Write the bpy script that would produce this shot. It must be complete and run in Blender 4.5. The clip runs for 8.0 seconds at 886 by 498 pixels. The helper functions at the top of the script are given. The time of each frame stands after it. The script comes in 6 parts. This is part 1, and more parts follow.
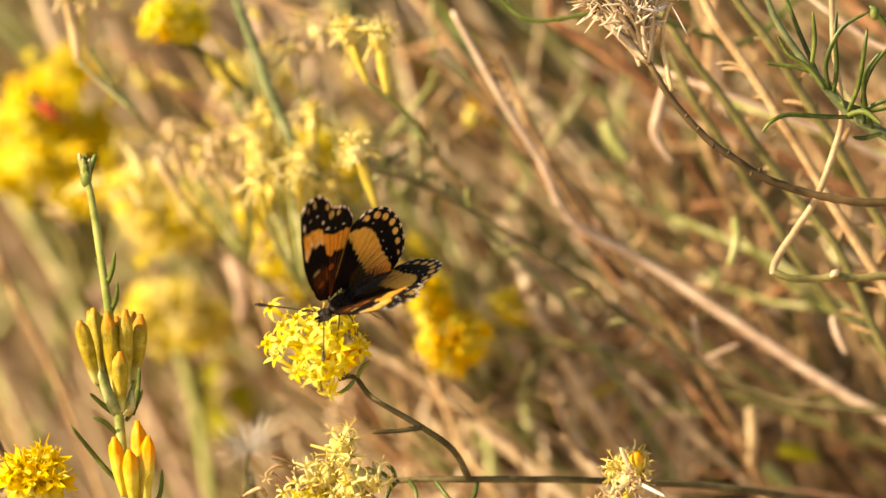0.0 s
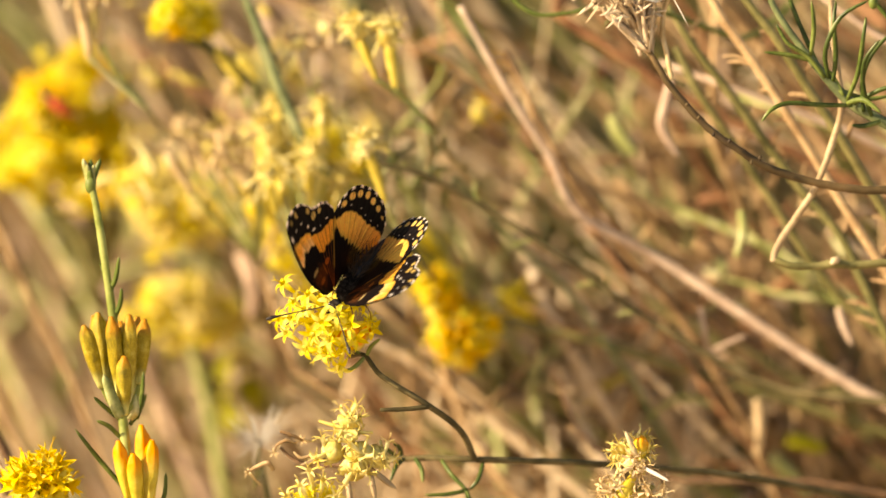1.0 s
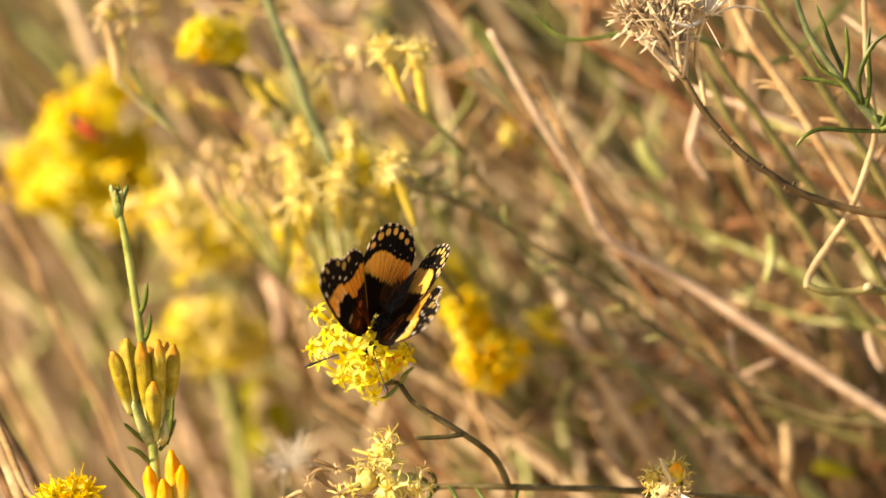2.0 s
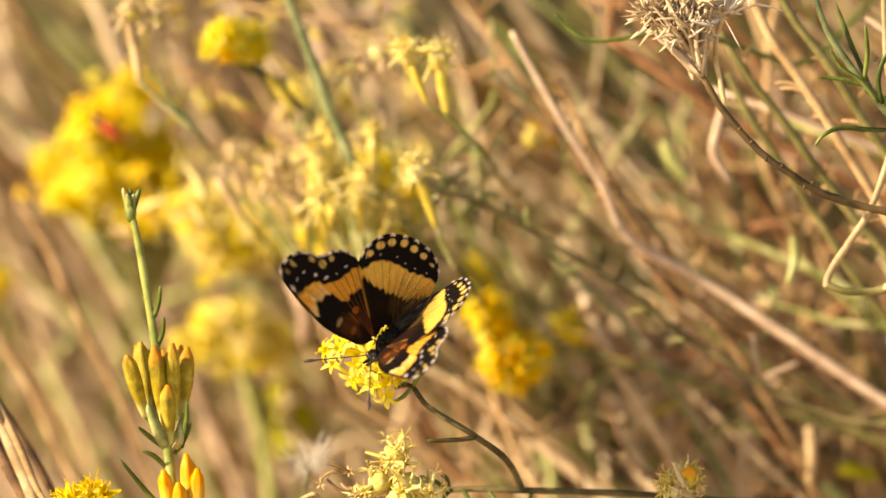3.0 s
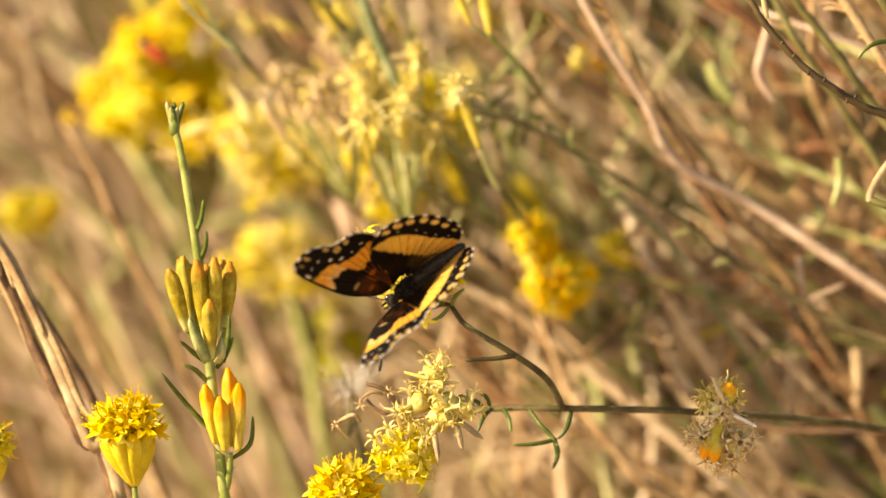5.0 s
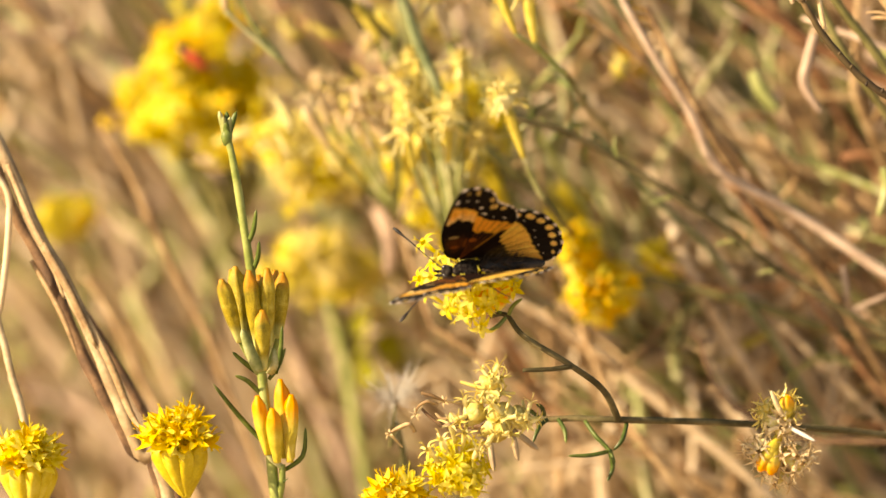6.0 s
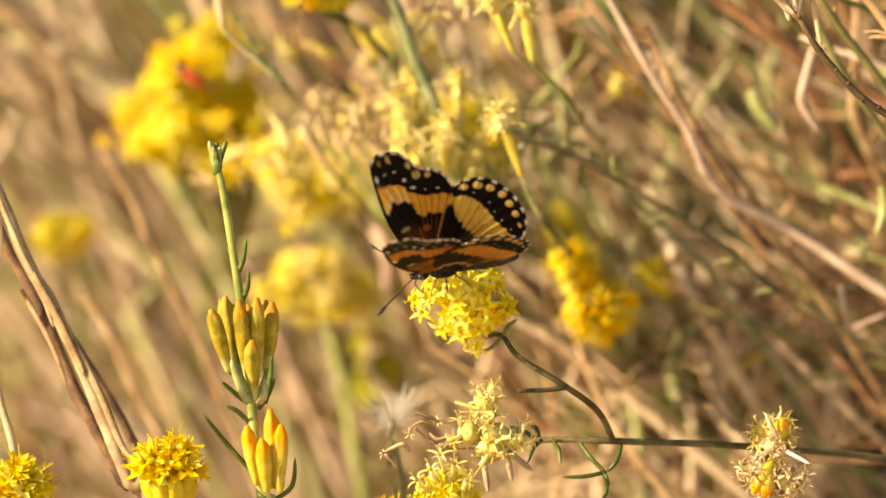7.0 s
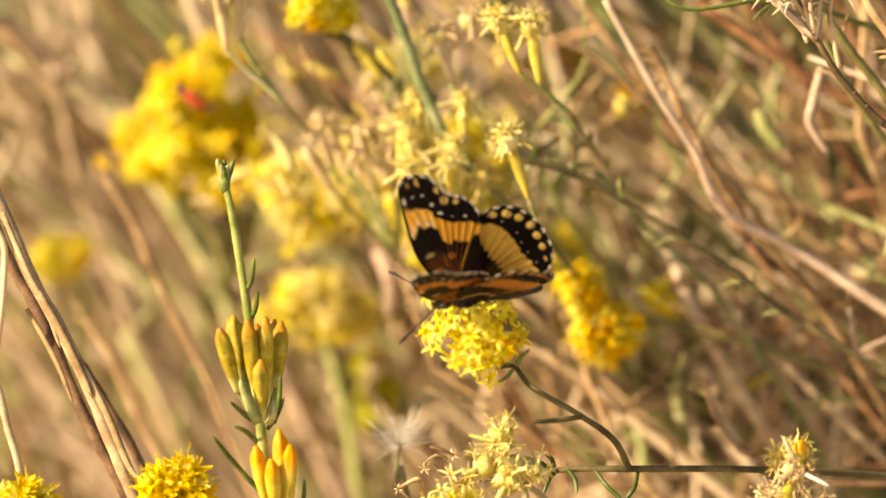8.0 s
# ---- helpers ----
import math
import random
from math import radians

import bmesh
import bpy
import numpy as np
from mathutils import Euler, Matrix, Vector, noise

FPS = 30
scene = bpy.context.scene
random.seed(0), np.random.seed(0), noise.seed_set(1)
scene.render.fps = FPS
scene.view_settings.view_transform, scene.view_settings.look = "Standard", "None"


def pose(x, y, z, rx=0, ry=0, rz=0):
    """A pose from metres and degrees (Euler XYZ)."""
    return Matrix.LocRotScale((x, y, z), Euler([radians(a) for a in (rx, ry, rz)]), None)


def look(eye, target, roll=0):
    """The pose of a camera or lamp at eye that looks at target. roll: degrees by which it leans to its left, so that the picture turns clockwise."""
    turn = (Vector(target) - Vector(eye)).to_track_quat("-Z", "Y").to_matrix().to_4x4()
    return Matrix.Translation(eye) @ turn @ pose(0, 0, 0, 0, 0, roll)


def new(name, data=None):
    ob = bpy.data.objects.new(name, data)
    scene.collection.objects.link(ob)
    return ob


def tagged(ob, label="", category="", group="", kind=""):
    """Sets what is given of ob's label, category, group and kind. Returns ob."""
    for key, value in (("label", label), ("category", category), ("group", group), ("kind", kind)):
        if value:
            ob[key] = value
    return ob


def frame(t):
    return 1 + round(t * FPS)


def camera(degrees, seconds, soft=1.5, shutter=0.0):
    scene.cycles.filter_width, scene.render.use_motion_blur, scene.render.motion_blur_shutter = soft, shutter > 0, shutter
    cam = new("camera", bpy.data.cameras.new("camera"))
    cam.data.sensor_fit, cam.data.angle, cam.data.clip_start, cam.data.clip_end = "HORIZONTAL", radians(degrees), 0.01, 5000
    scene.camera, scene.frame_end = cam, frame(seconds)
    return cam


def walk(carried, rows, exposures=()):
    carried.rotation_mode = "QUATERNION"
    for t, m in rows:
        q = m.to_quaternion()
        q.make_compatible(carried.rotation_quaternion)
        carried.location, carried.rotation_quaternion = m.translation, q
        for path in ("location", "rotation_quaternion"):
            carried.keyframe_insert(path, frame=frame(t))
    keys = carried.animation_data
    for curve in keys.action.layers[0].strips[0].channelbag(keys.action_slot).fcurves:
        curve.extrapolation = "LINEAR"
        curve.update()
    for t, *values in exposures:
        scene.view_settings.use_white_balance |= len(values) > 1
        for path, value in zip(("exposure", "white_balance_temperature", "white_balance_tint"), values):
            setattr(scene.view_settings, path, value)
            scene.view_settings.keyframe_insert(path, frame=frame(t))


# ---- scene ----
# A butterfly on a rabbitbrush flower, seen close through a long lens. Sizes in metres.
cam = camera(8.2, 8.0)
cam.data.dof.use_dof = True
cam.data.dof.focus_distance = 0.96
cam.data.dof.aperture_fstop = 12.8
walk(cam, [
    (0, look((-0.00010, -0.93143, 0.93232), (-0.00010, 0.03886, 0.69040), 0.000)),
    (0.5, look((-0.00133, -0.93627, 0.92966), (-0.00534, 0.03471, 0.69056), -0.036)),
    (1, look((0.00074, -0.94008, 0.93207), (-0.00151, 0.03050, 0.69132), -0.283)),
    (1.5, look((-0.00034, -0.93915, 0.93210), (-0.00337, 0.03185, 0.69304), -0.226)),
    (2, look((-0.00276, -0.93878, 0.93262), (-0.00626, 0.03255, 0.69490), -0.154)),
    (2.2, look((-0.00191, -0.93872, 0.93174), (-0.00919, 0.03261, 0.69415), -0.036)),
    (3.3, look((0.00653, -0.93631, 0.93280), (-0.00895, 0.03491, 0.69513), -0.371)),
    (3.5, look((0.00903, -0.93825, 0.93307), (-0.00843, 0.03291, 0.69526), -0.503)),
    (4, look((0.01097, -0.93994, 0.93289), (-0.01427, 0.03033, 0.69219), -0.534)),
    (4.5, look((0.01213, -0.93852, 0.92816), (-0.01389, 0.03062, 0.68300), -0.733)),
    (5, look((0.01092, -0.93509, 0.92818), (-0.01668, 0.03368, 0.68178), -0.462)),
    (5.2, look((0.00846, -0.93238, 0.92914), (-0.02022, 0.03603, 0.68146), -0.494)),
    (6.3, look((0.00148, -0.92839, 0.93219), (-0.02383, 0.03971, 0.68291), -0.285)),
    (6.5, look((0.00193, -0.92825, 0.93304), (-0.02350, 0.04003, 0.68449), -0.302)),
    (7, look((0.00187, -0.92796, 0.93129), (-0.02364, 0.04083, 0.68472), -0.288)),
    (7.5, look((-0.00196, -0.92251, 0.93014), (-0.02351, 0.04663, 0.68456), -0.349)),
    (8, look((-0.00569, -0.91945, 0.93176), (-0.02484, 0.04976, 0.68627), -0.367)),
], [(0.0, 1.1, 9800, 14), (8.0, 1.1, 9800, 14)])

# ---- light ----
SUN = Vector((-0.78, -0.26, 0.51)).normalized()
world = bpy.data.worlds.new("sky")
scene.world = world
world.use_nodes = True
wn, wl = world.node_tree.nodes, world.node_tree.links
sky = wn.new("ShaderNodeTexSky")
sky.sky_type = 'NISHITA'
sky.sun_disc = False
sky.sun_elevation = math.asin(SUN.z)
sky.sun_rotation = math.atan2(SUN.x, SUN.y)
wl.new(sky.outputs[0], wn["Background"].inputs[0])
wn["Background"].inputs[1].default_value = 0.105
sun = new("sun", bpy.data.lights.new("sun", 'SUN'))
sun.data.energy = 4.8
sun.data.angle = radians(0.5)
sun.data.color = (1.0, 0.93, 0.82)
sun.matrix_world = look(SUN * 10, (0, 0, 0))


# ---- materials ----
def material(name, stops, scale=300.0, rough=0.6, bump=0.15, glow=0.0, spread=0.25, along=None, spec=0.3, bumpscale=None):
    """A surface with a colour ramp over noise at two scales, varied from piece to piece.
    along=(z0, z1, colour, z2, colour): a change of colour along the piece's own z axis, in metres. glow: share of light let through."""
    m = bpy.data.materials.new(name)
    m.use_nodes = True
    n, l = m.node_tree.nodes, m.node_tree.links
    b = n["Principled BSDF"]
    tc = n.new("ShaderNodeTexCoord")
    no = n.new("ShaderNodeTexNoise")
    no.inputs["Scale"].default_value = scale
    no.inputs["Detail"].default_value = 5
    l.new(tc.outputs["Object"], no.inputs["Vector"])
    fine = n.new("ShaderNodeTexNoise")
    fine.inputs["Scale"].default_value = scale * 7
    fine.inputs["Detail"].default_value = 3
    l.new(tc.outputs["Object"], fine.inputs["Vector"])
    mixn = n.new("ShaderNodeMath")
    mixn.operation = 'MULTIPLY_ADD'
    l.new(fine.outputs[0], mixn.inputs[0])
    mixn.inputs[1].default_value = 0.35
    l.new(no.outputs[0], mixn.inputs[2])
    oi = n.new("ShaderNodeObjectInfo")
    ge = n.new("ShaderNodeNewGeometry")
    a1 = n.new("ShaderNodeMath")
    a1.operation = 'MULTIPLY_ADD'
    l.new(oi.outputs["Random"], a1.inputs[0])
    a1.inputs[1].default_value = spread
    l.new(mixn.outputs[0], a1.inputs[2])
    a2 = n.new("ShaderNodeMath")
    a2.operation = 'MULTIPLY_ADD'
    l.new(ge.outputs["Random Per Island"], a2.inputs[0])
    a2.inputs[1].default_value = spread
    l.new(a1.outputs[0], a2.inputs[2])
    sub = n.new("ShaderNodeMath")
    sub.operation = 'SUBTRACT'
    l.new(a2.outputs[0], sub.inputs[0])
    sub.inputs[1].default_value = spread + 0.17
    ramp = n.new("ShaderNodeValToRGB")
    el = ramp.color_ramp.elements
    while len(el) < len(stops):
        el.new(0.5)
    for i, c in enumerate(stops):
        el[i].position = 0.25 + 0.5 * i / max(1, len(stops) - 1)
        el[i].color = (*c, 1)
    l.new(sub.outputs[0], ramp.inputs[0])
    colour = ramp.outputs[0]
    if along:
        sx = n.new("ShaderNodeSeparateXYZ")
        l.new(tc.outputs["Object"], sx.inputs[0])
        for k in range(0, len(along), 3):
            z0, z1, c = along[k:k + 3]
            mr = n.new("ShaderNodeMapRange")
            mr.interpolation_type = 'SMOOTHSTEP'
            mr.inputs[1].default_value, mr.inputs[2].default_value = z0, z1
            l.new(sx.outputs[2], mr.inputs[0])
            mx = n.new("ShaderNodeMix")
            mx.data_type = 'RGBA'
            l.new(mr.outputs[0], mx.inputs[0])
            l.new(colour, mx.inputs[6])
            mx.inputs[7].default_value = (*c, 1)
            colour = mx.outputs[2]
    l.new(colour, b.inputs["Base Color"])
    b.inputs["Roughness"].default_value = rough
    b.inputs["Specular IOR Level"].default_value = spec
    if bump:
        bu = n.new("ShaderNodeBump")
        bu.inputs["Strength"].default_value = bump
        bu.inputs["Distance"].default_value = 0.0003
        l.new(fine.outputs[0], bu.inputs["Height"])
        l.new(bu.outputs[0], b.inputs["Normal"])
    if glow:
        tr = n.new("ShaderNodeBsdfTranslucent")
        l.new(colour, tr.inputs[0])
        ms = n.new("ShaderNodeMixShader")
        ms.inputs[0].default_value = glow
        l.new(b.outputs[0], ms.inputs[1])
        l.new(tr.outputs[0], ms.inputs[2])
        l.new(ms.outputs[0], n["Material Output"].inputs[0])
    return m


M = {}
M["tan"] = material("dry_tan_bark", [(0.12, 0.066, 0.030), (0.29, 0.18, 0.088), (0.48, 0.34, 0.19)], 250, 0.7, 0.3)
M["pink"] = material("weathered_pinkish_bark", [(0.20, 0.13, 0.095), (0.40, 0.285, 0.21), (0.56, 0.43, 0.33)], 220, 0.75, 0.3)
M["brown"] = material("brown_bark", [(0.045, 0.026, 0.014), (0.12, 0.065, 0.034), (0.26, 0.155, 0.08)], 220, 0.75, 0.3)
M["olive"] = material("olive_green_stem", [(0.06, 0.06, 0.018), (0.13, 0.12, 0.04), (0.23, 0.20, 0.08)], 220, 0.6, 0.2)
M["green"] = material("grey_green_stem", [(0.05, 0.068, 0.028), (0.115, 0.145, 0.06), (0.23, 0.25, 0.12)], 220, 0.55, 0.2)
M["leaf"] = material("green_leaf", [(0.05, 0.08, 0.014), (0.11, 0.16, 0.03), (0.22, 0.27, 0.07)], 260, 0.45, 0.1, glow=0.25)
M["darkleaf"] = material("deep_green_leaf", [(0.028, 0.050, 0.009), (0.075, 0.115, 0.022), (0.20, 0.25, 0.06)], 260, 0.4, 0.1, glow=0.2)
M["petal"] = material("yellow_petal", [(0.72, 0.55, 0.012), (0.80, 0.70, 0.055), (0.84, 0.78, 0.22)], 320, 0.55, 0.05, glow=0.52)
M["deep"] = material("golden_petal", [(0.68, 0.34, 0.004), (0.78, 0.47, 0.006), (0.82, 0.58, 0.02)], 320, 0.55, 0.05, glow=0.35)
M["golden"] = material("warm_yellow_petal", [(0.74, 0.45, 0.006), (0.80, 0.56, 0.015), (0.83, 0.66, 0.06)], 320, 0.55, 0.05, glow=0.42)
M["pale"] = material("pale_yellow_withered_petal", [(0.58, 0.43, 0.08), (0.72, 0.61, 0.20), (0.80, 0.73, 0.40)], 320, 0.6, 0.1, glow=0.3)
M["cream"] = material("cream_dry_petal", [(0.42, 0.28, 0.13), (0.62, 0.47, 0.26), (0.76, 0.64, 0.42)], 320, 0.65, 0.1, glow=0.25)
M["pod"] = material("yellow_green_involucre", [(0.40, 0.30, 0.04), (0.56, 0.45, 0.08), (0.66, 0.56, 0.16)], 300, 0.5, 0.1, glow=0.2)
M["bud"] = material("olive_gold_bud", [(0.16, 0.13, 0.012), (0.36, 0.27, 0.020), (0.56, 0.46, 0.10)], 620, 0.5, 0.5, glow=0.10,
                    along=(0.0030, 0.0008, (0.50, 0.50, 0.18), 0.0074, 0.0096, (0.50, 0.21, 0.012)))
M["orange_bud"] = material("orange_tipped_bud", [(0.44, 0.34, 0.03), (0.62, 0.48, 0.06), (0.72, 0.60, 0.15)], 520, 0.5, 0.3, glow=0.15,
                           along=(0.0040, 0.0072, (0.80, 0.30, 0.003)))
M["shoot"] = material("fresh_green_shoot", [(0.10, 0.13, 0.025), (0.19, 0.23, 0.05), (0.30, 0.33, 0.10)], 260, 0.5, 0.2, glow=0.08)
M["rust"] = material("rusty_dead_leaf", [(0.13, 0.052, 0.024), (0.27, 0.125, 0.058), (0.42, 0.24, 0.13)], 250, 0.75, 0.3)
M["husk"] = material("golden_dry_husk", [(0.42, 0.30, 0.18), (0.62, 0.49, 0.33), (0.76, 0.65, 0.50)], 320, 0.6, 0.2, glow=0.3)
M["stalk"] = material("brown_to_olive_stalk", [(0.030, 0.017, 0.007), (0.070, 0.046, 0.017), (0.17, 0.105, 0.045)], 90, 0.65, 0.3)
M["twig"] = material("pale_tan_twig", [(0.20, 0.13, 0.07), (0.34, 0.245, 0.14), (0.50, 0.40, 0.26)], 220, 0.65, 0.3)
M["branch"] = material("dark_olive_bark", [(0.036, 0.030, 0.014), (0.075, 0.062, 0.028), (0.15, 0.12, 0.058)], 220, 0.85, 0.4, spec=0.15)
M["lime"] = material("lime_yellow_petal", [(0.42, 0.44, 0.02), (0.58, 0.56, 0.04), (0.68, 0.64, 0.10)], 320, 0.55, 0.05, glow=0.35)
M["straw"] = material("bleached_straw", [(0.34, 0.24, 0.13), (0.50, 0.37, 0.22), (0.64, 0.50, 0.33)], 160, 0.75, 0.2)
M["gold"] = material("golden_involucre", [(0.46, 0.33, 0.02), (0.64, 0.48, 0.03), (0.74, 0.60, 0.10)], 400, 0.45, 0.2, glow=0.2)
M["bract"] = material("pale_green_bract", [(0.16, 0.20, 0.05), (0.36, 0.38, 0.14), (0.60, 0.58, 0.34)], 260, 0.5, 0.1, glow=0.2)
M["fluff"] = material("white_seed_fluff", [(0.74, 0.70, 0.62), (0.80, 0.77, 0.71), (0.84, 0.82, 0.78)], 300, 0.8, 0.0, glow=0.5)
M["soil"] = material("sandy_soil", [(0.28, 0.19, 0.12), (0.44, 0.32, 0.21), (0.56, 0.42, 0.30)], 14, 0.95, 0.6)
M["dark"] = material("dark_chitin", [(0.008, 0.007, 0.007), (0.02, 0.016, 0.014), (0.05, 0.04, 0.035)], 900, 0.5, 0.2)
M["fur"] = material("grey_brown_scales", [(0.004, 0.003, 0.003), (0.011, 0.008, 0.007), (0.05, 0.042, 0.036)], 1500, 0.85, 0.5, spec=0.08)
M["amber"] = material("orange_brown_leg", [(0.07, 0.03, 0.015), (0.13, 0.06, 0.025), (0.22, 0.11, 0.05)], 900, 0.45, 0.1)
M["red"] = material("red_wing_case", [(0.16, 0.012, 0.006), (0.30, 0.024, 0.010), (0.40, 0.05, 0.02)], 500, 0.35, 0.1)
M["brownhair"] = material("brown_body_hair", [(0.02, 0.012, 0.008), (0.05, 0.03, 0.018), (0.12, 0.075, 0.04)], 900, 0.6, 0.1)
M["eye"] = material("dark_eye", [(0.01, 0.008, 0.006), (0.03, 0.02, 0.015)], 2000, 0.15, 0.0, spec=0.6)


def wing_material(name):
    m = bpy.data.materials.new(name)
    m.use_nodes = True
    n, l = m.node_tree.nodes, m.node_tree.links
    b = n["Principled BSDF"]
    at = n.new("ShaderNodeVertexColor")
    at.layer_name = "pattern"
    tc = n.new("ShaderNodeTexCoord")
    no = n.new("ShaderNodeTexNoise")
    no.inputs["Scale"].default_value = 5000
    no.inputs["Detail"].default_value = 3
    l.new(tc.outputs["Object"], no.inputs["Vector"])
    mr = n.new("ShaderNodeMapRange")
    mr.inputs[1].default_value, mr.inputs[2].default_value = 0.3, 0.7
    mr.inputs[3].default_value, mr.inputs[4].default_value = 0.75, 1.15
    l.new(no.outputs[0], mr.inputs[0])
    mul = n.new("ShaderNodeVectorMath")
    mul.operation = 'SCALE'
    l.new(at.outputs[0], mul.inputs[0])
    l.new(mr.outputs[0], mul.inputs[3])
    l.new(mul.outputs[0], b.inputs["Base Color"])
    b.inputs["Roughness"].default_value = 0.6
    b.inputs["Specular IOR Level"].default_value = 0.10
    bu = n.new("ShaderNodeBump")
    bu.inputs["Strength"].default_value = 0.2
    bu.inputs["Distance"].default_value = 0.0001
    l.new(no.outputs[0], bu.inputs["Height"])
    l.new(bu.outputs[0], b.inputs["Normal"])
    tr = n.new("ShaderNodeBsdfTranslucent")
    warm = n.new("ShaderNodeVectorMath")
    warm.operation = 'MULTIPLY'
    warm.inputs[1].default_value = (1.0, 0.72, 0.42)
    l.new(mul.outputs[0], warm.inputs[0])
    l.new(warm.outputs[0], tr.inputs[0])
    ms = n.new("ShaderNodeMixShader")
    ms.inputs[0].default_value = 0.45
    l.new(b.outputs[0], ms.inputs[1])
    l.new(tr.outputs[0], ms.inputs[2])
    l.new(ms.outputs[0], n["Material Output"].inputs[0])
    return m


M["wing"] = wing_material("scaled_wing")


# ---- building blocks ----
class Geo:
    """Vertices and faces in world space, gathered for one mesh."""

    def __init__(self):
        self.v, self.f = [], []

    def add(self, verts, faces):
        k = len(self.v)
        self.v += [tuple(p) for p in verts]
        self.f += [tuple(i + k for i in q) for q in faces]
        return self

    def tube(self, pts, radii, sides=7, steps=4, knob=0.0, rng=None):
        pts, radii = smooth(pts, radii, steps)
        n = len(pts)
        ref = Vector((0.31, -0.9, 0.27))
        verts, faces = [], []
        for i, p in enumerate(pts):
            d = (pts[min(i + 1, n - 1)] - pts[max(i - 1, 0)]).normalized()
            a = d.cross(ref)
            a = a.normalized() if a.length > 1e-4 else d.orthogonal().normalized()
            b = d.cross(a)
            r = radii[i]
            for k in range(sides):
                w = 2 * math.pi * k / sides
                q = r * (1 + (knob * (rng.random() - 0.4) if rng else 0))
                verts.append(p + (a * math.cos(w) + b * math.sin(w)) * q)
        for i in range(n - 1):
            for k in range(sides):
                k2 = (k + 1) % sides
                faces.append((i * sides + k, i * sides + k2, (i + 1) * sides + k2, (i + 1) * sides + k))
        faces.append(tuple(range(sides - 1, -1, -1)))
        faces.append(tuple((n - 1) * sides + k for k in range(sides)))
        return self.add(verts, faces)

    def blade(self, pts, width, normal=(0, -1, 0.2), fold=0.25, steps=4):
        """A narrow leaf, folded along its middle, with two skins."""
        pts, _ = smooth(pts, [1] * len(pts), steps)
        n = len(pts)
        verts, faces = [], []
        nv = Vector(normal).normalized()
        for i, p in enumerate(pts):
            t = i / (n - 1)
            d = (pts[min(i + 1, n - 1)] - pts[max(i - 1, 0)]).normalized()
            s = d.cross(nv).normalized()
            up = s.cross(d)
            w = width * (0.35 + 0.65 * math.sin(math.pi * min(1, 0.18 + t * 0.82)) ** 0.7) * (1 if t < 0.97 else 0.3)
            for o, h in ((-1, fold), (0, 0), (1, fold), (0, -0.35)):
                verts.append(p + s * (o * w) + up * (h * w))
        for i in range(n - 1):
            for k in range(4):
                k2 = (k + 1) % 4
                faces.append((i * 4 + k, i * 4 + k2, i * 4 + 4 + k2, i * 4 + 4 + k))
        faces.append((3, 2, 1, 0))
        faces.append(tuple((n - 1) * 4 + k for k in range(4)))
        return self.add(verts, faces)

    def ball(self, c, radius, axis=None, stretch=1.0, rings=6, sides=9, wob=0.0, rng=None):
        ax = Vector(axis or (0, 0, 1)).normalized()
        a = ax.orthogonal().normalized()
        b = ax.cross(a)
        verts, faces = [Vector(c) - ax * radius * stretch], []
        for i in range(1, rings):
            w = math.pi * i / rings - math.pi / 2
            for k in range(sides):
                u = 2 * math.pi * k / sides
                q = radius * (1 + (wob * (rng.random() - 0.5) if rng else 0))
                verts.append(Vector(c) + ax * (math.sin(w) * q * stretch) + (a * math.cos(u) + b * math.sin(u)) * (math.cos(w) * q))
        verts.append(Vector(c) + ax * radius * stretch)
        for k in range(sides):
            faces.append((0, 1 + (k + 1) % sides, 1 + k))
            faces.append((len(verts) - 1, 1 + (rings - 2) * sides + k, 1 + (rings - 2) * sides + (k + 1) % sides))
        for i in range(rings - 2):
            for k in range(sides):
                faces.append((1 + i * sides + k, 1 + i * sides + (k + 1) % sides, 1 + (i + 1) * sides + (k + 1) % sides, 1 + (i + 1) * sides + k))
        return self.add(verts, faces)

    def mesh(self, name, mat, origin=(0, 0, 0), flat=False):
        me = bpy.data.meshes.new(name)
        o = Vector(origin)
        me.from_pydata([tuple(Vector(p) - o) for p in self.v], [], self.f)
        me.materials.append(mat)
        if not flat:
            me.polygons.foreach_set("use_smooth", [True] * len(me.polygons))
        me.update()
        return me


def smooth(pts, radii, steps):
    """A Catmull-Rom line through the points."""
    pts = [Vector(p) for p in pts]
    if steps <= 1 or len(pts) < 3:
        return pts, list(radii)
    out, rad = [], []
    for i in range(len(pts) - 1):
        p0, p1, p2, p3 = pts[max(i - 1, 0)], pts[i], pts[i + 1], pts[min(i + 2, len(pts) - 1)]
        for k in range(steps):
            t = k / steps
            out.append(0.5 * ((2 * p1) + (p2 - p0) * t + (2 * p0 - 5 * p1 + 4 * p2 - p3) * t * t + (3 * p1 - p0 - 3 * p2 + p3) * t ** 3))
            rad.append(radii[i] * (1 - t) + radii[i + 1] * t)
    return out + [pts[-1]], rad + [radii[-1]]


def taper(r0, r1, n):
    return [r0 + (r1 - r0) * i / (n - 1) for i in range(n)]


ORIGIN = {}


def thing(name, base, label, category, group=""):
    ob = tagged(new(name), label, category, group)
    ob.location = base
    ob.empty_display_size = 0.01
    ORIGIN[ob.name] = Vector(base)
    return ob


def part(name, geo, mat, parent, label="", kind="", flat=False):
    o = ORIGIN[parent.name]
    ob = new(name, geo.mesh(name, mat, o, flat))
    ob.parent = parent
    ORIGIN[ob.name] = o
    return tagged(ob, label, kind=kind)


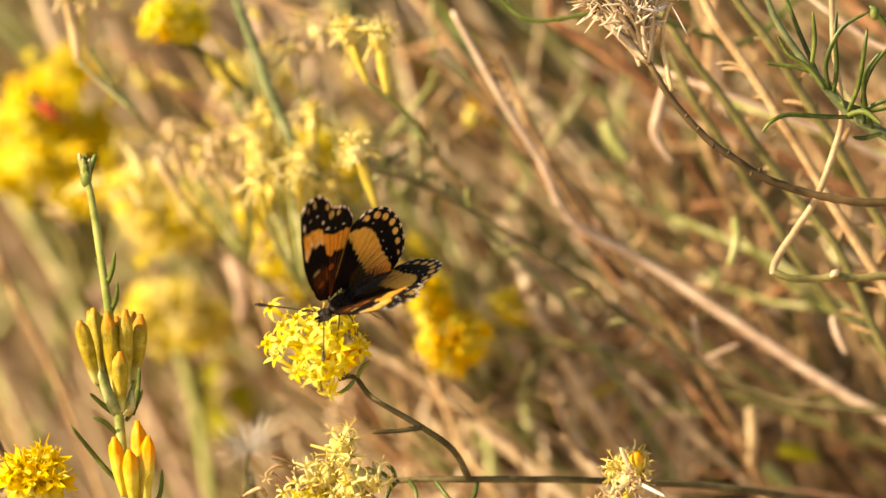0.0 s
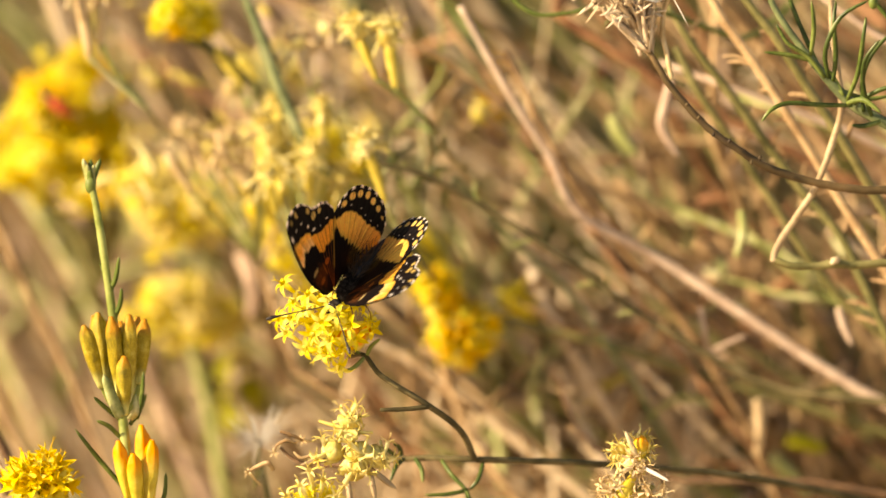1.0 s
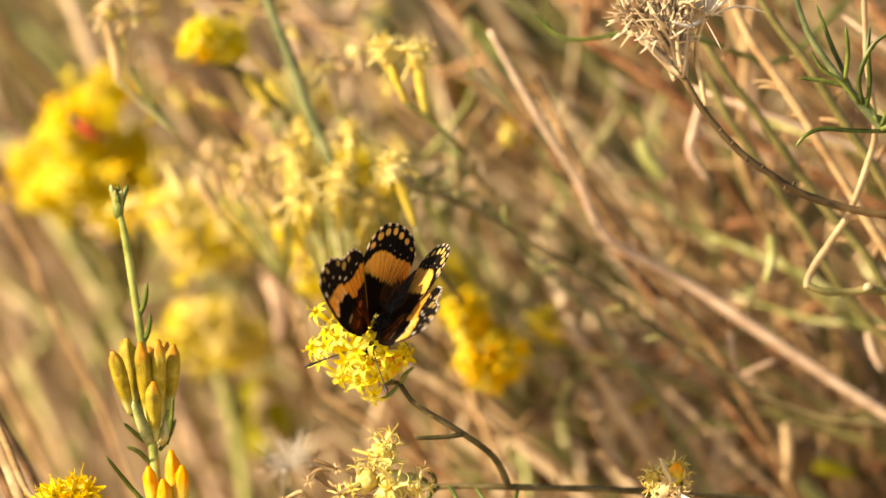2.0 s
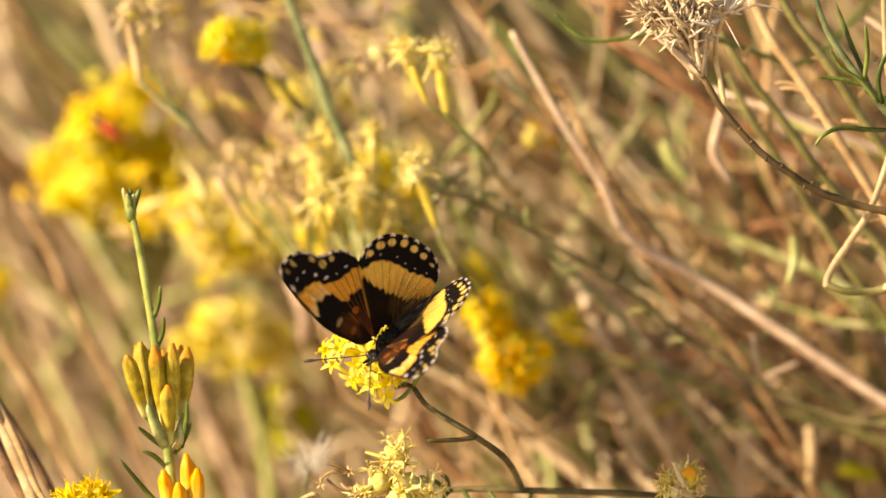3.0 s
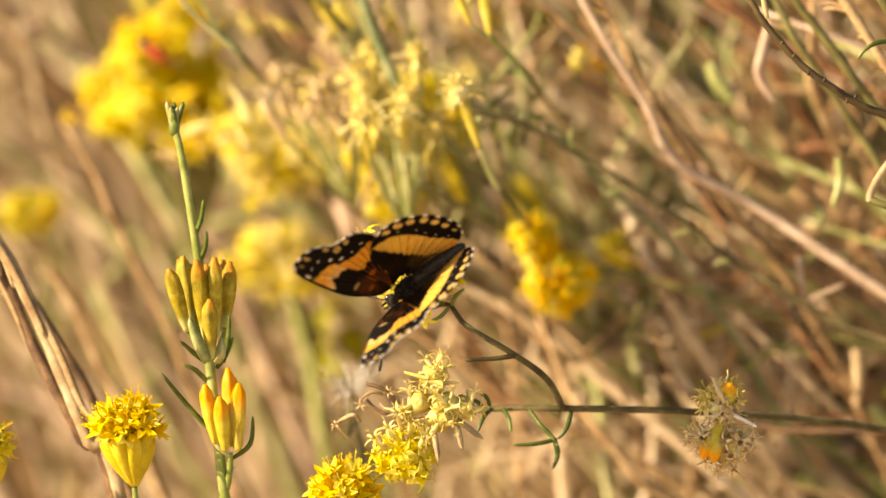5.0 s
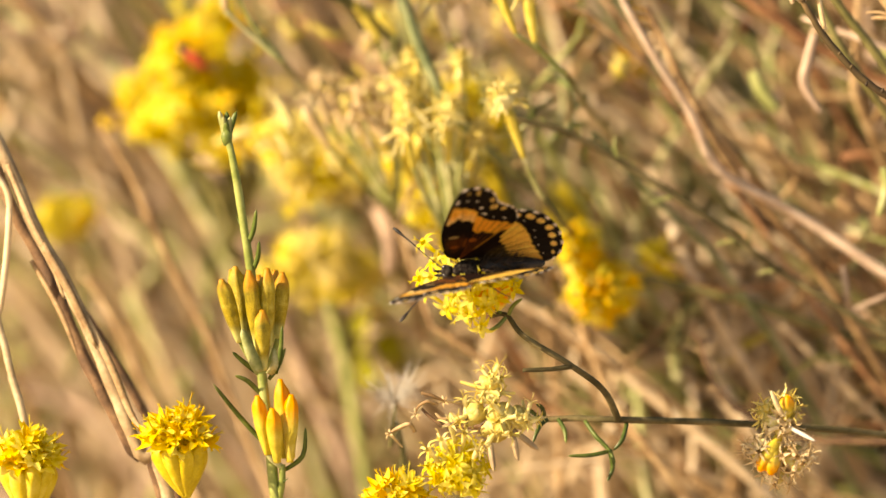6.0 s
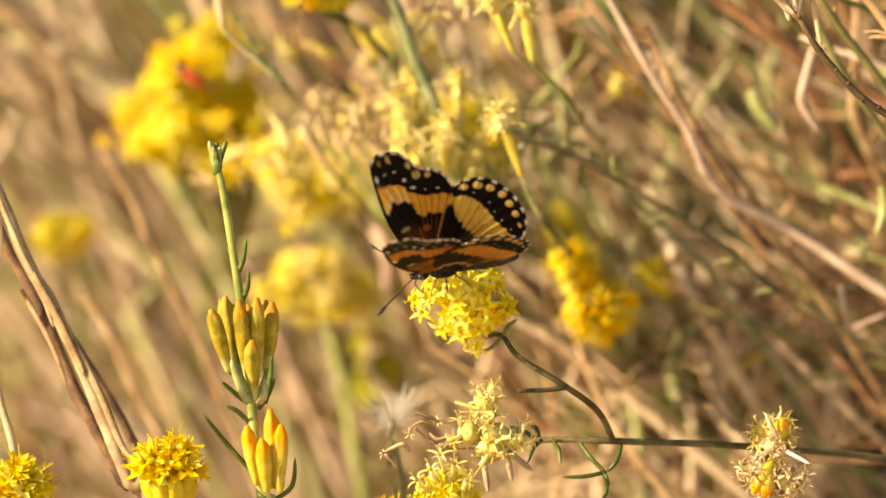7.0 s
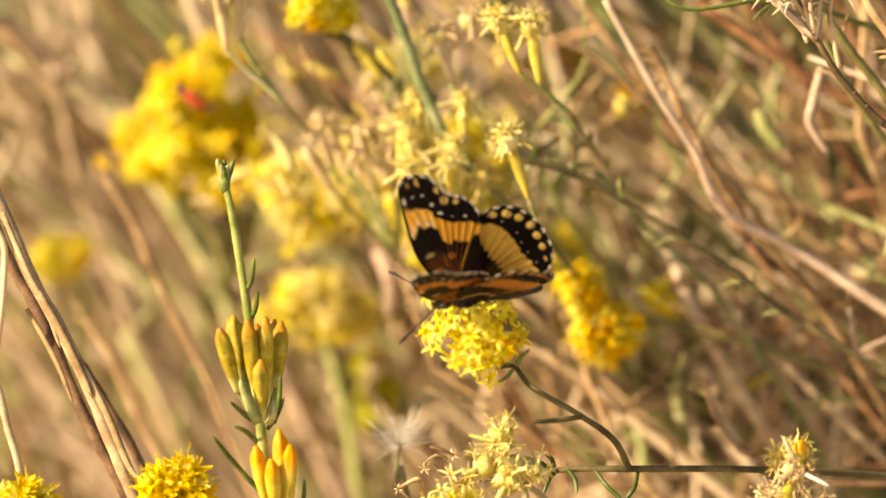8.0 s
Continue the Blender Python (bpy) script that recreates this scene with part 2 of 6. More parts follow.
def piece(name, mesh, parent, m, label=""):
    """An object on a shared mesh, at the world pose m, under a thing or part."""
    ob = new(name, mesh)
    ob.parent = parent
    ob.matrix_local = Matrix.Translation(-ORIGIN[parent.name]) @ m
    ORIGIN[ob.name] = ORIGIN[parent.name]
    return tagged(ob, label)


def aim(at, axis, size=1.0, spin=0.0):
    """The pose of a piece that stands at a point with its z along axis."""
    q = Vector(axis).normalized().to_track_quat('Z', 'Y')
    return Matrix.Translation(at) @ q.to_matrix().to_4x4() @ Matrix.Rotation(spin, 4, 'Z') @ Matrix.Scale(size, 4)


def floret_mesh(name, mat, rng, tube=0.0050, lobe=0.00160, style=0.0012, open_=1.0, wide=0.00040):
    """A tubular floret: a slim corolla that ends in five pointed lobes, and a forked style. The mouth is at z = 0."""
    g = Geo()
    mouth = 0.00052
    prof = [(-tube, 0.00022), (-tube * 0.45, 0.00030), (-0.0006, 0.00046), (0.0, mouth)]
    verts, faces = [], []
    for z, r in prof:
        for k in range(10):
            w = 2 * math.pi * k / 10
            verts.append((r * math.cos(w), r * math.sin(w), z))
    for i in range(3):
        for k in range(10):
            k2 = (k + 1) % 10
            faces.append((i * 10 + k, i * 10 + k2, i * 10 + 10 + k2, i * 10 + 10 + k))
    for k in range(5):
        w = 2 * math.pi * (k + rng.uniform(-0.12, 0.12)) / 5
        c, s = math.cos(w), math.sin(w)
        l = lobe * rng.uniform(0.75, 1.2)
        curl = rng.uniform(-0.7, 0.35) * l * open_ + (1 - open_) * l
        half = wide
        n0 = len(verts)
        for f, h, z in ((0.0, half, 0.0), (0.35, half * 0.95, 0.00022 + curl * 0.1), (0.7, half * 0.62, 0.00020 + curl * 0.45), (1.0, 0.00003, curl)):
            r = mouth * 0.95 + l * f * (0.4 + 0.6 * open_)
            verts.append((c * r - s * h, s * r + c * h, z + 0.00006))
            verts.append((c * r, s * r, z - 0.00008))
            verts.append((c * r + s * h, s * r - c * h, z + 0.00006))
        for i in range(3):
            for jj in range(2):
                a = n0 + i * 3 + jj
                faces.append((a, a + 1, a + 4, a + 3))
    g.add(verts, faces)
    bend = Vector((rng.uniform(-0.35, 0.35), rng.uniform(-0.35, 0.35), 1)) * style
    for s in (1, -1):
        fork = Vector((rng.uniform(0.2, 0.5) * s, rng.uniform(-0.3, 0.3), 0.5)) * 0.0009
        g.tube([(0, 0, -0.001), bend * 0.5, bend, bend + fork], [0.00011, 0.00011, 0.00010, 0.00004], 4, 1)
    return g.mesh(name, mat)


def bud_mesh(name, mat, rng, length=0.0098, radius=0.0014):
    """A slim closed head in one skin: four rows of keeled, overlapping scales in relief."""
    sides, rings = 20, 22
    turn = [rng.uniform(0, 1) for _ in range(4)]
    verts, faces = [], []
    for i in range(rings):
        u = i / (rings - 1)
        body = radius * (0.30 + 0.78 * math.sin(math.pi * (0.03 + 0.70 * u)) ** 1.3)
        body *= 1 if u < 0.84 else 1 - 3.4 * (u - 0.84)
        for k in range(sides):
            w = k / sides
            lift = 0.0
            for row in range(4):
                lo, hi = -0.05 + 0.13 * row, 0.44 + 0.17 * row
                if lo < u < hi:
                    cell = ((w * 5 + turn[row] + 0.5 * row) % 1) - 0.5
                    half = 0.52 * (1 - (u - lo) / (hi - lo)) ** 0.55
                    if abs(cell) < half:
                        lift = max(lift, 0.00014 - 0.00002 * row + 0.00015 * (1 - abs(cell) / half))
            a = 2 * math.pi * w
            verts.append(((body + lift) * math.cos(a), (body + lift) * math.sin(a), u * length))
    for i in range(rings - 1):
        for k in range(sides):
            k2 = (k + 1) % sides
            faces.append((i * sides + k, i * sides + k2, (i + 1) * sides + k2, (i + 1) * sides + k))
    faces.append(tuple(range(sides - 1, -1, -1)))
    faces.append(tuple((rings - 1) * sides + k for k in range(sides)))
    return Geo().add(verts, faces).mesh(name, mat)


RNG = random.Random(5)
FLORETS = {k: [floret_mesh("floret", M[k], RNG) for _ in range(3)] for k in ("petal", "deep", "lime", "golden")}
for k in ("pale", "cream"):
    FLORETS[k] = [floret_mesh("floret", M[k], RNG, 0.0062, 0.00185, 0.0016, 0.8, 0.00024) for _ in range(4)]
SPIKY = [floret_mesh("floret", M[k], RNG, 0.0070, 0.0024, 0.0022, 0.55, 0.00058) for k in ("golden", "golden", "petal", "petal")]
BUDS = [bud_mesh("bud", M["bud"], RNG, 0.0098 * s, 0.00100) for s in (0.92, 1.0, 1.06)]
ORANGE_BUDS = [bud_mesh("bud", M["orange_bud"], RNG, 0.0080 * s, 0.00096) for s in (0.92, 1.0, 1.08)]
PODS = [bud_mesh("involucre", M["pod"], RNG, 0.0085 * s, 0.00086) for s in (0.9, 1.0, 1.1)]
DRY_PODS = [bud_mesh("involucre", M["twig"], RNG, 0.0085 * s, 0.00080) for s in (0.9, 1.0, 1.1)]
GOLD_PODS = [bud_mesh("involucre", M["gold"], RNG, 0.0085 * s, 0.00125) for s in (0.9, 1.0, 1.1)]
PALE_PODS = [bud_mesh("involucre", M["cream"], RNG, 0.0085 * s, 0.00080) for s in (0.9, 1.0, 1.1)]


def flower_head(parent, centre, axis, radius, count, kind, rng, spread=1.25, flatten=1.0, label="", name="flower_head", size=1.0):
    """A dome of florets on a core of slim involucres that meet behind it."""
    ax = Vector(axis).normalized()
    c = Vector(centre)
    root = c - ax * radius * 1.3
    a = ax.orthogonal().normalized()
    b = ax.cross(a)
    head = None
    for k in range(7):
        w = 2 * math.pi * k / 7
        q = 0.15 if k == 0 else 0.42
        tip = c - ax * radius * 0.15 + (a * math.cos(w) + b * math.sin(w)) * radius * q
        g = Geo().tube([root, root.lerp(tip, 0.5), tip], [0.0005, 0.0011, 0.0012], 7, 2)
        skin = M["pod"] if kind in ("petal", "deep", "golden") else M["pale"]
        if head is None:
            head = part(name, g, skin, parent, label)
        else:
            part("involucre", g, skin, head)
    for i in range(count):
        u = (i + 0.5) / count
        tilt = spread * math.sqrt(u) * 1.05
        w = i * 2.39996 + rng.uniform(-0.3, 0.3)
        d = (ax * math.cos(tilt) + (a * math.cos(w) + b * math.sin(w)) * math.sin(tilt)).normalized()
        pos = c + (d - ax * 0.25) * radius * rng.uniform(0.72, 1.08)
        k = kind
        if kind == "petal" and rng.random() < 0.08:
            k = "deep"
        piece("floret", rng.choice(FLORETS[k]), head, aim(pos, d + Vector((rng.uniform(-.25, .25), rng.uniform(-.25, .25), rng.uniform(-.25, .25))), size * rng.uniform(0.82, 1.15), rng.uniform(0, 6)))
    return head


# ---- ground ----
def ground():
    rng = random.Random(2)
    g = Geo()
    xs = [-60, -25, -10, -5, -3, -2, -1.5, -1, -0.6, -0.3, 0, 0.3, 0.6, 1, 1.5, 2, 3, 5, 10, 25, 60]
    ys = [-60, -20, -8, -4, -2, -1, -0.5, 0, 0.4, 0.8, 1.2, 1.6, 2, 2.5, 3, 3.5, 4, 5, 6, 8, 12, 25, 60, 200]
    verts = [(x, y, 0.03 * noise.noise(Vector((x * 1.3, y * 1.3, 0))) - 0.03) for y in ys for x in xs]
    n = len(xs)
    faces = [(j * n + i, j * n + i + 1, j * n + n + i + 1, j * n + n + i) for j in range(len(ys) - 1) for i in range(n - 1)]
    g.add(verts, faces)
    ob = new("ground", g.mesh("ground", M["soil"]))
    tagged(ob, "dry sandy tan soil under the shrubs", "ground", kind="structure")


ground()


# ---- the brush behind ----
def brush(name, mat, count, seed, xr, yr, lean, radius, label, zr=(-0.08, 0.09), wild=1.0, over=(0.0, 0.07), single=False, clump=1):
    """Many thin stems that rise from the ground and lean to one side, joined, or each one a thing of its own."""
    rng = random.Random(seed)
    g = Geo()
    for i in range(count):
        if i % clump == 0:
            y0, x0, z0, s0 = rng.uniform(*yr), rng.uniform(*xr), rng.uniform(*zr), rng.gauss(*lean)
        y = y0 + (rng.gauss(0, 0.01) if clump > 1 else 0)
        x = x0 * (1 + y) + (rng.gauss(0, 0.0035) if clump > 1 else 0)
        z = 0.70 - 0.249 * y + z0 * (1 + y)
        s = s0 + (rng.gauss(0, 0.1) if clump > 1 else 0)
        r = radius * rng.uniform(0.5, 1.5)
        o = rng.uniform(*over)
        j = 0.008 * wild
        run = [(x + s * z * 0.85 + rng.uniform(-.02, .02), y + rng.uniform(-.05, .08), -0.02),
               (x + s * z * 0.5 + rng.uniform(-.01, .01), y + rng.uniform(-.03, .03), z * 0.45),
               (x + rng.gauss(0, j) + s * 0.07, y, z - 0.07),
               (x + rng.gauss(0, j) + s * 0.025, y + rng.gauss(0, j), z - 0.03),
               (x + rng.gauss(0, j) - s * 0.02, y + rng.gauss(0, j), z + 0.02),
               (x - s * (0.02 + o) + rng.gauss(0, j), y + rng.uniform(-.02, .02), z + 0.03 + o)]
        g.tube(run, [r * 1.4, r * 1.2, r * 1.05, r, r * 0.9, r * 0.45], 6 if single else 5, 3)
        if single:
            t = thing(name, run[0], label, "twig", "twigs of the shrub behind")
            part("stalk", g, M[mat], t)
            for _ in range(rng.randint(2, 4)):
                k = rng.choice((2, 3, 3, 4))
                p = Vector(run[k]).lerp(Vector(run[k + 1]), rng.random())
                d = (Vector(run[k + 1]) - Vector(run[k])).normalized()
                side = Vector((rng.choice((-1, 1)) * rng.uniform(0.3, 1.0), rng.gauss(0, 0.5), rng.gauss(0, 0.4)))
                l = rng.uniform(0.006, 0.024)
                e = p + (d + side).normalized() * l
                f = e + (d + side * 0.3).normalized() * l * rng.uniform(0.3, 1.0)
                part("side_twig", Geo().tube([p, p.lerp(e, 0.6) + side * 0.001, e, f], [r * 0.65, r * 0.6, r * 0.5, r * 0.25], 5, 2), M[mat], t)
            g = Geo()
    if single:
        return
    ob = new(name, g.mesh(name, M[mat]))
    tagged(ob, label, "brush", kind="stuff")


def litter(name, mat, count, seed, xr, yr, label, size=(0.006, 0.018), width=0.0007, lean=0.8, zr=(-0.07, 0.075)):
    """Narrow leaves, fresh or dead, caught among the stems."""
    rng = random.Random(seed)
    g = Geo()
    for _ in range(count):
        y = rng.uniform(*yr)
        p = Vector((rng.uniform(*xr) * (1 + y), y, 0.70 - 0.249 * y + rng.uniform(*zr) * (1 + y)))
        d = Vector((-lean + rng.gauss(0, 0.6), rng.gauss(0, 0.4), 0.6 + rng.gauss(0, 0.5))).normalized()
        b = Vector((rng.gauss(0, 0.5), rng.gauss(0, 0.5), rng.gauss(0, 0.5)))
        l = rng.uniform(*size)
        g.blade([p, p + (d + b * 0.2) * l * 0.5, p + (d + b * 0.7) * l], width * rng.uniform(0.6, 1.6), (rng.gauss(0, .5), -1, rng.gauss(0, .5)), 0.3, 3)
    ob = new(name, g.mesh(name, M[mat]))
    tagged(ob, label, "leaves", kind="stuff")


# near the right the shrub is close; to the left one looks past it, farther
brush("dry_twig", "tan", 58, 11, (0.045, 0.17), (0.07, 0.26), (0.85, 0.42), 0.0007, "thin tan dry twig of the shrub behind", wild=2.2, single=True)
brush("weathered_twig", "pink", 58, 12, (0.050, 0.18), (0.07, 0.28), (0.85, 0.48), 0.0008, "thin weathered pinkish twig of the shrub behind", wild=2.2, single=True)
brush("bleached_twig", "straw", 24, 16, (0.030, 0.17), (0.12, 0.40), (0.7, 0.6), 0.0008, "thin bleached twig of the shrub behind", wild=2.4, single=True)
brush("green_twig", "olive", 44, 14, (0.000, 0.17), (0.12, 0.45), (0.9, 0.45), 0.0009, "thin olive green twig of the shrub behind", wild=1.8, single=True)
brush("pale_green_twig", "bract", 22, 32, (0.03, 0.17), (0.07, 0.30), (0.8, 0.5), 0.0008, "thin pale grey-green twig of the shrub behind", wild=2.2, single=True)
brush("grey_green_twig", "green", 24, 17, (-0.02, 0.17), (0.12, 0.40), (1.0, 0.5), 0.0009, "thin grey-green twig of the shrub behind", wild=1.8, single=True)
brush("rusty_twig", "rust", 40, 33, (0.02, 0.17), (0.10, 0.30), (0.9, 0.5), 0.0008, "thin rusty brown twig of the shrub behind", zr=(-0.08, 0.04), wild=2.4, single=True)
brush("brown_wood", "brown", 300, 13, (0.045, 0.20), (0.20, 0.8), (0.95, 0.4), 0.0015, "dark brown woody stems deep in the shrub")
brush("reddish_wood", "pink", 110, 18, (-0.10, 0.20), (0.32, 1.0), (0.85, 0.4), 0.0015, "weathered pinkish stems deep in the shrub")
brush("far_dry_stems", "tan", 190, 19, (-0.20, 0.06), (0.45, 1.3), (0.6, 0.3), 0.0016, "tan dry stems beyond the flowers")
brush("far_green_stems", "olive", 130, 20, (-0.20, 0.16), (0.35, 1.2), (0.6, 0.4), 0.0016, "olive stems beyond the flowers")
brush("far_straw", "straw", 420, 15, (-0.24, 0.20), (0.9, 2.6), (0.4, 0.4), 0.0024, "bleached dry grass beyond the shrub")
brush("pale_culms", "cream", 280, 21, (-0.16, 0.02), (0.30, 0.60), (0.55, 0.25), 0.0016, "pale bleached grass culms beyond the flowers", clump=7)
brush("pale_culms", "cream", 180, 22, (-0.005, 0.045), (0.22, 0.40), (0.3, 0.35), 0.0015, "pale bleached grass culms in the shrub", zr=(-0.060, -0.032), over=(0.0, 0.01), clump=6)
brush("bleached_twig", "straw", 14, 31, (0.050, 0.092), (0.09, 0.18), (0.7, 0.3), 0.0007, "thin bleached twig of the shrub behind", zr=(0.02, 0.06), wild=1.8, single=True)
brush("pale_culms", "husk", 240, 24, (-0.012, 0.042), (0.15, 0.30), (0.60, 0.35), 0.0012, "bleached grass culms in the shrub", zr=(-0.055, -0.030), over=(0.0, 0.008), clump=5)
brush("pale_culms", "straw", 110, 25, (-0.10, -0.035), (0.28, 0.50), (0.5, 0.25), 0.0016, "bleached grass culms beyond the buds", zr=(-0.07, -0.025), over=(0.0, 0.01), clump=6)
brush("pinkish_stalk", "pink", 34, 51, (-0.125, -0.020), (0.16, 0.34), (0.50, 0.22), 0.0011, "weathered pinkish stalk beyond the buds", wild=1.6, single=True)
brush("tan_stalk", "tan", 14, 52, (-0.125, -0.020), (0.18, 0.36), (0.50, 0.25), 0.0010, "tan dry stalk beyond the buds", wild=1.6, single=True)
brush("pale_stalk", "husk", 70, 53, (-0.125, -0.010), (0.16, 0.40), (0.52, 0.22), 0.0011, "pale bleached stalk beyond the buds", wild=1.6, single=True)
brush("grey_green_stalk", "bract", 34, 54, (-0.125, -0.010), (0.18, 0.40), (0.48, 0.25), 0.0012, "grey-green stalk beyond the buds", wild=1.6, single=True)
brush("bleached_stems", "husk", 90, 56, (-0.006, 0.040), (0.11, 0.20), (0.55, 0.4), 0.0010, "bleached fine stems low in the shrub", zr=(-0.07, -0.022), over=(0.0, 0.012), wild=1.8, clump=3)
brush("slim_twig", "tan", 16, 59, (0.004, 0.060), (0.09, 0.22), (0.90, 0.4), 0.0008, "slim tan dry twig of the shrub", zr=(-0.045, 0.045), over=(0.0, 0.03), wild=1.8, single=True)
brush("slim_green_twig", "bract", 12, 57, (0.002, 0.046), (0.10, 0.24), (0.85, 0.35), 0.0010, "slim pale green twig of the shrub", zr=(-0.03, 0.012), over=(0.0, 0.03), wild=1.6, single=True)
brush("slim_bleached_twig", "husk", 14, 58, (0.002, 0.046), (0.11, 0.24), (0.80, 0.4), 0.0009, "slim bleached twig of the shrub", zr=(-0.03, 0.004), over=(0.0, 0.03), wild=1.8, single=True)
brush("low_green_twig", "bract", 40, 55, (-0.010, 0.045), (0.14, 0.28), (0.70, 0.35), 0.0011, "pale green twig low in the shrub", zr=(-0.07, -0.015), over=(0.0, 0.02), single=True)
brush("shaded_stems", "olive", 70, 26, (0.004, 0.042), (0.22, 0.55), (0.8, 0.4), 0.0014, "olive stems in the shade of the shrub", zr=(0.0, 0.05))
brush("green_tufts", "bract", 96, 23, (-0.16, 0.02), (0.25, 0.60), (0.55, 0.3), 0.0014, "fresh green stems beyond the flowers", clump=8)
litter("green_leaves", "bract", 80, 41, (0.015, 0.15), (0.08, 0.32), "pale green narrow leaves among the twigs", width=0.0005)
litter("dead_leaves", "straw", 130, 42, (0.020, 0.16), (0.10, 0.32), "bleached dead leaves among the twigs", size=(0.004, 0.013), width=0.0006, lean=0.4)
litter("pinkish_leaves", "pink", 200, 47, (0.02, 0.16), (0.10, 0.32), "weathered pinkish leaf scraps among the twigs", size=(0.004, 0.012), width=0.0008, lean=0.2)
litter("cream_leaves", "cream", 80, 46, (0.025, 0.16), (0.10, 0.24), "cream dead leaf scraps among the twigs", size=(0.003, 0.009), width=0.0006, lean=0.2)
litter("pale_scraps", "straw", 120, 48, (-0.01, 0.06), (0.11, 0.22), "bleached leaf scraps low in the shrub", size=(0.004, 0.012), width=0.0007, lean=0.4, zr=(-0.07, -0.02))
litter("streak_leaves", "bract", 34, 49, (0.0, 0.12), (0.13, 0.30), "pale green and yellowing leaves in the shrub", size=(0.005, 0.014), width=0.0006, lean=0.7, zr=(-0.01, 0.06))
litter("rusty_leaves", "rust", 240, 43, (0.010, 0.16), (0.09, 0.32), "tan dead leaves among the twigs", size=(0.004, 0.014), width=0.0007, lean=0.3)
litter("yellow_leaves", "pod", 30, 44, (0.03, 0.14), (0.22, 0.60), "yellowing leaves among the twigs", width=0.0006)
litter("yellow_petals", "pale", 160, 45, (-0.060, -0.012), (0.09, 0.20), "withered yellow petals among the twigs", size=(0.003, 0.006), width=0.0007, lean=0.3, zr=(0.0, 0.055))


# ---- stems that stand out ----
def stem(name, pts, radii, mat, label, category="plant", knob=0.12, group="", foot=True, scales=9, scale_mat="tan"):
    rng = random.Random(len(pts) * 7 + int(abs(pts[0][0]) * 1e4))
    pts = [Vector(p) for p in pts]
    seen = list(pts)
    if foot:
        # on down to the ground beyond the last point, easing towards upright
        e, d = pts[-1], (pts[-1] - pts[-2]).normalized()
        d.z = min(d.z, -0.25)
        q = e + d * 0.10
        k = q.z / 0.7
        base = Vector((q.x + d.x * 0.30 * k, q.y + d.y * 0.1 + 0.02, -0.02))
        pts += [q, Vector(((q.x + base.x) / 2 + d.x * 0.06, (q.y + base.y) / 2, q.z * 0.45)), base]
        radii = list(radii) + [radii[-1] * 1.1, radii[-1] * 1.3, radii[-1] * 1.6]
    t = thing(name, pts[-1], label, category, group)
    part("stalk", Geo().tube(pts, radii, 8, 7, knob * 1.8, rng), M[mat], t)
    for i in range(scales):
        k = rng.randrange(len(seen) - 1)
        p = seen[k].lerp(seen[k + 1], rng.random())
        d = (seen[k] - seen[k + 1]).normalized()
        side = d.cross(Vector((0, 1, 0))).normalized() * rng.choice((-1, 1))
        l = rng.uniform(0.0012, 0.004)
        part("leaf_remnant", Geo().blade([p, p + (d * 0.6 + side * 0.5) * l, p + (d * 0.9 + side * 1.0 + Vector((0, rng.uniform(-.6, .6), 0))) * l], radii[k] * rng.uniform(0.25, 0.5), steps=2), M[scale_mat], t)
    return t


R = 0.000088
stem("olive_shoot", [(-0.0302, 0.0889, 0.6847), (-0.0216, 0.0895, 0.6789), (-0.0044, 0.0950, 0.6675), (0.0111, 0.0937, 0.6623), (0.0257, 0.0929, 0.6591), (0.0402, 0.0917, 0.6544), (0.0596, 0.0903, 0.6487), (0.0790, 0.0886, 0.6421)], [R*6, R*8, R*9, R*9, R*9, R*9, R*10, R*10], "olive", "long leaning olive green stem of the shrub")
stem("dry_shoot", [(0.0014, 0.0677, 0.7237), (0.0098, 0.0661, 0.7087), (0.0164, 0.0675, 0.6979), (0.0212, 0.0691, 0.6878), (0.0345, 0.0721, 0.6793), (0.0487, 0.0698, 0.6701), (0.0658, 0.0671, 0.6591), (0.0809, 0.0650, 0.6508)], [R*5, R*7, R*8, R*9, R*9, R*10, R*10, R*11], "pink", "long pinkish dry stem leaning through the shrub")
stem("dry_shoot", [(0.0398, 0.0401, 0.7368), (0.0430, 0.0381, 0.7289), (0.0493, 0.0359, 0.7201), (0.0585, 0.0344, 0.7056), (0.0659, 0.0335, 0.6937), (0.0742, 0.0323, 0.6809)], [R*8, R*9, R*9, R*9, R*10, R*10], "tan", "straight tan dry stem with small knots")
stem("olive_shoot", [(0.0352, 0.0481, 0.7278), (0.0393, 0.0466, 0.7215), (0.0463, 0.0463, 0.7122), (0.0565, 0.0459, 0.6982), (0.0639, 0.0437, 0.6893), (0.0712, 0.0399, 0.6741)], [R*6, R*8, R*9, R*9, R*9, R*9], "olive", "olive stem with small dry scales")
stem("green_shoot", [(-0.0365, 0.0735, 0.7301), (-0.0337, 0.0717, 0.7228), (-0.0309, 0.0698, 0.7156), (-0.0281, 0.0680, 0.7083), (-0.0235, 0.0677, 0.6988), (-0.0158, 0.0890, 0.6849), (-0.0045, 0.1352, 0.6634), (0.0101, 0.1900, 0.6353)], [R*8, R*10, R*11, R*11, R*10, R*10, R*10, R*10], "green", "grey-green upright stem of the shrub")
stem("green_shoot", [(-0.0172, 0.0574, 0.7031), (-0.0116, 0.0575, 0.6992), (-0.0042, 0.0590, 0.6968), (0.0070, 0.0613, 0.6897), (0.0201, 0.0612, 0.6811), (0.0314, 0.0611, 0.6724), (0.0483, 0.0586, 0.6624)], [R*4, R*6, R*7, R*7, R*7, R*7, R*7], "branch", "slim dark olive stem with short side leaves", scales=14, scale_mat="bract")


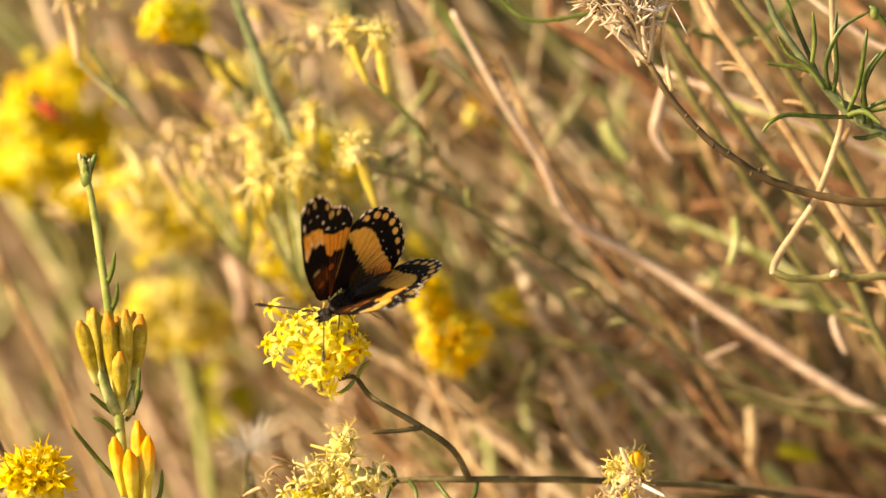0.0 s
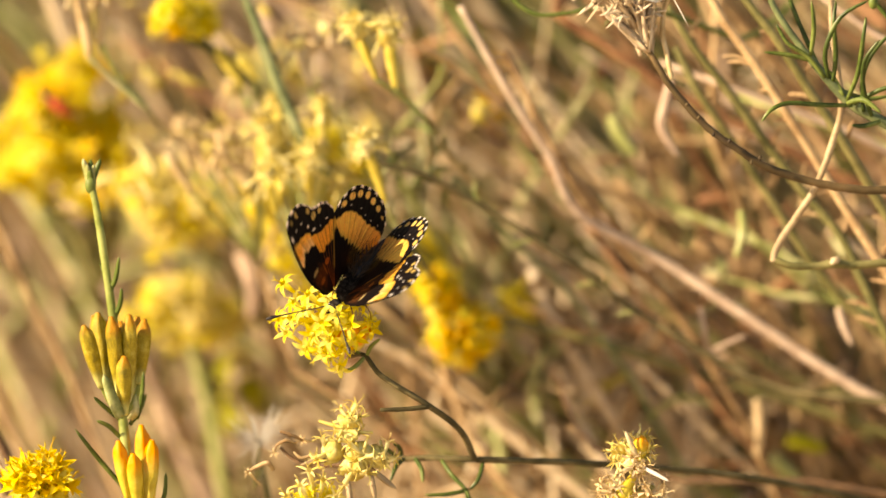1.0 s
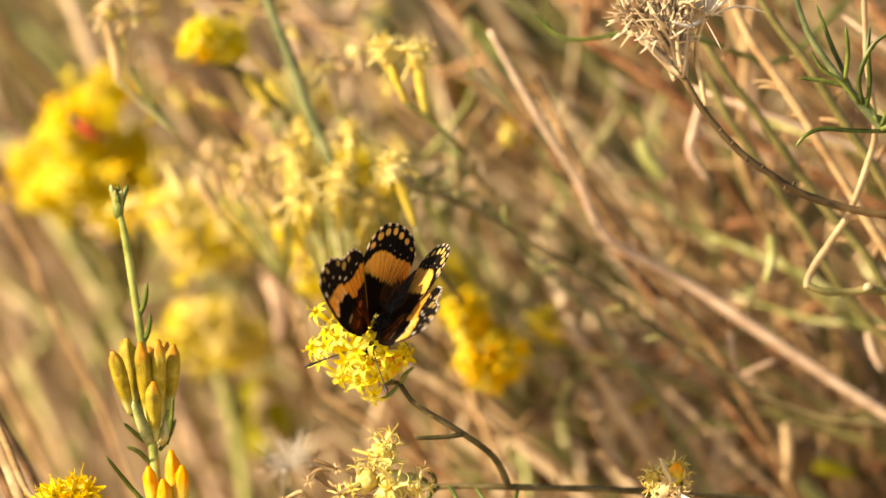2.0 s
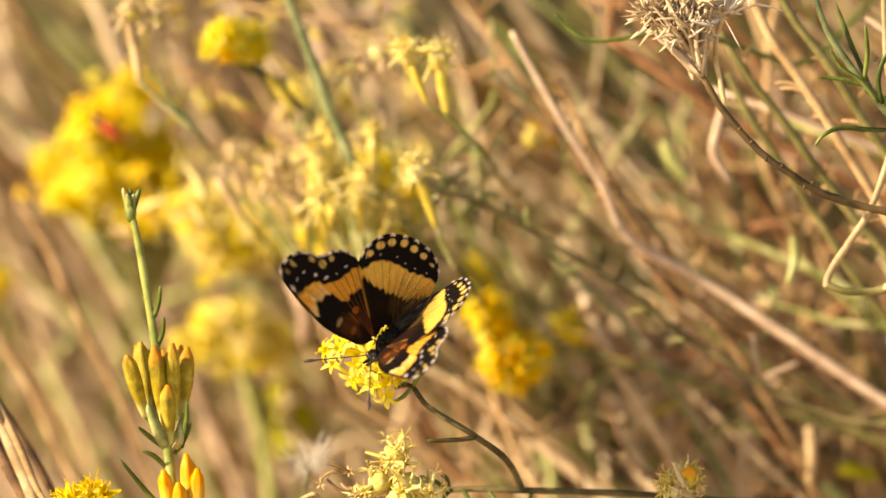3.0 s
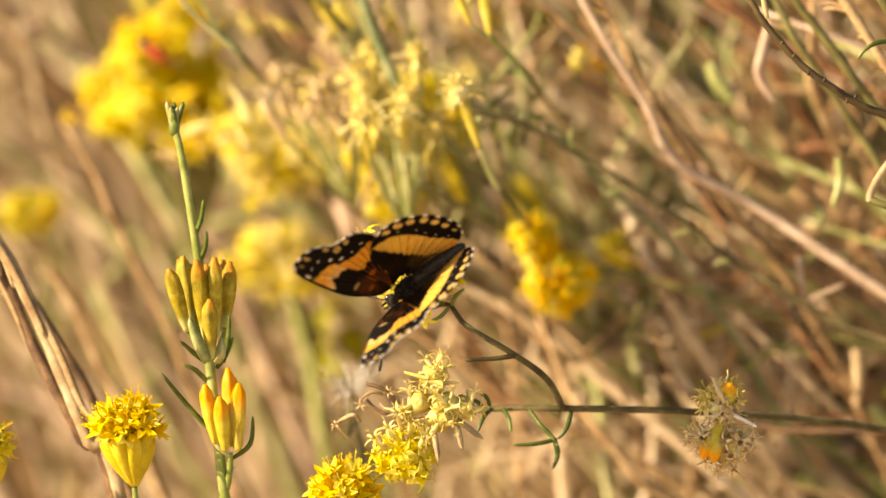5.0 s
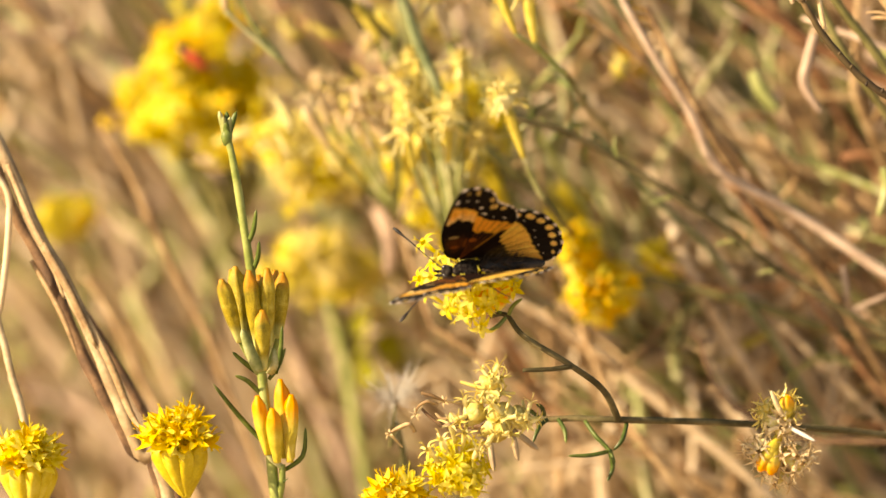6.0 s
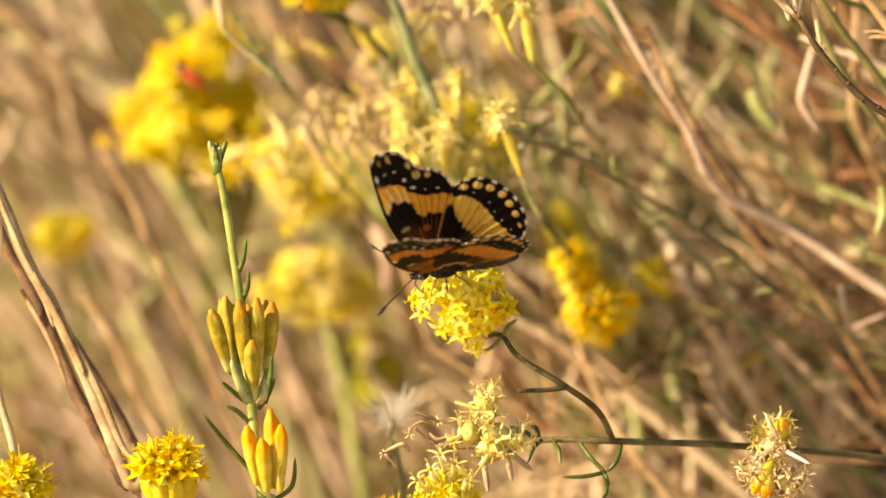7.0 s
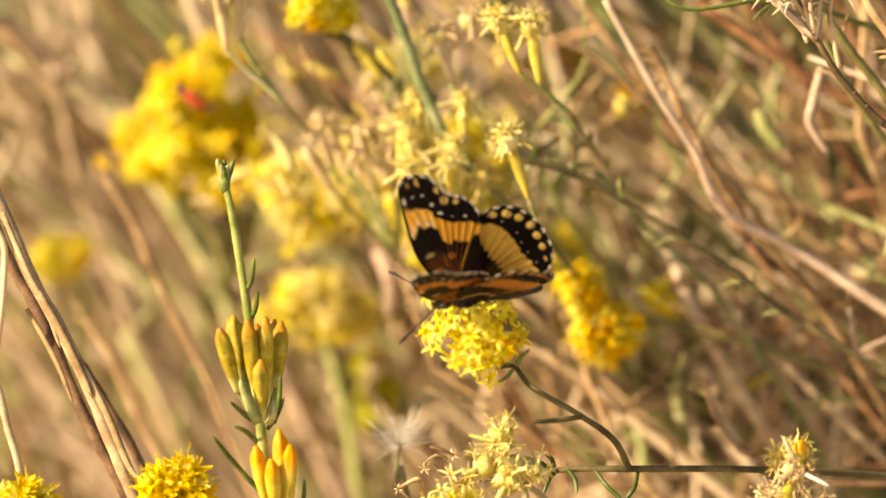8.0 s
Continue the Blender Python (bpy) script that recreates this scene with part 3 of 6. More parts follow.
def ax(right, up, away):
    """A direction given along the view's own axes; the view looks 14 degrees down."""
    return Vector((right, 0.242 * up + 0.970 * away, 0.970 * up - 0.242 * away))


def leaves(parent, runs, mat="leaf", width=R * 7, name="leaf"):
    for pts in runs:
        part(name, Geo().blade(pts, width), M[mat], parent)


def sprig(parent, base, tip, mesh, rng, stretch=1.0, name="bud", thin=1.0):
    """A bud or involucre from base to tip."""
    b, d = Vector(base), Vector(tip) - Vector(base)
    size = d.length / max(v.co.z for v in mesh.vertices) * stretch
    ob = piece(name, mesh, parent, aim(b, d, 1.0, rng.uniform(0, 6)) @ Matrix.Diagonal((thin, thin, size, 1)))
    return ob


def seed_head(parent, centre, axis, r, n, rng, mat="fluff"):
    c, a = Vector(centre), Vector(axis).normalized()
    g = Geo()
    for _ in range(n):
        d = (a * rng.uniform(0.5, 1.2) + Vector((rng.gauss(0, .55), rng.gauss(0, .55), rng.gauss(0, .55)))).normalized()
        p0 = c + d * r * 0.15
        curl = Vector((rng.gauss(0, .5), rng.gauss(0, .5), rng.gauss(0, .5))) * r * 0.5
        g.blade([p0, p0 + d * r * 0.55, p0 + d * r + curl], R * rng.uniform(2.0, 4.5), (rng.gauss(0, 1), -1, rng.gauss(0, 1)), 0.3, 2)
    return part("seed_head", g, M[mat], parent, "pale fluffy empty seed head", kind="stuff")


# ---- the branch that carries the butterfly's flower ----
def flowering_branch():
    rng = random.Random(21)
    t = thing("flowering_branch", (0.0627, -0.0091, 0.6635), "thin olive rabbitbrush branch with yellow and withered pale flowers", "plant")
    def behind(pts):
        out = []
        for x, y, z in pts:
            d = 0.013 + 0.30 * min(max(x - 0.005, 0), 0.09)
            out.append(Vector((x * (1 + d), y, 0.69 + (z - 0.69) * (1 + d))) + ax(0, 0, d))
        return out

    part("main_stem", Geo().tube(behind([(-0.0128, -0.0031, 0.6629), (-0.0040, -0.0058, 0.6644), (0.0039, -0.0087, 0.6652), (0.0189, -0.0087, 0.6651), (0.0303, -0.0088, 0.6646), (0.0409, -0.0070, 0.6635), (0.0543, -0.0036, 0.6608), (0.0689, 0.0015, 0.6563), (0.0914, 0.0123, 0.6461), (0.1413, 0.0343, 0.5897), (0.1742, 0.0047, 0.3468), (0.1493, -0.2206, 0.0632)]),
         [R*5, R*5.5, R*6, R*6, R*6, R*6.5, R*7, R*8, R*9, R*14, R*18, R*22], 8, 5, 0.1, rng), M["branch"], t)
    part("side_stem", Geo().tube([(-0.0163, -0.0010, 0.6794), (-0.0138, -0.0029, 0.6802), (-0.0110, -0.0056, 0.6776), (-0.0040, -0.0066, 0.6736), (0.0014, 0.0000, 0.6677), *behind([(0.0039, -0.0087, 0.6652)])], taper(R*4, R*6.5, 6), 7, 5, 0.1, rng), M["branch"], t)
    part("twig", Geo().tube([(-0.0035, -0.0067, 0.6732), (-0.0066, -0.0078, 0.6730), (-0.0110, -0.0088, 0.6730)], taper(R*5, R*3.5, 3), 6, 4), M["branch"], t)
    leaves(t, [[(-0.0134, -0.0048, 0.6807), (-0.0127, -0.0054, 0.6824), (-0.0113, -0.0061, 0.6838)], [(-0.0138, -0.0049, 0.6804), (-0.0152, -0.0072, 0.6794), (-0.0171, -0.0084, 0.6788)], [(-0.0145, -0.0047, 0.6810), (-0.0162, -0.0055, 0.6821)]], "leaf", R * 3.8)
    leaves(t, [behind(q) for q in [[(-0.0070, -0.0087, 0.6651), (-0.0083, -0.0109, 0.6644), (-0.0092, -0.0125, 0.6623)], [(-0.0055, -0.0087, 0.6652), (-0.0044, -0.0110, 0.6641), (-0.0041, -0.0125, 0.6623)], [(-0.0013, -0.0087, 0.6650), (0.0004, -0.0112, 0.6633), (0.0026, -0.0127, 0.6614), (0.0036, -0.0142, 0.6596)],
               [(0.0031, -0.0118, 0.6611), (-0.0004, -0.0129, 0.6606), (-0.0038, -0.0139, 0.6607)], [(0.0053, -0.0087, 0.6650), (0.0046, -0.0113, 0.6628), (0.0032, -0.0118, 0.6611)], [(0.0026, -0.0118, 0.6611), (0.0032, -0.0114, 0.6583), (0.0024, -0.0120, 0.6562)],
               [(-0.0084, -0.0067, 0.6647), (-0.0099, -0.0074, 0.6660), (-0.0108, -0.0086, 0.6657)], [(-0.0075, -0.0067, 0.6649), (-0.0080, -0.0073, 0.6665), (-0.0089, -0.0082, 0.6673)]]], "darkleaf", R * 4)
    # the flower under the butterfly
    head = flower_head(t, (-0.0187, -0.0030, 0.6850), ax(-0.25, 0.22, -0.94), 0.0058, 22, "petal", rng, 1.30, size=1.05, label="bright yellow flower head of many star florets")
    core = Vector((-0.0172, 0.0010, 0.6834))
    for p in ((-0.0268, -0.0040, 0.6918), (-0.0261, -0.0080, 0.6849), (-0.0230, -0.0100, 0.6829), (-0.0200, -0.0110, 0.6824), (-0.0175, -0.0100, 0.6800), (-0.0170, -0.0120, 0.6839), (-0.0162, -0.0130, 0.6877),
              (-0.0129, -0.0080, 0.6874), (-0.0255, -0.0080, 0.6874), (-0.0233, -0.0100, 0.6892), (-0.0181, -0.0130, 0.6894), (-0.0205, -0.0130, 0.6881), (-0.0144, -0.0090, 0.6902), (-0.0273, -0.0050, 0.6863),
              (-0.0227, -0.0070, 0.6909), (-0.0218, -0.0120, 0.6856), (-0.0193, -0.0130, 0.6852), (-0.0127, -0.0080, 0.6858), (-0.0250, -0.0050, 0.6892), (-0.0192, -0.0100, 0.6908), (-0.0156, -0.0060, 0.6909), (-0.0151, -0.0110, 0.6850)):
        out = (Vector(p) - core).normalized() + Vector((rng.gauss(0, .22), rng.gauss(0, .15), rng.gauss(0, .22)))
        piece("floret", rng.choice(FLORETS["petal"]), head, aim(p, out, rng.uniform(0.98, 1.18), rng.uniform(0, 6)))
    for p, q in (((-0.0152, -0.0040, 0.6818), (-0.0158, -0.0090, 0.6868)), ((-0.0147, -0.0030, 0.6818), (-0.0136, -0.0060, 0.6862)), ((-0.0156, -0.0037, 0.6812), (-0.0184, -0.0060, 0.6846)), ((-0.0150, -0.0040, 0.6816), (-0.0146, -0.0085, 0.6850))):
        sprig(head, p, q, ORANGE_BUDS[1], rng)
    # the withered pale flowers below it
    for c, a, r, n in (((-0.0157, -0.0090, 0.6722), ax(0.1, 0.9, -0.35), 0.0016, 11), ((-0.0162, -0.0096, 0.6698), ax(-0.2, 0.5, -0.8), 0.0016, 8), ((-0.0197, -0.0104, 0.6665), ax(-0.85, 0.1, -0.5), 0.0022, 9),
                       ((-0.0140, -0.0115, 0.6663), ax(0.1, 0.1, -0.95), 0.0024, 10), ((-0.0103, -0.0095, 0.6662), ax(0.7, 0.5, -0.5), 0.0020, 9), ((-0.0153, -0.0122, 0.6635), ax(-0.1, -0.6, -0.8), 0.0020, 6)):
        flower_head(t, c, a, r * 1.35, n * 2 // 5, "pale", rng, 1.5, name="withered_head", label="pale yellow withered flower head", size=0.92)
    w = part("withered_heads_stalk", Geo().tube([(-0.0110, -0.0049, 0.6636), (-0.0136, -0.0067, 0.6647), (-0.0154, -0.0082, 0.6670), (-0.0158, -0.0074, 0.6704)], taper(R*5, R*3, 4), 6, 4), M["branch"], t)
    for b, e in (((-0.0162, -0.0110, 0.6641), (-0.0151, -0.0145, 0.6583)), ((-0.0127, -0.0108, 0.6650), (-0.0114, -0.0131, 0.6597)), ((-0.0171, -0.0096, 0.6655), (-0.0232, -0.0119, 0.6646)), ((-0.0136, -0.0089, 0.6644), (-0.0083, -0.0108, 0.6608))):
        sprig(w, b, e, DRY_PODS[1], rng, name="withered_involucre", thin=0.45)
    # brown remains beside them
    r = part("dry_twig", Geo().tube([(-0.0128, -0.0031, 0.6629), (-0.0199, -0.0014, 0.6615), (-0.0243, -0.0012, 0.6622), (-0.0270, 0.0003, 0.6640)], taper(R*4, R*2.5, 4), 6, 4), M["brown"], t, "thin brown dry twig")
    for run in ([(-0.0277, -0.0040, 0.6613), (-0.0286, -0.0046, 0.6627), (-0.0304, -0.0040, 0.6618), (-0.0317, -0.0034, 0.6608)], [(-0.0241, -0.0040, 0.6659), (-0.0259, -0.0046, 0.6664), (-0.0272, -0.0040, 0.6654), (-0.0277, -0.0036, 0.6641)],
                [(-0.0215, -0.0040, 0.6641), (-0.0233, -0.0044, 0.6636), (-0.0246, -0.0040, 0.6645)], [(-0.0268, -0.0040, 0.6677), (-0.0250, -0.0044, 0.6673), (-0.0232, -0.0040, 0.6664)]):
        part("curled_bract", Geo().blade(run, R * rng.uniform(2.6, 4.2), steps=5), M["tan"], r)
    for p in ((-0.0317, -0.0034, 0.6608), (-0.0277, -0.0036, 0.6641), (-0.0232, -0.0040, 0.6664)):
        piece("withered_floret", rng.choice(FLORETS["cream"]), r, aim(p, ax(rng.uniform(-1, 0), rng.uniform(-.5, .8), -0.6), 0.62, rng.uniform(0, 6)))
    # cream seed remains farther along the branch
    s = part("seed_stalk", Geo().tube([(0.0295, -0.0069, 0.6641), (0.0292, -0.0085, 0.6661), (0.0286, -0.0101, 0.6679)], taper(R*6, R*4, 3), 6, 4), M["branch"], t)
    for c, a, rr, n in (((0.0298, -0.0099, 0.6685), ax(0.3, 0.8, -0.5), 0.0020, 8), ((0.0267, -0.0092, 0.6671), ax(-0.5, 0.6, -0.6), 0.0016, 6), ((0.0293, -0.0115, 0.6661), ax(0.2, 0, -0.95), 0.0022, 7),
                        ((0.0254, -0.0116, 0.6616), ax(-0.6, 0.0, -0.7), 0.0022, 8), ((0.0315, -0.0118, 0.6611), ax(0.3, 0.3, -0.8), 0.0024, 9), ((0.0285, -0.0104, 0.6584), ax(0, 0, -1), 0.0026, 8)):
        flower_head(t, c, a, rr * 1.15, n, "pale" if rr < 0.0021 else "cream", rng, 1.4, name="withered_head", label="cream withered flower head", size=0.9)
    for b, e in (((0.0295, -0.0106, 0.6658), (0.0300, -0.0115, 0.6706)), ((0.0289, -0.0110, 0.6641), (0.0258, -0.0133, 0.6589)), ((0.0280, -0.0112, 0.6633), (0.0276, -0.0135, 0.6584))):
        sprig(s, b, e, ORANGE_BUDS[0], rng, name="involucre")
    part("white_petal", Geo().blade([(0.0301, -0.0126, 0.6659), (0.0323, -0.0148, 0.6654), (0.0342, -0.0160, 0.6647)], R * 3.6), M["fluff"], t)
    part("white_petal", Geo().blade([(0.0293, -0.0123, 0.6674), (0.0282, -0.0127, 0.6696), (0.0273, -0.0122, 0.6716)], R * 5), M["cream"], t)
    return t


# ---- the stem with closed buds, and its neighbours ----
def bud_stem():
    rng = random.Random(22)
    t = thing("budding_stem", (-0.0487, -0.0140, 0.6440), "green rabbitbrush stem with clusters of closed yellow buds", "plant")
    part("main_stem", Geo().tube([(-0.0557, 0.0057, 0.7104), (-0.0549, 0.0049, 0.7071), (-0.0540, 0.0036, 0.7020), (-0.0531, 0.0021, 0.6960), (-0.0522, 0.0006, 0.6900), (-0.0513, -0.0003, 0.6821), (-0.0506, -0.0033, 0.6742), (-0.0495, -0.0067, 0.6647), (-0.0486, -0.0091, 0.6553), (-0.0463, -0.0123, 0.6342), (-0.0394, -0.0363, 0.5213), (-0.0300, -0.2186, 0.0712)],
         [R*6, R*6.5, R*7.5, R*7.5, R*8, R*8, R*9, R*9, R*10, R*11, R*16, R*24], 8, 5, 0.1, rng), M["shoot"], t)
    tip = part("tip_bud", Geo().ball((-0.0557, 0.0056, 0.7100), R*11, ax(0, 1, 0), 1.5, 6, 9, 0.3, rng), M["leaf"], t)
    for k in range(14):
        w = k * 0.8
        d = ax(math.cos(w) * (0.10 + 0.13 * (k % 3)), 0.9, math.sin(w) * 0.4)
        part("scale", Geo().blade([Vector((-0.0557, 0.0055, 0.7095)) + d * 0.0004, Vector((-0.0557, 0.0056, 0.7099)) + d * 0.0015, Vector((-0.0557, 0.0056, 0.7101)) + d * (0.0024 + 0.0010 * (k % 3))], R * 6), M["bract" if k % 2 else "leaf"], tip)
    leaves(t, [[(-0.0527, 0.0015, 0.6935), (-0.0516, 0.0011, 0.6963), (-0.0511, 0.0009, 0.6995)], [(-0.0533, 0.0021, 0.6960), (-0.0544, 0.0036, 0.6979)], [(-0.0522, 0.0004, 0.6892), (-0.0510, 0.0001, 0.6920), (-0.0507, -0.0003, 0.6948)], [(-0.0511, -0.0033, 0.6742), (-0.0532, -0.0048, 0.6765), (-0.0550, -0.0054, 0.6784)],
               [(-0.0501, -0.0070, 0.6638), (-0.0540, -0.0078, 0.6687), (-0.0578, -0.0095, 0.6744)], [(-0.0508, -0.0041, 0.6712), (-0.0527, -0.0055, 0.6737), (-0.0546, -0.0063, 0.6748)], [(-0.0484, -0.0043, 0.6745), (-0.0476, -0.0045, 0.6778), (-0.0472, -0.0044, 0.6823)],
               [(-0.0471, -0.0079, 0.6600), (-0.0442, -0.0093, 0.6627), (-0.0437, -0.0092, 0.6672)], [(-0.0490, -0.0087, 0.6570), (-0.0465, -0.0102, 0.6593)], [(-0.0496, -0.0026, 0.6731), (-0.0481, -0.0011, 0.6750), (-0.0470, -0.0004, 0.6776)]], "leaf", R * 4.4)
    c = part("bud_cluster", Geo().tube([(-0.0506, -0.0033, 0.6742), (-0.0508, -0.0038, 0.6765), (-0.0509, -0.0034, 0.6782)], taper(R*6, R*5, 3), 6, 4), M["shoot"], t)
    for q in ([(-0.0506, -0.0033, 0.6742), (-0.0523, -0.0038, 0.6765), (-0.0539, -0.0039, 0.6801)], [(-0.0505, -0.0033, 0.6742), (-0.0490, -0.0027, 0.6768), (-0.0480, -0.0020, 0.6796)]):
        part("bud_stalk", Geo().tube(q, taper(R*4, R*5, 3), 6, 4), M["shoot"], c)
    for b, e in (((-0.0539, -0.0040, 0.6796), (-0.0565, -0.0046, 0.6898)), ((-0.0534, -0.0020, 0.6796), (-0.0546, 0.0007, 0.6905)), ((-0.0524, -0.0014, 0.6778), (-0.0554, 0.0035, 0.6893)), ((-0.0509, -0.0044, 0.6783), (-0.0522, -0.0043, 0.6911)), ((-0.0505, -0.0014, 0.6778), (-0.0512, 0.0033, 0.6884)), ((-0.0495, -0.0043, 0.6788), (-0.0494, -0.0032, 0.6912)),
                 ((-0.0480, -0.0020, 0.6796), (-0.0472, -0.0005, 0.6898)), ((-0.0488, -0.0002, 0.6784), (-0.0485, 0.0035, 0.6891)), ((-0.0502, -0.0070, 0.6759), (-0.0501, -0.0067, 0.6854)), ((-0.0534, -0.0004, 0.6776), (-0.0537, 0.0043, 0.6882))):
        sprig(c, b, e, rng.choice(BUDS), rng)
    part("pale_bract", Geo().blade([(-0.0507, -0.0081, 0.6758), (-0.0519, -0.0084, 0.6788), (-0.0533, -0.0074, 0.6826)], R * 11, ax(0.3, 0.1, -1)), M["bract"], c, "pale whitish bract")
    part("pale_bract", Geo().blade([(-0.0495, -0.0043, 0.6745), (-0.0485, -0.0059, 0.6763), (-0.0485, -0.0053, 0.6789)], R * 7, ax(0.3, 0.1, -1)), M["bract"], c)
    o = part("bud_cluster", Geo().tube([(-0.0481, -0.0091, 0.6553), (-0.0475, -0.0093, 0.6586), (-0.0475, -0.0087, 0.6611)], taper(R*6, R*6, 3), 6, 4), M["shoot"], t)
    part("bud_stalk", Geo().tube([(-0.0475, -0.0088, 0.6607), (-0.0492, -0.0094, 0.6623), (-0.0498, -0.0091, 0.6635)], taper(R*5, R*5, 3), 6, 4), M["bract"], o)
    for b, e in (((-0.0496, -0.0093, 0.6629), (-0.0511, -0.0090, 0.6723)), ((-0.0481, -0.0105, 0.6620), (-0.0487, -0.0114, 0.6709)), ((-0.0472, -0.0075, 0.6617), (-0.0477, -0.0045, 0.6737)), ((-0.0463, -0.0086, 0.6614), (-0.0459, -0.0070, 0.6719)), ((-0.0461, -0.0065, 0.6614), (-0.0470, -0.0029, 0.6718))):
        sprig(o, b, e, rng.choice(ORANGE_BUDS), rng)
    # open flowers on side stems of the same plant: bushy golden heads, and one of plain stars
    for stemrun, c, a, r, n, bushy in (([(-0.0487, -0.0123, 0.6342), (-0.0586, -0.0091, 0.6470), (-0.0618, -0.0101, 0.6510), (-0.0625, -0.0098, 0.6564)], (-0.0636, -0.0084, 0.6648), ax(0.05, 0.85, -0.5), 0.0056, 58, True),
                                       ([(-0.0472, -0.0144, 0.6257), (-0.0322, -0.0112, 0.6385), (-0.0216, -0.0103, 0.6465), (-0.0201, -0.0100, 0.6515)], (-0.0200, -0.0098, 0.6600), ax(0.1, 0.5, -0.85), 0.0050, 26, False),
                                       ([(-0.0476, -0.0144, 0.6257), (-0.0357, -0.0123, 0.6342), (-0.0304, -0.0115, 0.6413), (-0.0293, -0.0113, 0.6463)], (-0.0296, -0.0111, 0.6550), ax(0, 0.8, -0.6), 0.0048, 40, True),
                                       ([(-0.0487, -0.0144, 0.6257), (-0.0762, -0.0101, 0.6428), (-0.0863, -0.0098, 0.6482), (-0.0869, -0.0096, 0.6532)], (-0.0873, -0.0083, 0.6618), ax(0.1, 0.8, -0.55), 0.0056, 54, True)):
        part("side_stem", Geo().tube(stemrun, taper(R*8, R*5, 4), 7, 4), M["shoot"], t)
        root = Vector(stemrun[-1])
        if not bushy:
            h = flower_head(t, c, a, r, n, "petal", rng, 1.3, label="yellow flower head of small stars", size=1.05)
            for dx, dy in ((-0.0026, 0.0052), (-0.0048, 0.0036), (0.0010, 0.0062), (-0.0012, 0.0075), (0.0030, 0.0035)):
                p = Vector(c) + ax(dx, dy, -0.003)
                piece("floret", rng.choice(FLORETS["pale"]), h, aim(p, ax(dx * 120, 0.7, -0.6), 1.0, rng.uniform(0, 6)))
            continue
        up = a.normalized()
        h = part("flower_head", Geo().ball(Vector(c) - up * 0.0016, r * 0.45, up, 1.0, 6, 10, 0.3, rng), M["gold"], t, "golden flower head with spiky florets")
        for k in range(9):
            w = k * 0.72
            top = Vector(c) - up * 0.0004 + ax(math.cos(w) * r * 0.72, 0, math.sin(w) * r * 0.60)
            sprig(h, root, top, GOLD_PODS[k % 3], rng, name="involucre", thin=rng.uniform(0.9, 1.2))
        for i in range(n):
            q, w = math.sqrt((i + 0.5) / n), i * 2.39996
            d = (up + ax(math.cos(w) * q * 1.05, 0, math.sin(w) * q * 1.05) + Vector((rng.gauss(0, .16), rng.gauss(0, .16), rng.gauss(0, .16)))).normalized()
            p = Vector(c) + ax(math.cos(w) * q * r * 0.66, 0, math.sin(w) * q * r * 0.58) + d * rng.uniform(0.0004, 0.0030) + up * ((1 - q * q) * 0.0034 - 0.0016 * q)
            piece("floret", rng.choice(SPIKY), h, aim(p, d, rng.uniform(0.85, 1.1), rng.uniform(0, 6)))
    return t


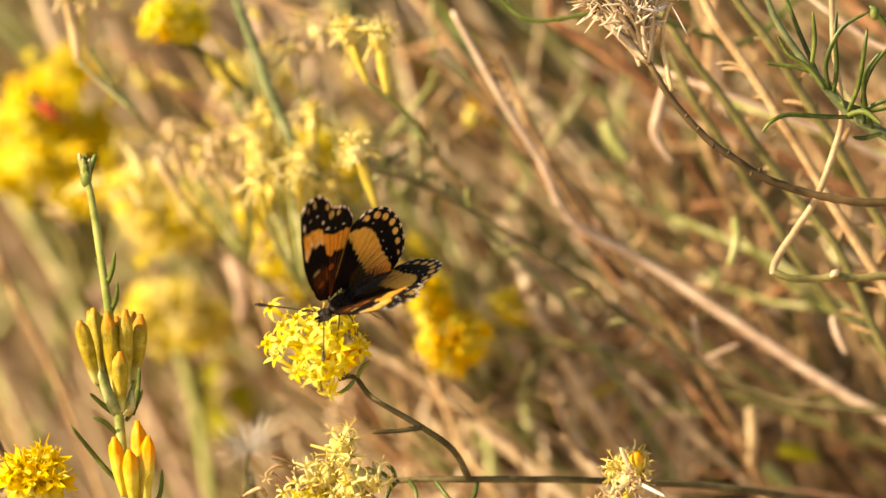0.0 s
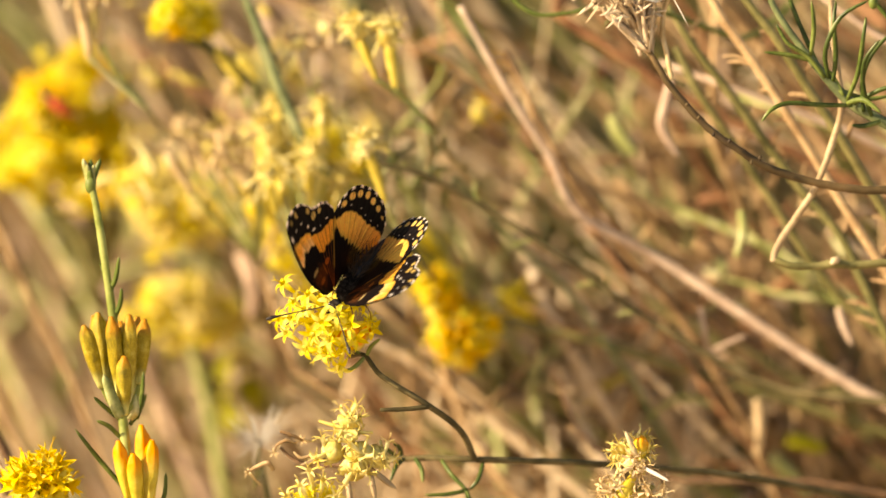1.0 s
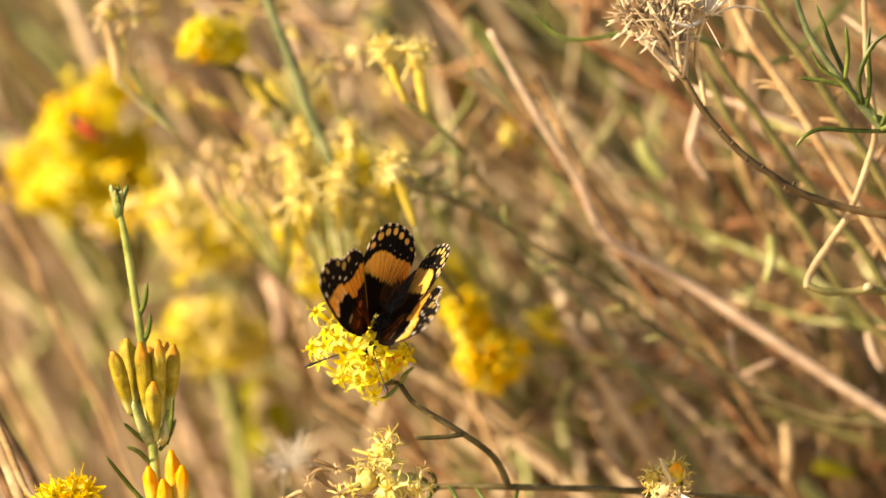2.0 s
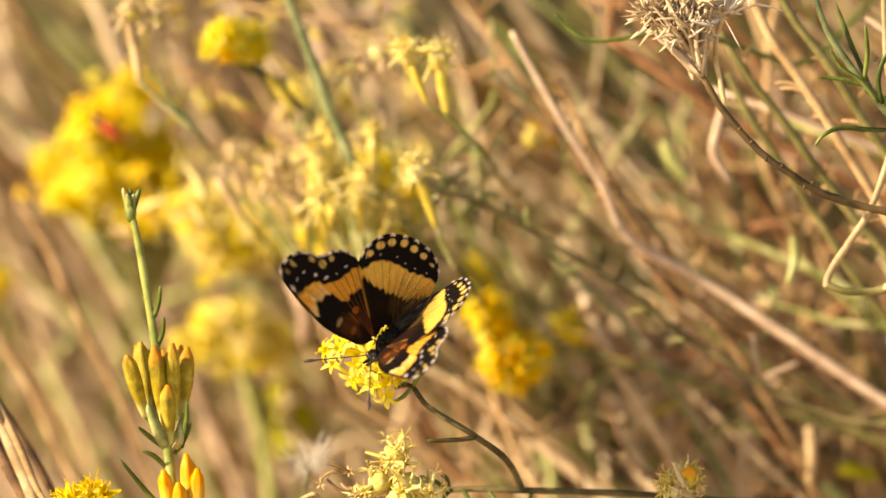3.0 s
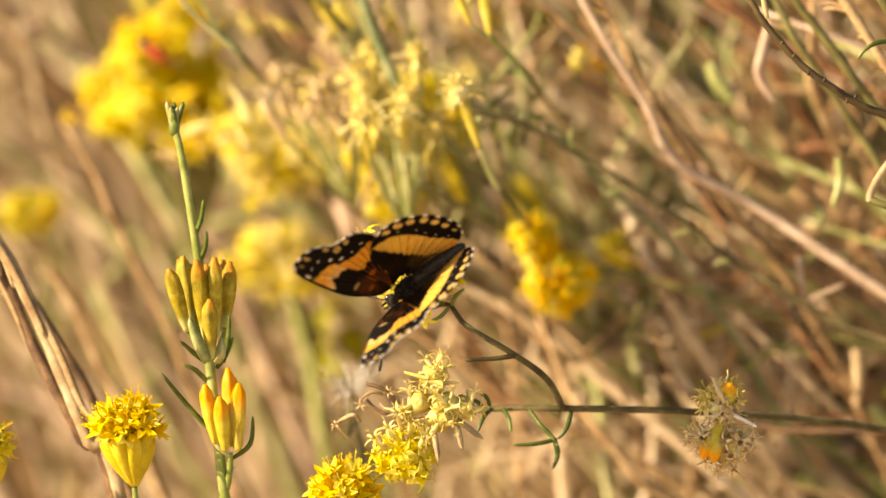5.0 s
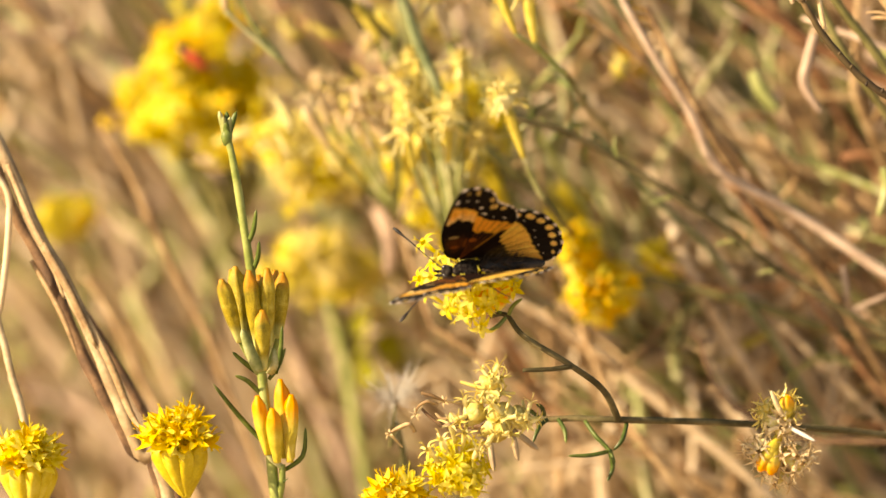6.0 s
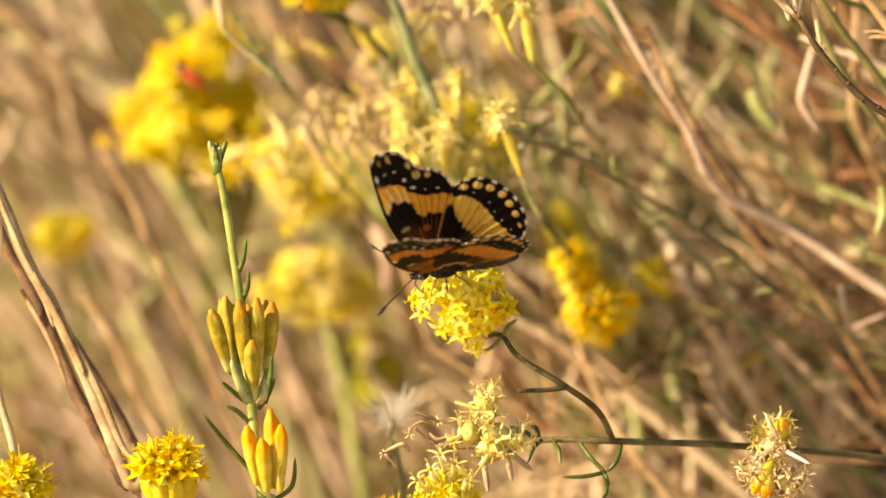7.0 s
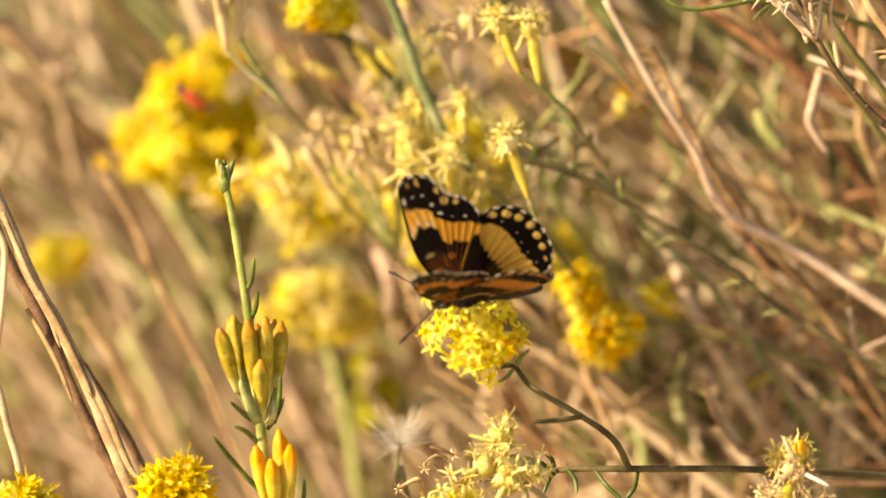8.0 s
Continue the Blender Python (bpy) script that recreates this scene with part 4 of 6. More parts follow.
# ---- dry stalk, bent twig and leafy twig ----
def dry_stalk():
    rng = random.Random(23)
    t = thing("dry_stalk", (0.0900, 0.0102, 0.6995), "curved tan-to-olive stalk with an empty fluffy seed head", "plant")
    part("stalk", Geo().tube([(0.0317, 0.0111, 0.7278), (0.0330, 0.0105, 0.7257), (0.0357, 0.0095, 0.7216), (0.0410, 0.0081, 0.7159), (0.0458, 0.0072, 0.7125), (0.0507, 0.0075, 0.7094), (0.0578, 0.0079, 0.7069), (0.0650, 0.0086, 0.7055), (0.0739, 0.0094, 0.7047), (0.0900, 0.0102, 0.6995), (0.1281, 0.0191, 0.6525), (0.1599, -0.0108, 0.4088), (0.1411, -0.2206, 0.0632)],
         [R*4.5, R*5.5, R*6, R*6.3, R*6.6, R*7, R*7, R*7.5, R*8, R*10, R*14, R*20, R*24], 10, 6, 0.3, rng), M["stalk"], t)
    part("thin_stalk", Geo().tube([(0.0355, 0.0099, 0.7230), (0.0348, 0.0107, 0.7266), (0.0341, 0.0116, 0.7300), (0.0343, 0.0125, 0.7334), (0.0353, 0.0132, 0.7364)], taper(R*5, R*4, 5), 7, 4, 0.1, rng), M["cream"], t)
    for p in ((0.0378, 0.0060, 0.7200), (0.0396, 0.0055, 0.7180), (0.0419, 0.0049, 0.7154), (0.0367, 0.0121, 0.7195), (0.0444, 0.0046, 0.7144), (0.0479, 0.0048, 0.7109), (0.0492, 0.0050, 0.7116), (0.0407, 0.0111, 0.7156)):
        part("scar", Geo().ball(p, R * 3.2, ax(0.5, 1, 0), 1.5, 5, 7, 0.6, rng), M["stalk"], t)
    for k in range(90):
        b = Vector((0.0317, 0.0111, 0.7278)) + ax(rng.uniform(-.0012, .0008), rng.uniform(-.001, .0035), rng.uniform(-.001, .001))
        e = b + ax(rng.uniform(-0.0072, 0.0022), rng.uniform(0.0040, 0.0105), rng.uniform(-0.004, 0.003))
        part("bract", Geo().blade([b, b.lerp(e, 0.5) + ax(rng.uniform(-.0005, .0005), 0, -0.0004), e], R * rng.uniform(3.5, 6.5), (rng.gauss(0, .6), -1, rng.gauss(0, .4))), M["husk"], t)
    for c, a, r, n in (((0.0273, 0.0131, 0.7360), ax(-0.6, 0.7, -0.2), 0.0046, 110), ((0.0304, 0.0133, 0.7368), ax(0, 1, -0.2), 0.0052, 120), ((0.0250, 0.0130, 0.7362), ax(-0.6, 0.7, -0.2), 0.0036, 80), ((0.0295, 0.0113, 0.7335), ax(-0.1, 0.9, -0.3), 0.0040, 110)):
        seed_head(t, c, a, r, n, rng, "husk")
    seed_head(t, (0.0353, 0.0132, 0.7364), ax(0.2, 0.9, -0.2), 0.0080, 34, rng)
    return t


def bent_twig():
    rng = random.Random(24)
    t = thing("bent_twig", (0.1009, 0.0274, 0.6859), "thin bent dry twig, pale above and olive below", "plant")
    part("upper_twig", Geo().tube([(0.0605, 0.0165, 0.7416), (0.0607, 0.0148, 0.7347), (0.0610, 0.0133, 0.7287), (0.0624, 0.0129, 0.7188), (0.0614, 0.0126, 0.7135), (0.0586, 0.0126, 0.7053), (0.0555, 0.0124, 0.7003), (0.0534, 0.0127, 0.6970), (0.0520, 0.0120, 0.6944), (0.0519, 0.0117, 0.6931)],
         taper(R*5, R*7, 10), 7, 4, 0.15, rng), M["twig"], t)
    part("lower_twig", Geo().tube([(0.0517, 0.0118, 0.6936), (0.0547, 0.0115, 0.6925), (0.0592, 0.0125, 0.6922), (0.0617, 0.0126, 0.6926), (0.0646, 0.0135, 0.6920), (0.0709, 0.0145, 0.6921), (0.0820, 0.0183, 0.6905), (0.1009, 0.0274, 0.6859), (0.1385, 0.0220, 0.6231), (0.1329, -0.2206, 0.0632)],
         [R*6, R*7, R*7, R*9, R*7, R*8, R*9, R*10, R*12, R*20], 7, 4, 0.12, rng), M["olive"], t)
    part("knot", Geo().ball((0.0616, 0.0117, 0.6932), R * 7, ax(1, 0.5, 0), 1.5, 5, 8, 0.5, rng), M["twig"], t)
    return t


def leafy_twig():
    rng = random.Random(25)
    t = thing("leafy_twig", (0.0989, 0.0102, 0.6995), "green leafy rabbitbrush twig with narrow curling leaves", "plant")
    part("stem", Geo().tube([(0.0489, 0.0136, 0.7422), (0.0515, 0.0117, 0.7345), (0.0559, 0.0101, 0.7281), (0.0599, 0.0089, 0.7234), (0.0638, 0.0080, 0.7195), (0.0691, 0.0072, 0.7165), (0.0790, 0.0079, 0.7109), (0.0989, 0.0102, 0.6995), (0.1371, 0.0081, 0.6086), (0.1370, -0.2206, 0.0632)],
         [R*5, R*6, R*7, R*9, R*10, R*10, R*11, R*12, R*16, R*22], 8, 4, 0.1, rng), M["green"], t)
    leaves(t, [[(0.0638, 0.0069, 0.7195), (0.0583, 0.0040, 0.7203), (0.0534, 0.0021, 0.7210), (0.0507, 0.0009, 0.7202), (0.0492, 0.0005, 0.7184)], [(0.0595, 0.0080, 0.7237), (0.0567, 0.0078, 0.7272), (0.0535, 0.0074, 0.7295), (0.0518, 0.0081, 0.7324)], [(0.0576, 0.0086, 0.7263), (0.0540, 0.0079, 0.7274), (0.0498, 0.0070, 0.7281)],
               [(0.0601, 0.0079, 0.7236), (0.0594, 0.0070, 0.7283), (0.0618, 0.0073, 0.7336), (0.0661, 0.0070, 0.7363)], [(0.0607, 0.0078, 0.7232), (0.0611, 0.0078, 0.7272), (0.0608, 0.0081, 0.7325), (0.0612, 0.0099, 0.7357)], [(0.0629, 0.0071, 0.7202), (0.0645, 0.0062, 0.7249), (0.0652, 0.0055, 0.7304), (0.0657, 0.0064, 0.7338)],
               [(0.0655, 0.0067, 0.7185), (0.0653, 0.0070, 0.7238), (0.0671, 0.0070, 0.7283), (0.0715, 0.0081, 0.7325)], [(0.0668, 0.0065, 0.7178), (0.0654, 0.0056, 0.7223), (0.0654, 0.0047, 0.7270), (0.0678, 0.0045, 0.7306)], [(0.0612, 0.0086, 0.7221), (0.0657, 0.0101, 0.7199), (0.0702, 0.0112, 0.7201)],
               [(0.0559, 0.0101, 0.7281), (0.0533, 0.0120, 0.7317), (0.0507, 0.0139, 0.7349)], [(0.0572, 0.0088, 0.7270), (0.0577, 0.0089, 0.7315), (0.0573, 0.0090, 0.7359)], [(0.0682, 0.0063, 0.7171), (0.0654, 0.0042, 0.7168), (0.0634, 0.0032, 0.7172)], [(0.0665, 0.0131, 0.7360), (0.0701, 0.0120, 0.7317), (0.0736, 0.0107, 0.7266)],
               [(0.0590, 0.0091, 0.7242), (0.0556, 0.0130, 0.7315), (0.0530, 0.0157, 0.7381)], [(0.0691, 0.0072, 0.7165), (0.0717, 0.0073, 0.7210), (0.0716, 0.0078, 0.7272)], [(0.0639, 0.0070, 0.7197), (0.0680, 0.0056, 0.7223), (0.0723, 0.0048, 0.7234)], [(0.0624, 0.0073, 0.7210), (0.0603, 0.0091, 0.7242), (0.0581, 0.0093, 0.7251)]], "darkleaf", R * 4.3)
    part("bud", Geo().ball((0.0671, 0.0108, 0.7352), R * 9, ax(0, 1, 0), 1.4, 6, 9), M["leaf"], t)
    part("pale_leaf", Geo().blade([(0.0628, 0.0060, 0.7200), (0.0653, 0.0042, 0.7210), (0.0680, 0.0027, 0.7192)], R * 5), M["leaf"], t)
    return t


def dry_clump():
    """Broken dry stems that stand beside the budding stem and sway with it."""
    rng = random.Random(26)
    t = thing("dry_stem_clump", (-0.0431, -0.0068, 0.6231), "clump of split tan and brown dry stems", "plant")
    for name, run, r, mat in (("stem", [(-0.0963, 0.0238, 0.7127), (-0.0918, 0.0215, 0.7036), (-0.0865, 0.0166, 0.6923), (-0.0820, 0.0147, 0.6844), (-0.0774, 0.0104, 0.6754), (-0.0737, 0.0072, 0.6670), (-0.0704, 0.0043, 0.6593), (-0.0640, 0.0003, 0.6433), (-0.0425, -0.0341, 0.5052), (-0.0208, -0.2596, 0.1135)], R*12, "twig"),
                              ("stem", [(-0.0953, 0.0262, 0.7057), (-0.0908, 0.0232, 0.6939), (-0.0872, 0.0217, 0.6878), (-0.0833, 0.0178, 0.6805), (-0.0797, 0.0138, 0.6728), (-0.0759, 0.0102, 0.6664), (-0.0719, 0.0082, 0.6586), (-0.0652, 0.0041, 0.6421), (-0.0436, -0.0305, 0.5034)], R*11, "brown"),
                              ("thin_stem", [(-0.0943, 0.0192, 0.7027), (-0.0912, 0.0182, 0.6984), (-0.0911, 0.0166, 0.6923), (-0.0922, 0.0143, 0.6828), (-0.0936, 0.0128, 0.6767)], R*6, "straw"),
                              ("thin_stem", [(-0.0936, 0.0121, 0.6825), (-0.0917, 0.0104, 0.6755), (-0.0905, 0.0091, 0.6703), (-0.0890, 0.0078, 0.6652), (-0.0878, 0.0059, 0.6574), (-0.0856, 0.0022, 0.6427), (-0.0658, -0.0323, 0.5041)], R*7, "twig"),
                              ("stem", [(-0.0859, 0.0270, 0.6841), (-0.0805, 0.0252, 0.6771), (-0.0760, 0.0235, 0.6701), (-0.0714, 0.0215, 0.6622), (-0.0669, 0.0189, 0.6517), (-0.0560, 0.0112, 0.6210)], R*8, "brown")):
        part(name, Geo().tube(run, [r * 0.8] + [r] * (len(run) - 1), 8, 5, 0.2, rng), M[mat], t)
    for q, w in (([(-0.0911, 0.0183, 0.7030), (-0.0873, 0.0142, 0.6948), (-0.0842, 0.0127, 0.6888), (-0.0822, 0.0121, 0.6825)], R * 6), ([(-0.0791, 0.0088, 0.6815), (-0.0749, 0.0059, 0.6740), (-0.0717, 0.0040, 0.6663), (-0.0699, 0.0014, 0.6643)], R * 7), ([(-0.0877, 0.0175, 0.6875), (-0.0831, 0.0136, 0.6802), (-0.0802, 0.0100, 0.6738)], R * 5)):
        part("peeling_bark", Geo().blade(q, w), M["tan"], t, "peeling strip of pale bark")
    part("peeling_bark", Geo().blade([(-0.0854, 0.0123, 0.6916), (-0.0809, 0.0094, 0.6841), (-0.0768, 0.0063, 0.6758)], R * 8), M["tan"], t, "peeling strip of pale bark")
    return t


BRANCH, BUDSTEM = flowering_branch(), bud_stem()
CLUMP = dry_clump()
DRY = [dry_stalk(), bent_twig(), leafy_twig()]


# ---- flowers and stems farther back ----
def far_flower(base, heads, label, kind="petal", n=26, mat="olive"):
    rng = random.Random(int(abs(heads[0][0][0]) * 1e5))
    t = thing("flower_cluster", base, label, "flower", "yellow flowers behind")
    b = Vector(base)
    for c, r in heads:
        c = Vector(c)
        part("stem", Geo().tube([b, b.lerp(c, 0.5) + ax(0.003, 0, 0.002), c + ax(0, -r * 0.8, r * 0.4)], [R*9, R*8, R*6], 6, 4), M[mat], t)
    part("foot", Geo().tube([b, b + ax(0.010, -0.012, 0.06), b + ax(0.04, -0.05, 0.20), Vector((b.x + 0.22, b.y + 0.36, 0.26)), Vector((b.x + 0.30, b.y + 0.40, -0.02))], [R*6, R*7, R*9, R*12, R*18], 6, 4), M[mat], t)
    for c, r in heads:
        flower_head(t, c, ax(rng.uniform(-.4, .4), rng.uniform(.3, .8), -0.7), r, n, kind, rng, 1.4, size=1.05)
    return t


def flower_mass(base, spots, label, n, kinds, seed, mat="olive"):
    """Many small heads that run into one another: loose florets over short forked stalks."""
    rng = random.Random(seed)
    t = thing("flower_cluster", base, label, "flower", "yellow flowers behind")
    b = Vector(base)
    part("foot", Geo().tube([b, b + ax(0.010, -0.012, 0.06), b + ax(0.04, -0.05, 0.20), Vector((b.x + 0.22, b.y + 0.36, 0.26)), Vector((b.x + 0.30, b.y + 0.40, -0.02))], [R*6, R*7, R*9, R*12, R*18], 6, 4), M[mat], t)
    for c, w, h in spots:
        c = Vector(c)
        head = part("flower_head", Geo().tube([b, b.lerp(c, 0.5) + ax(0.002, 0, 0.002), c + ax(0, -h * R * 0.4, 0.002)], [R*6, R*5, R*4], 6, 4), M[mat], t)
        for _ in range(n):
            d = Vector((rng.gauss(0, 0.55), rng.gauss(0, 0.55), rng.gauss(0, 0.5)))
            v = ax(d.x * w * R, d.z * h * R, d.y * 0.006)
            piece("floret", rng.choice(FLORETS[rng.choice(kinds)]), head, aim(c + v, ax(d.x - 0.4, 0.5 + d.z, -0.8), rng.uniform(1.1, 1.6), rng.uniform(0, 6)))
    return t


flower_mass((-0.0650, 0.1533, 0.6535), [((-0.0720, 0.1444, 0.6922), 80, 60), ((-0.0762, 0.1434, 0.6800), 85, 70), ((-0.0672, 0.1464, 0.6835), 75, 60), ((-0.0642, 0.1444, 0.6757), 75, 45)], "loose bright yellow florets of a large flower cluster", 34, ["petal", "petal", "golden"], 71)
flower_mass((-0.0367, 0.1330, 0.6546), [((-0.0453, 0.1259, 0.6760), 80, 55), ((-0.0493, 0.1271, 0.6726), 70, 45), ((-0.0382, 0.1249, 0.6803), 60, 60), ((-0.0534, 0.1305, 0.6779), 50, 45)], "loose pale yellow flower mass in the brush", 64, ["petal", "pale", "pale"], 72)
flower_mass((-0.0183, 0.1136, 0.6596), [((-0.0260, 0.1090, 0.6740), 70, 55), ((-0.0211, 0.1130, 0.6821), 55, 60), ((-0.0308, 0.1101, 0.6869), 60, 60)], "loose yellow flower mass behind the spent pods", 60, ["petal", "petal", "pale"], 73)
flower_mass((-0.0463, 0.1637, 0.6208), [((-0.0497, 0.1429, 0.6531), 75, 48), ((-0.0467, 0.1423, 0.6506), 78, 48)], "soft yellow round flower mass", 110, ["petal", "pale"], 74)
flower_mass((0.0077, 0.1425, 0.6310), [((0.0014, 0.0821, 0.6654), 42, 30), ((-0.0024, 0.0854, 0.6705), 26, 34), ((0.0010, 0.0832, 0.6616), 34, 18)], "golden flower mass in the brush", 60, ["petal", "deep"], 75)
far_flower((-0.0650, 0.1533, 0.6535), [((-0.0698, 0.1498, 0.6931), 0.0052), ((-0.0759, 0.1482, 0.6867), 0.0050), ((-0.0776, 0.1481, 0.6779), 0.0052), ((-0.0713, 0.1462, 0.6830), 0.0050), ((-0.0629, 0.1509, 0.6851), 0.0044), ((-0.0674, 0.1466, 0.6762), 0.0046), ((-0.0625, 0.1512, 0.6782), 0.0040), ((-0.0817, 0.1500, 0.6816), 0.0046), ((-0.0644, 0.1480, 0.6737), 0.0040), ((-0.0675, 0.1534, 0.6954), 0.0040)],
           "large cluster of bright yellow flowers on a green stem", "petal", 22)
far_flower((-0.0302, 0.0918, 0.6961), [((-0.0471, 0.0871, 0.7186), 0.0040), ((-0.0433, 0.0888, 0.7171), 0.0036)], "golden yellow flower head with green involucres", "petal", 24)
far_flower((-0.0463, 0.1637, 0.6208), [((-0.0517, 0.1643, 0.6480), 0.0056), ((-0.0482, 0.1659, 0.6460), 0.0050),], "soft yellow round flower head", "petal", 24)
far_flower((0.0077, 0.1425, 0.6310), [((-0.0015, 0.1422, 0.6501), 0.0050), ((0.0031, 0.1418, 0.6486), 0.0050), ((0.0005, 0.1409, 0.6452), 0.0048), ((0.0051, 0.1433, 0.6466), 0.0040), ((-0.0046, 0.1436, 0.6476), 0.0040)], "golden orange flower cluster in the brush", "deep", 26)
far_flower((0.0015, 0.1412, 0.6462), [((-0.0041, 0.1441, 0.6580), 0.0050), ((-0.0051, 0.1452, 0.6624), 0.0044), ((-0.0025, 0.1434, 0.6550), 0.0040)], "yellow flower cluster in the brush", "petal", 20)
far_flower((-0.0260, 0.1088, 0.6609), [((-0.0298, 0.1075, 0.6764), 0.0048), ((-0.0249, 0.1068, 0.6736), 0.0046), ((-0.0279, 0.1082, 0.6712), 0.0042), ((-0.0323, 0.1101, 0.6788), 0.0040)], "yellow flower cluster among pale pods", "petal", 22)
far_flower((-0.0964, 0.1666, 0.6243), [((-0.0981, 0.1688, 0.6538), 0.0050), ((-0.0949, 0.1691, 0.6548), 0.0044)], "yellow flower cluster in the brush", "petal", 20)


far_flower((-0.0426, 0.1712, 0.6012), [((-0.0408, 0.1739, 0.6326), 0.0036), ((-0.0392, 0.1728, 0.6285), 0.0040), ((-0.0403, 0.1720, 0.6250), 0.0036)], "lime yellow young flower cluster", "lime", 16)
far_flower((-0.0029, 0.3014, 0.6275), [((-0.0109, 0.3003, 0.6645), 0.0080), ((-0.0052, 0.2992, 0.6600), 0.0070), ((-0.0167, 0.2989, 0.6589), 0.0070)], "amber flower cluster far in the brush", "deep", 22)
far_flower((0.0173, 0.2529, 0.6395), [((0.0105, 0.2517, 0.6762), 0.0056), ((0.0067, 0.2489, 0.6649), 0.0040)], "golden flower cluster far in the brush", "deep", 16)
far_flower((-0.0163, 0.1136, 0.6596), [((-0.0191, 0.1120, 0.6864), 0.0042), ((-0.0221, 0.1130, 0.6821), 0.0044), ((-0.0182, 0.1128, 0.6812), 0.0040), ((-0.0225, 0.1130, 0.6902), 0.0040)], "yellow flower cluster behind pale pods", "petal", 18)
stem("pale_green_shoot", [(-0.0488, 0.1562, 0.6443), (-0.0463, 0.1542, 0.6363), (-0.0442, 0.1522, 0.6283), (-0.0422, 0.1492, 0.6164), (-0.0401, 0.1462, 0.6044)], [R*9, R*13, R*13, R*13, R*13], "bract", "pale green stalk of a blurred flower", scales=3)


def pods(name, label, base, runs, mesh_set, head_kind=None, size=0.0014, n=7):
    """Slim involucres on thin stalks, some with withered florets at the mouth."""
    rng = random.Random(int(abs(runs[0][0][0]) * 1e5) + 3)
    t = thing(name, base, label, "flower", "withered flowers")
    b = Vector(base)
    for p, q in runs:
        p = Vector(p)
        part("stalk", Geo().tube([b, b.lerp(p, 0.6) + ax(rng.uniform(-.001, .001), 0, 0.001), p], [R*5, R*4.5, R*4], 6, 3), M["bract"], t)
    part("foot", Geo().tube([b, b + ax(0.010, -0.012, 0.06), b + ax(0.05, -0.05, 0.22), Vector((b.x + 0.24, b.y + 0.40, 0.26)), Vector((b.x + 0.32, b.y + 0.44, -0.02))], [R*5, R*6, R*8, R*12, R*16], 6, 4), M["olive"], t)
    for p, q in runs:
        sprig(t, p, q, rng.choice(mesh_set), rng, name="involucre", thin=rng.uniform(0.7, 1.0))
        if head_kind and (len(runs) < 3 or rng.random() < 0.85):
            d = (Vector(q) - Vector(p)).normalized()
            flower_head(t, Vector(q) + d * size * 0.6, d, size, n, head_kind, rng, 1.3, name="withered_head", size=0.95)
    return t


pods("withered_flower", "yellow withered flower on a slim pod", (-0.0079, 0.0486, 0.6881), [((-0.0109, 0.0443, 0.6959), (-0.0140, 0.0466, 0.7048))], PODS, "pale", 0.0022, 12)
pods("withered_flower", "pair of yellow-green pods with withered florets", (-0.0042, 0.0535, 0.7078), [((-0.0124, 0.0492, 0.7154), (-0.0155, 0.0511, 0.7229)), ((-0.0092, 0.0488, 0.7140), (-0.0104, 0.0508, 0.7220))], PODS, "pale", 0.0024, 9)
pods("withered_flower", "cream pods of a spent flower", (-0.0509, 0.0656, 0.7069), [((-0.0602, 0.0638, 0.7161), (-0.0619, 0.0665, 0.7268)), ((-0.0581, 0.0663, 0.7178), (-0.0579, 0.0682, 0.7255))], PALE_PODS, "cream", 0.0016, 6)
pods("withered_flower", "cream withered florets on slim pods", (-0.0212, 0.0714, 0.6969), [((-0.0235, 0.0723, 0.7088), (-0.0258, 0.0741, 0.7161)), ((-0.0240, 0.0755, 0.7134), (-0.0212, 0.0766, 0.7180))], PALE_PODS, "cream", 0.0018, 7)


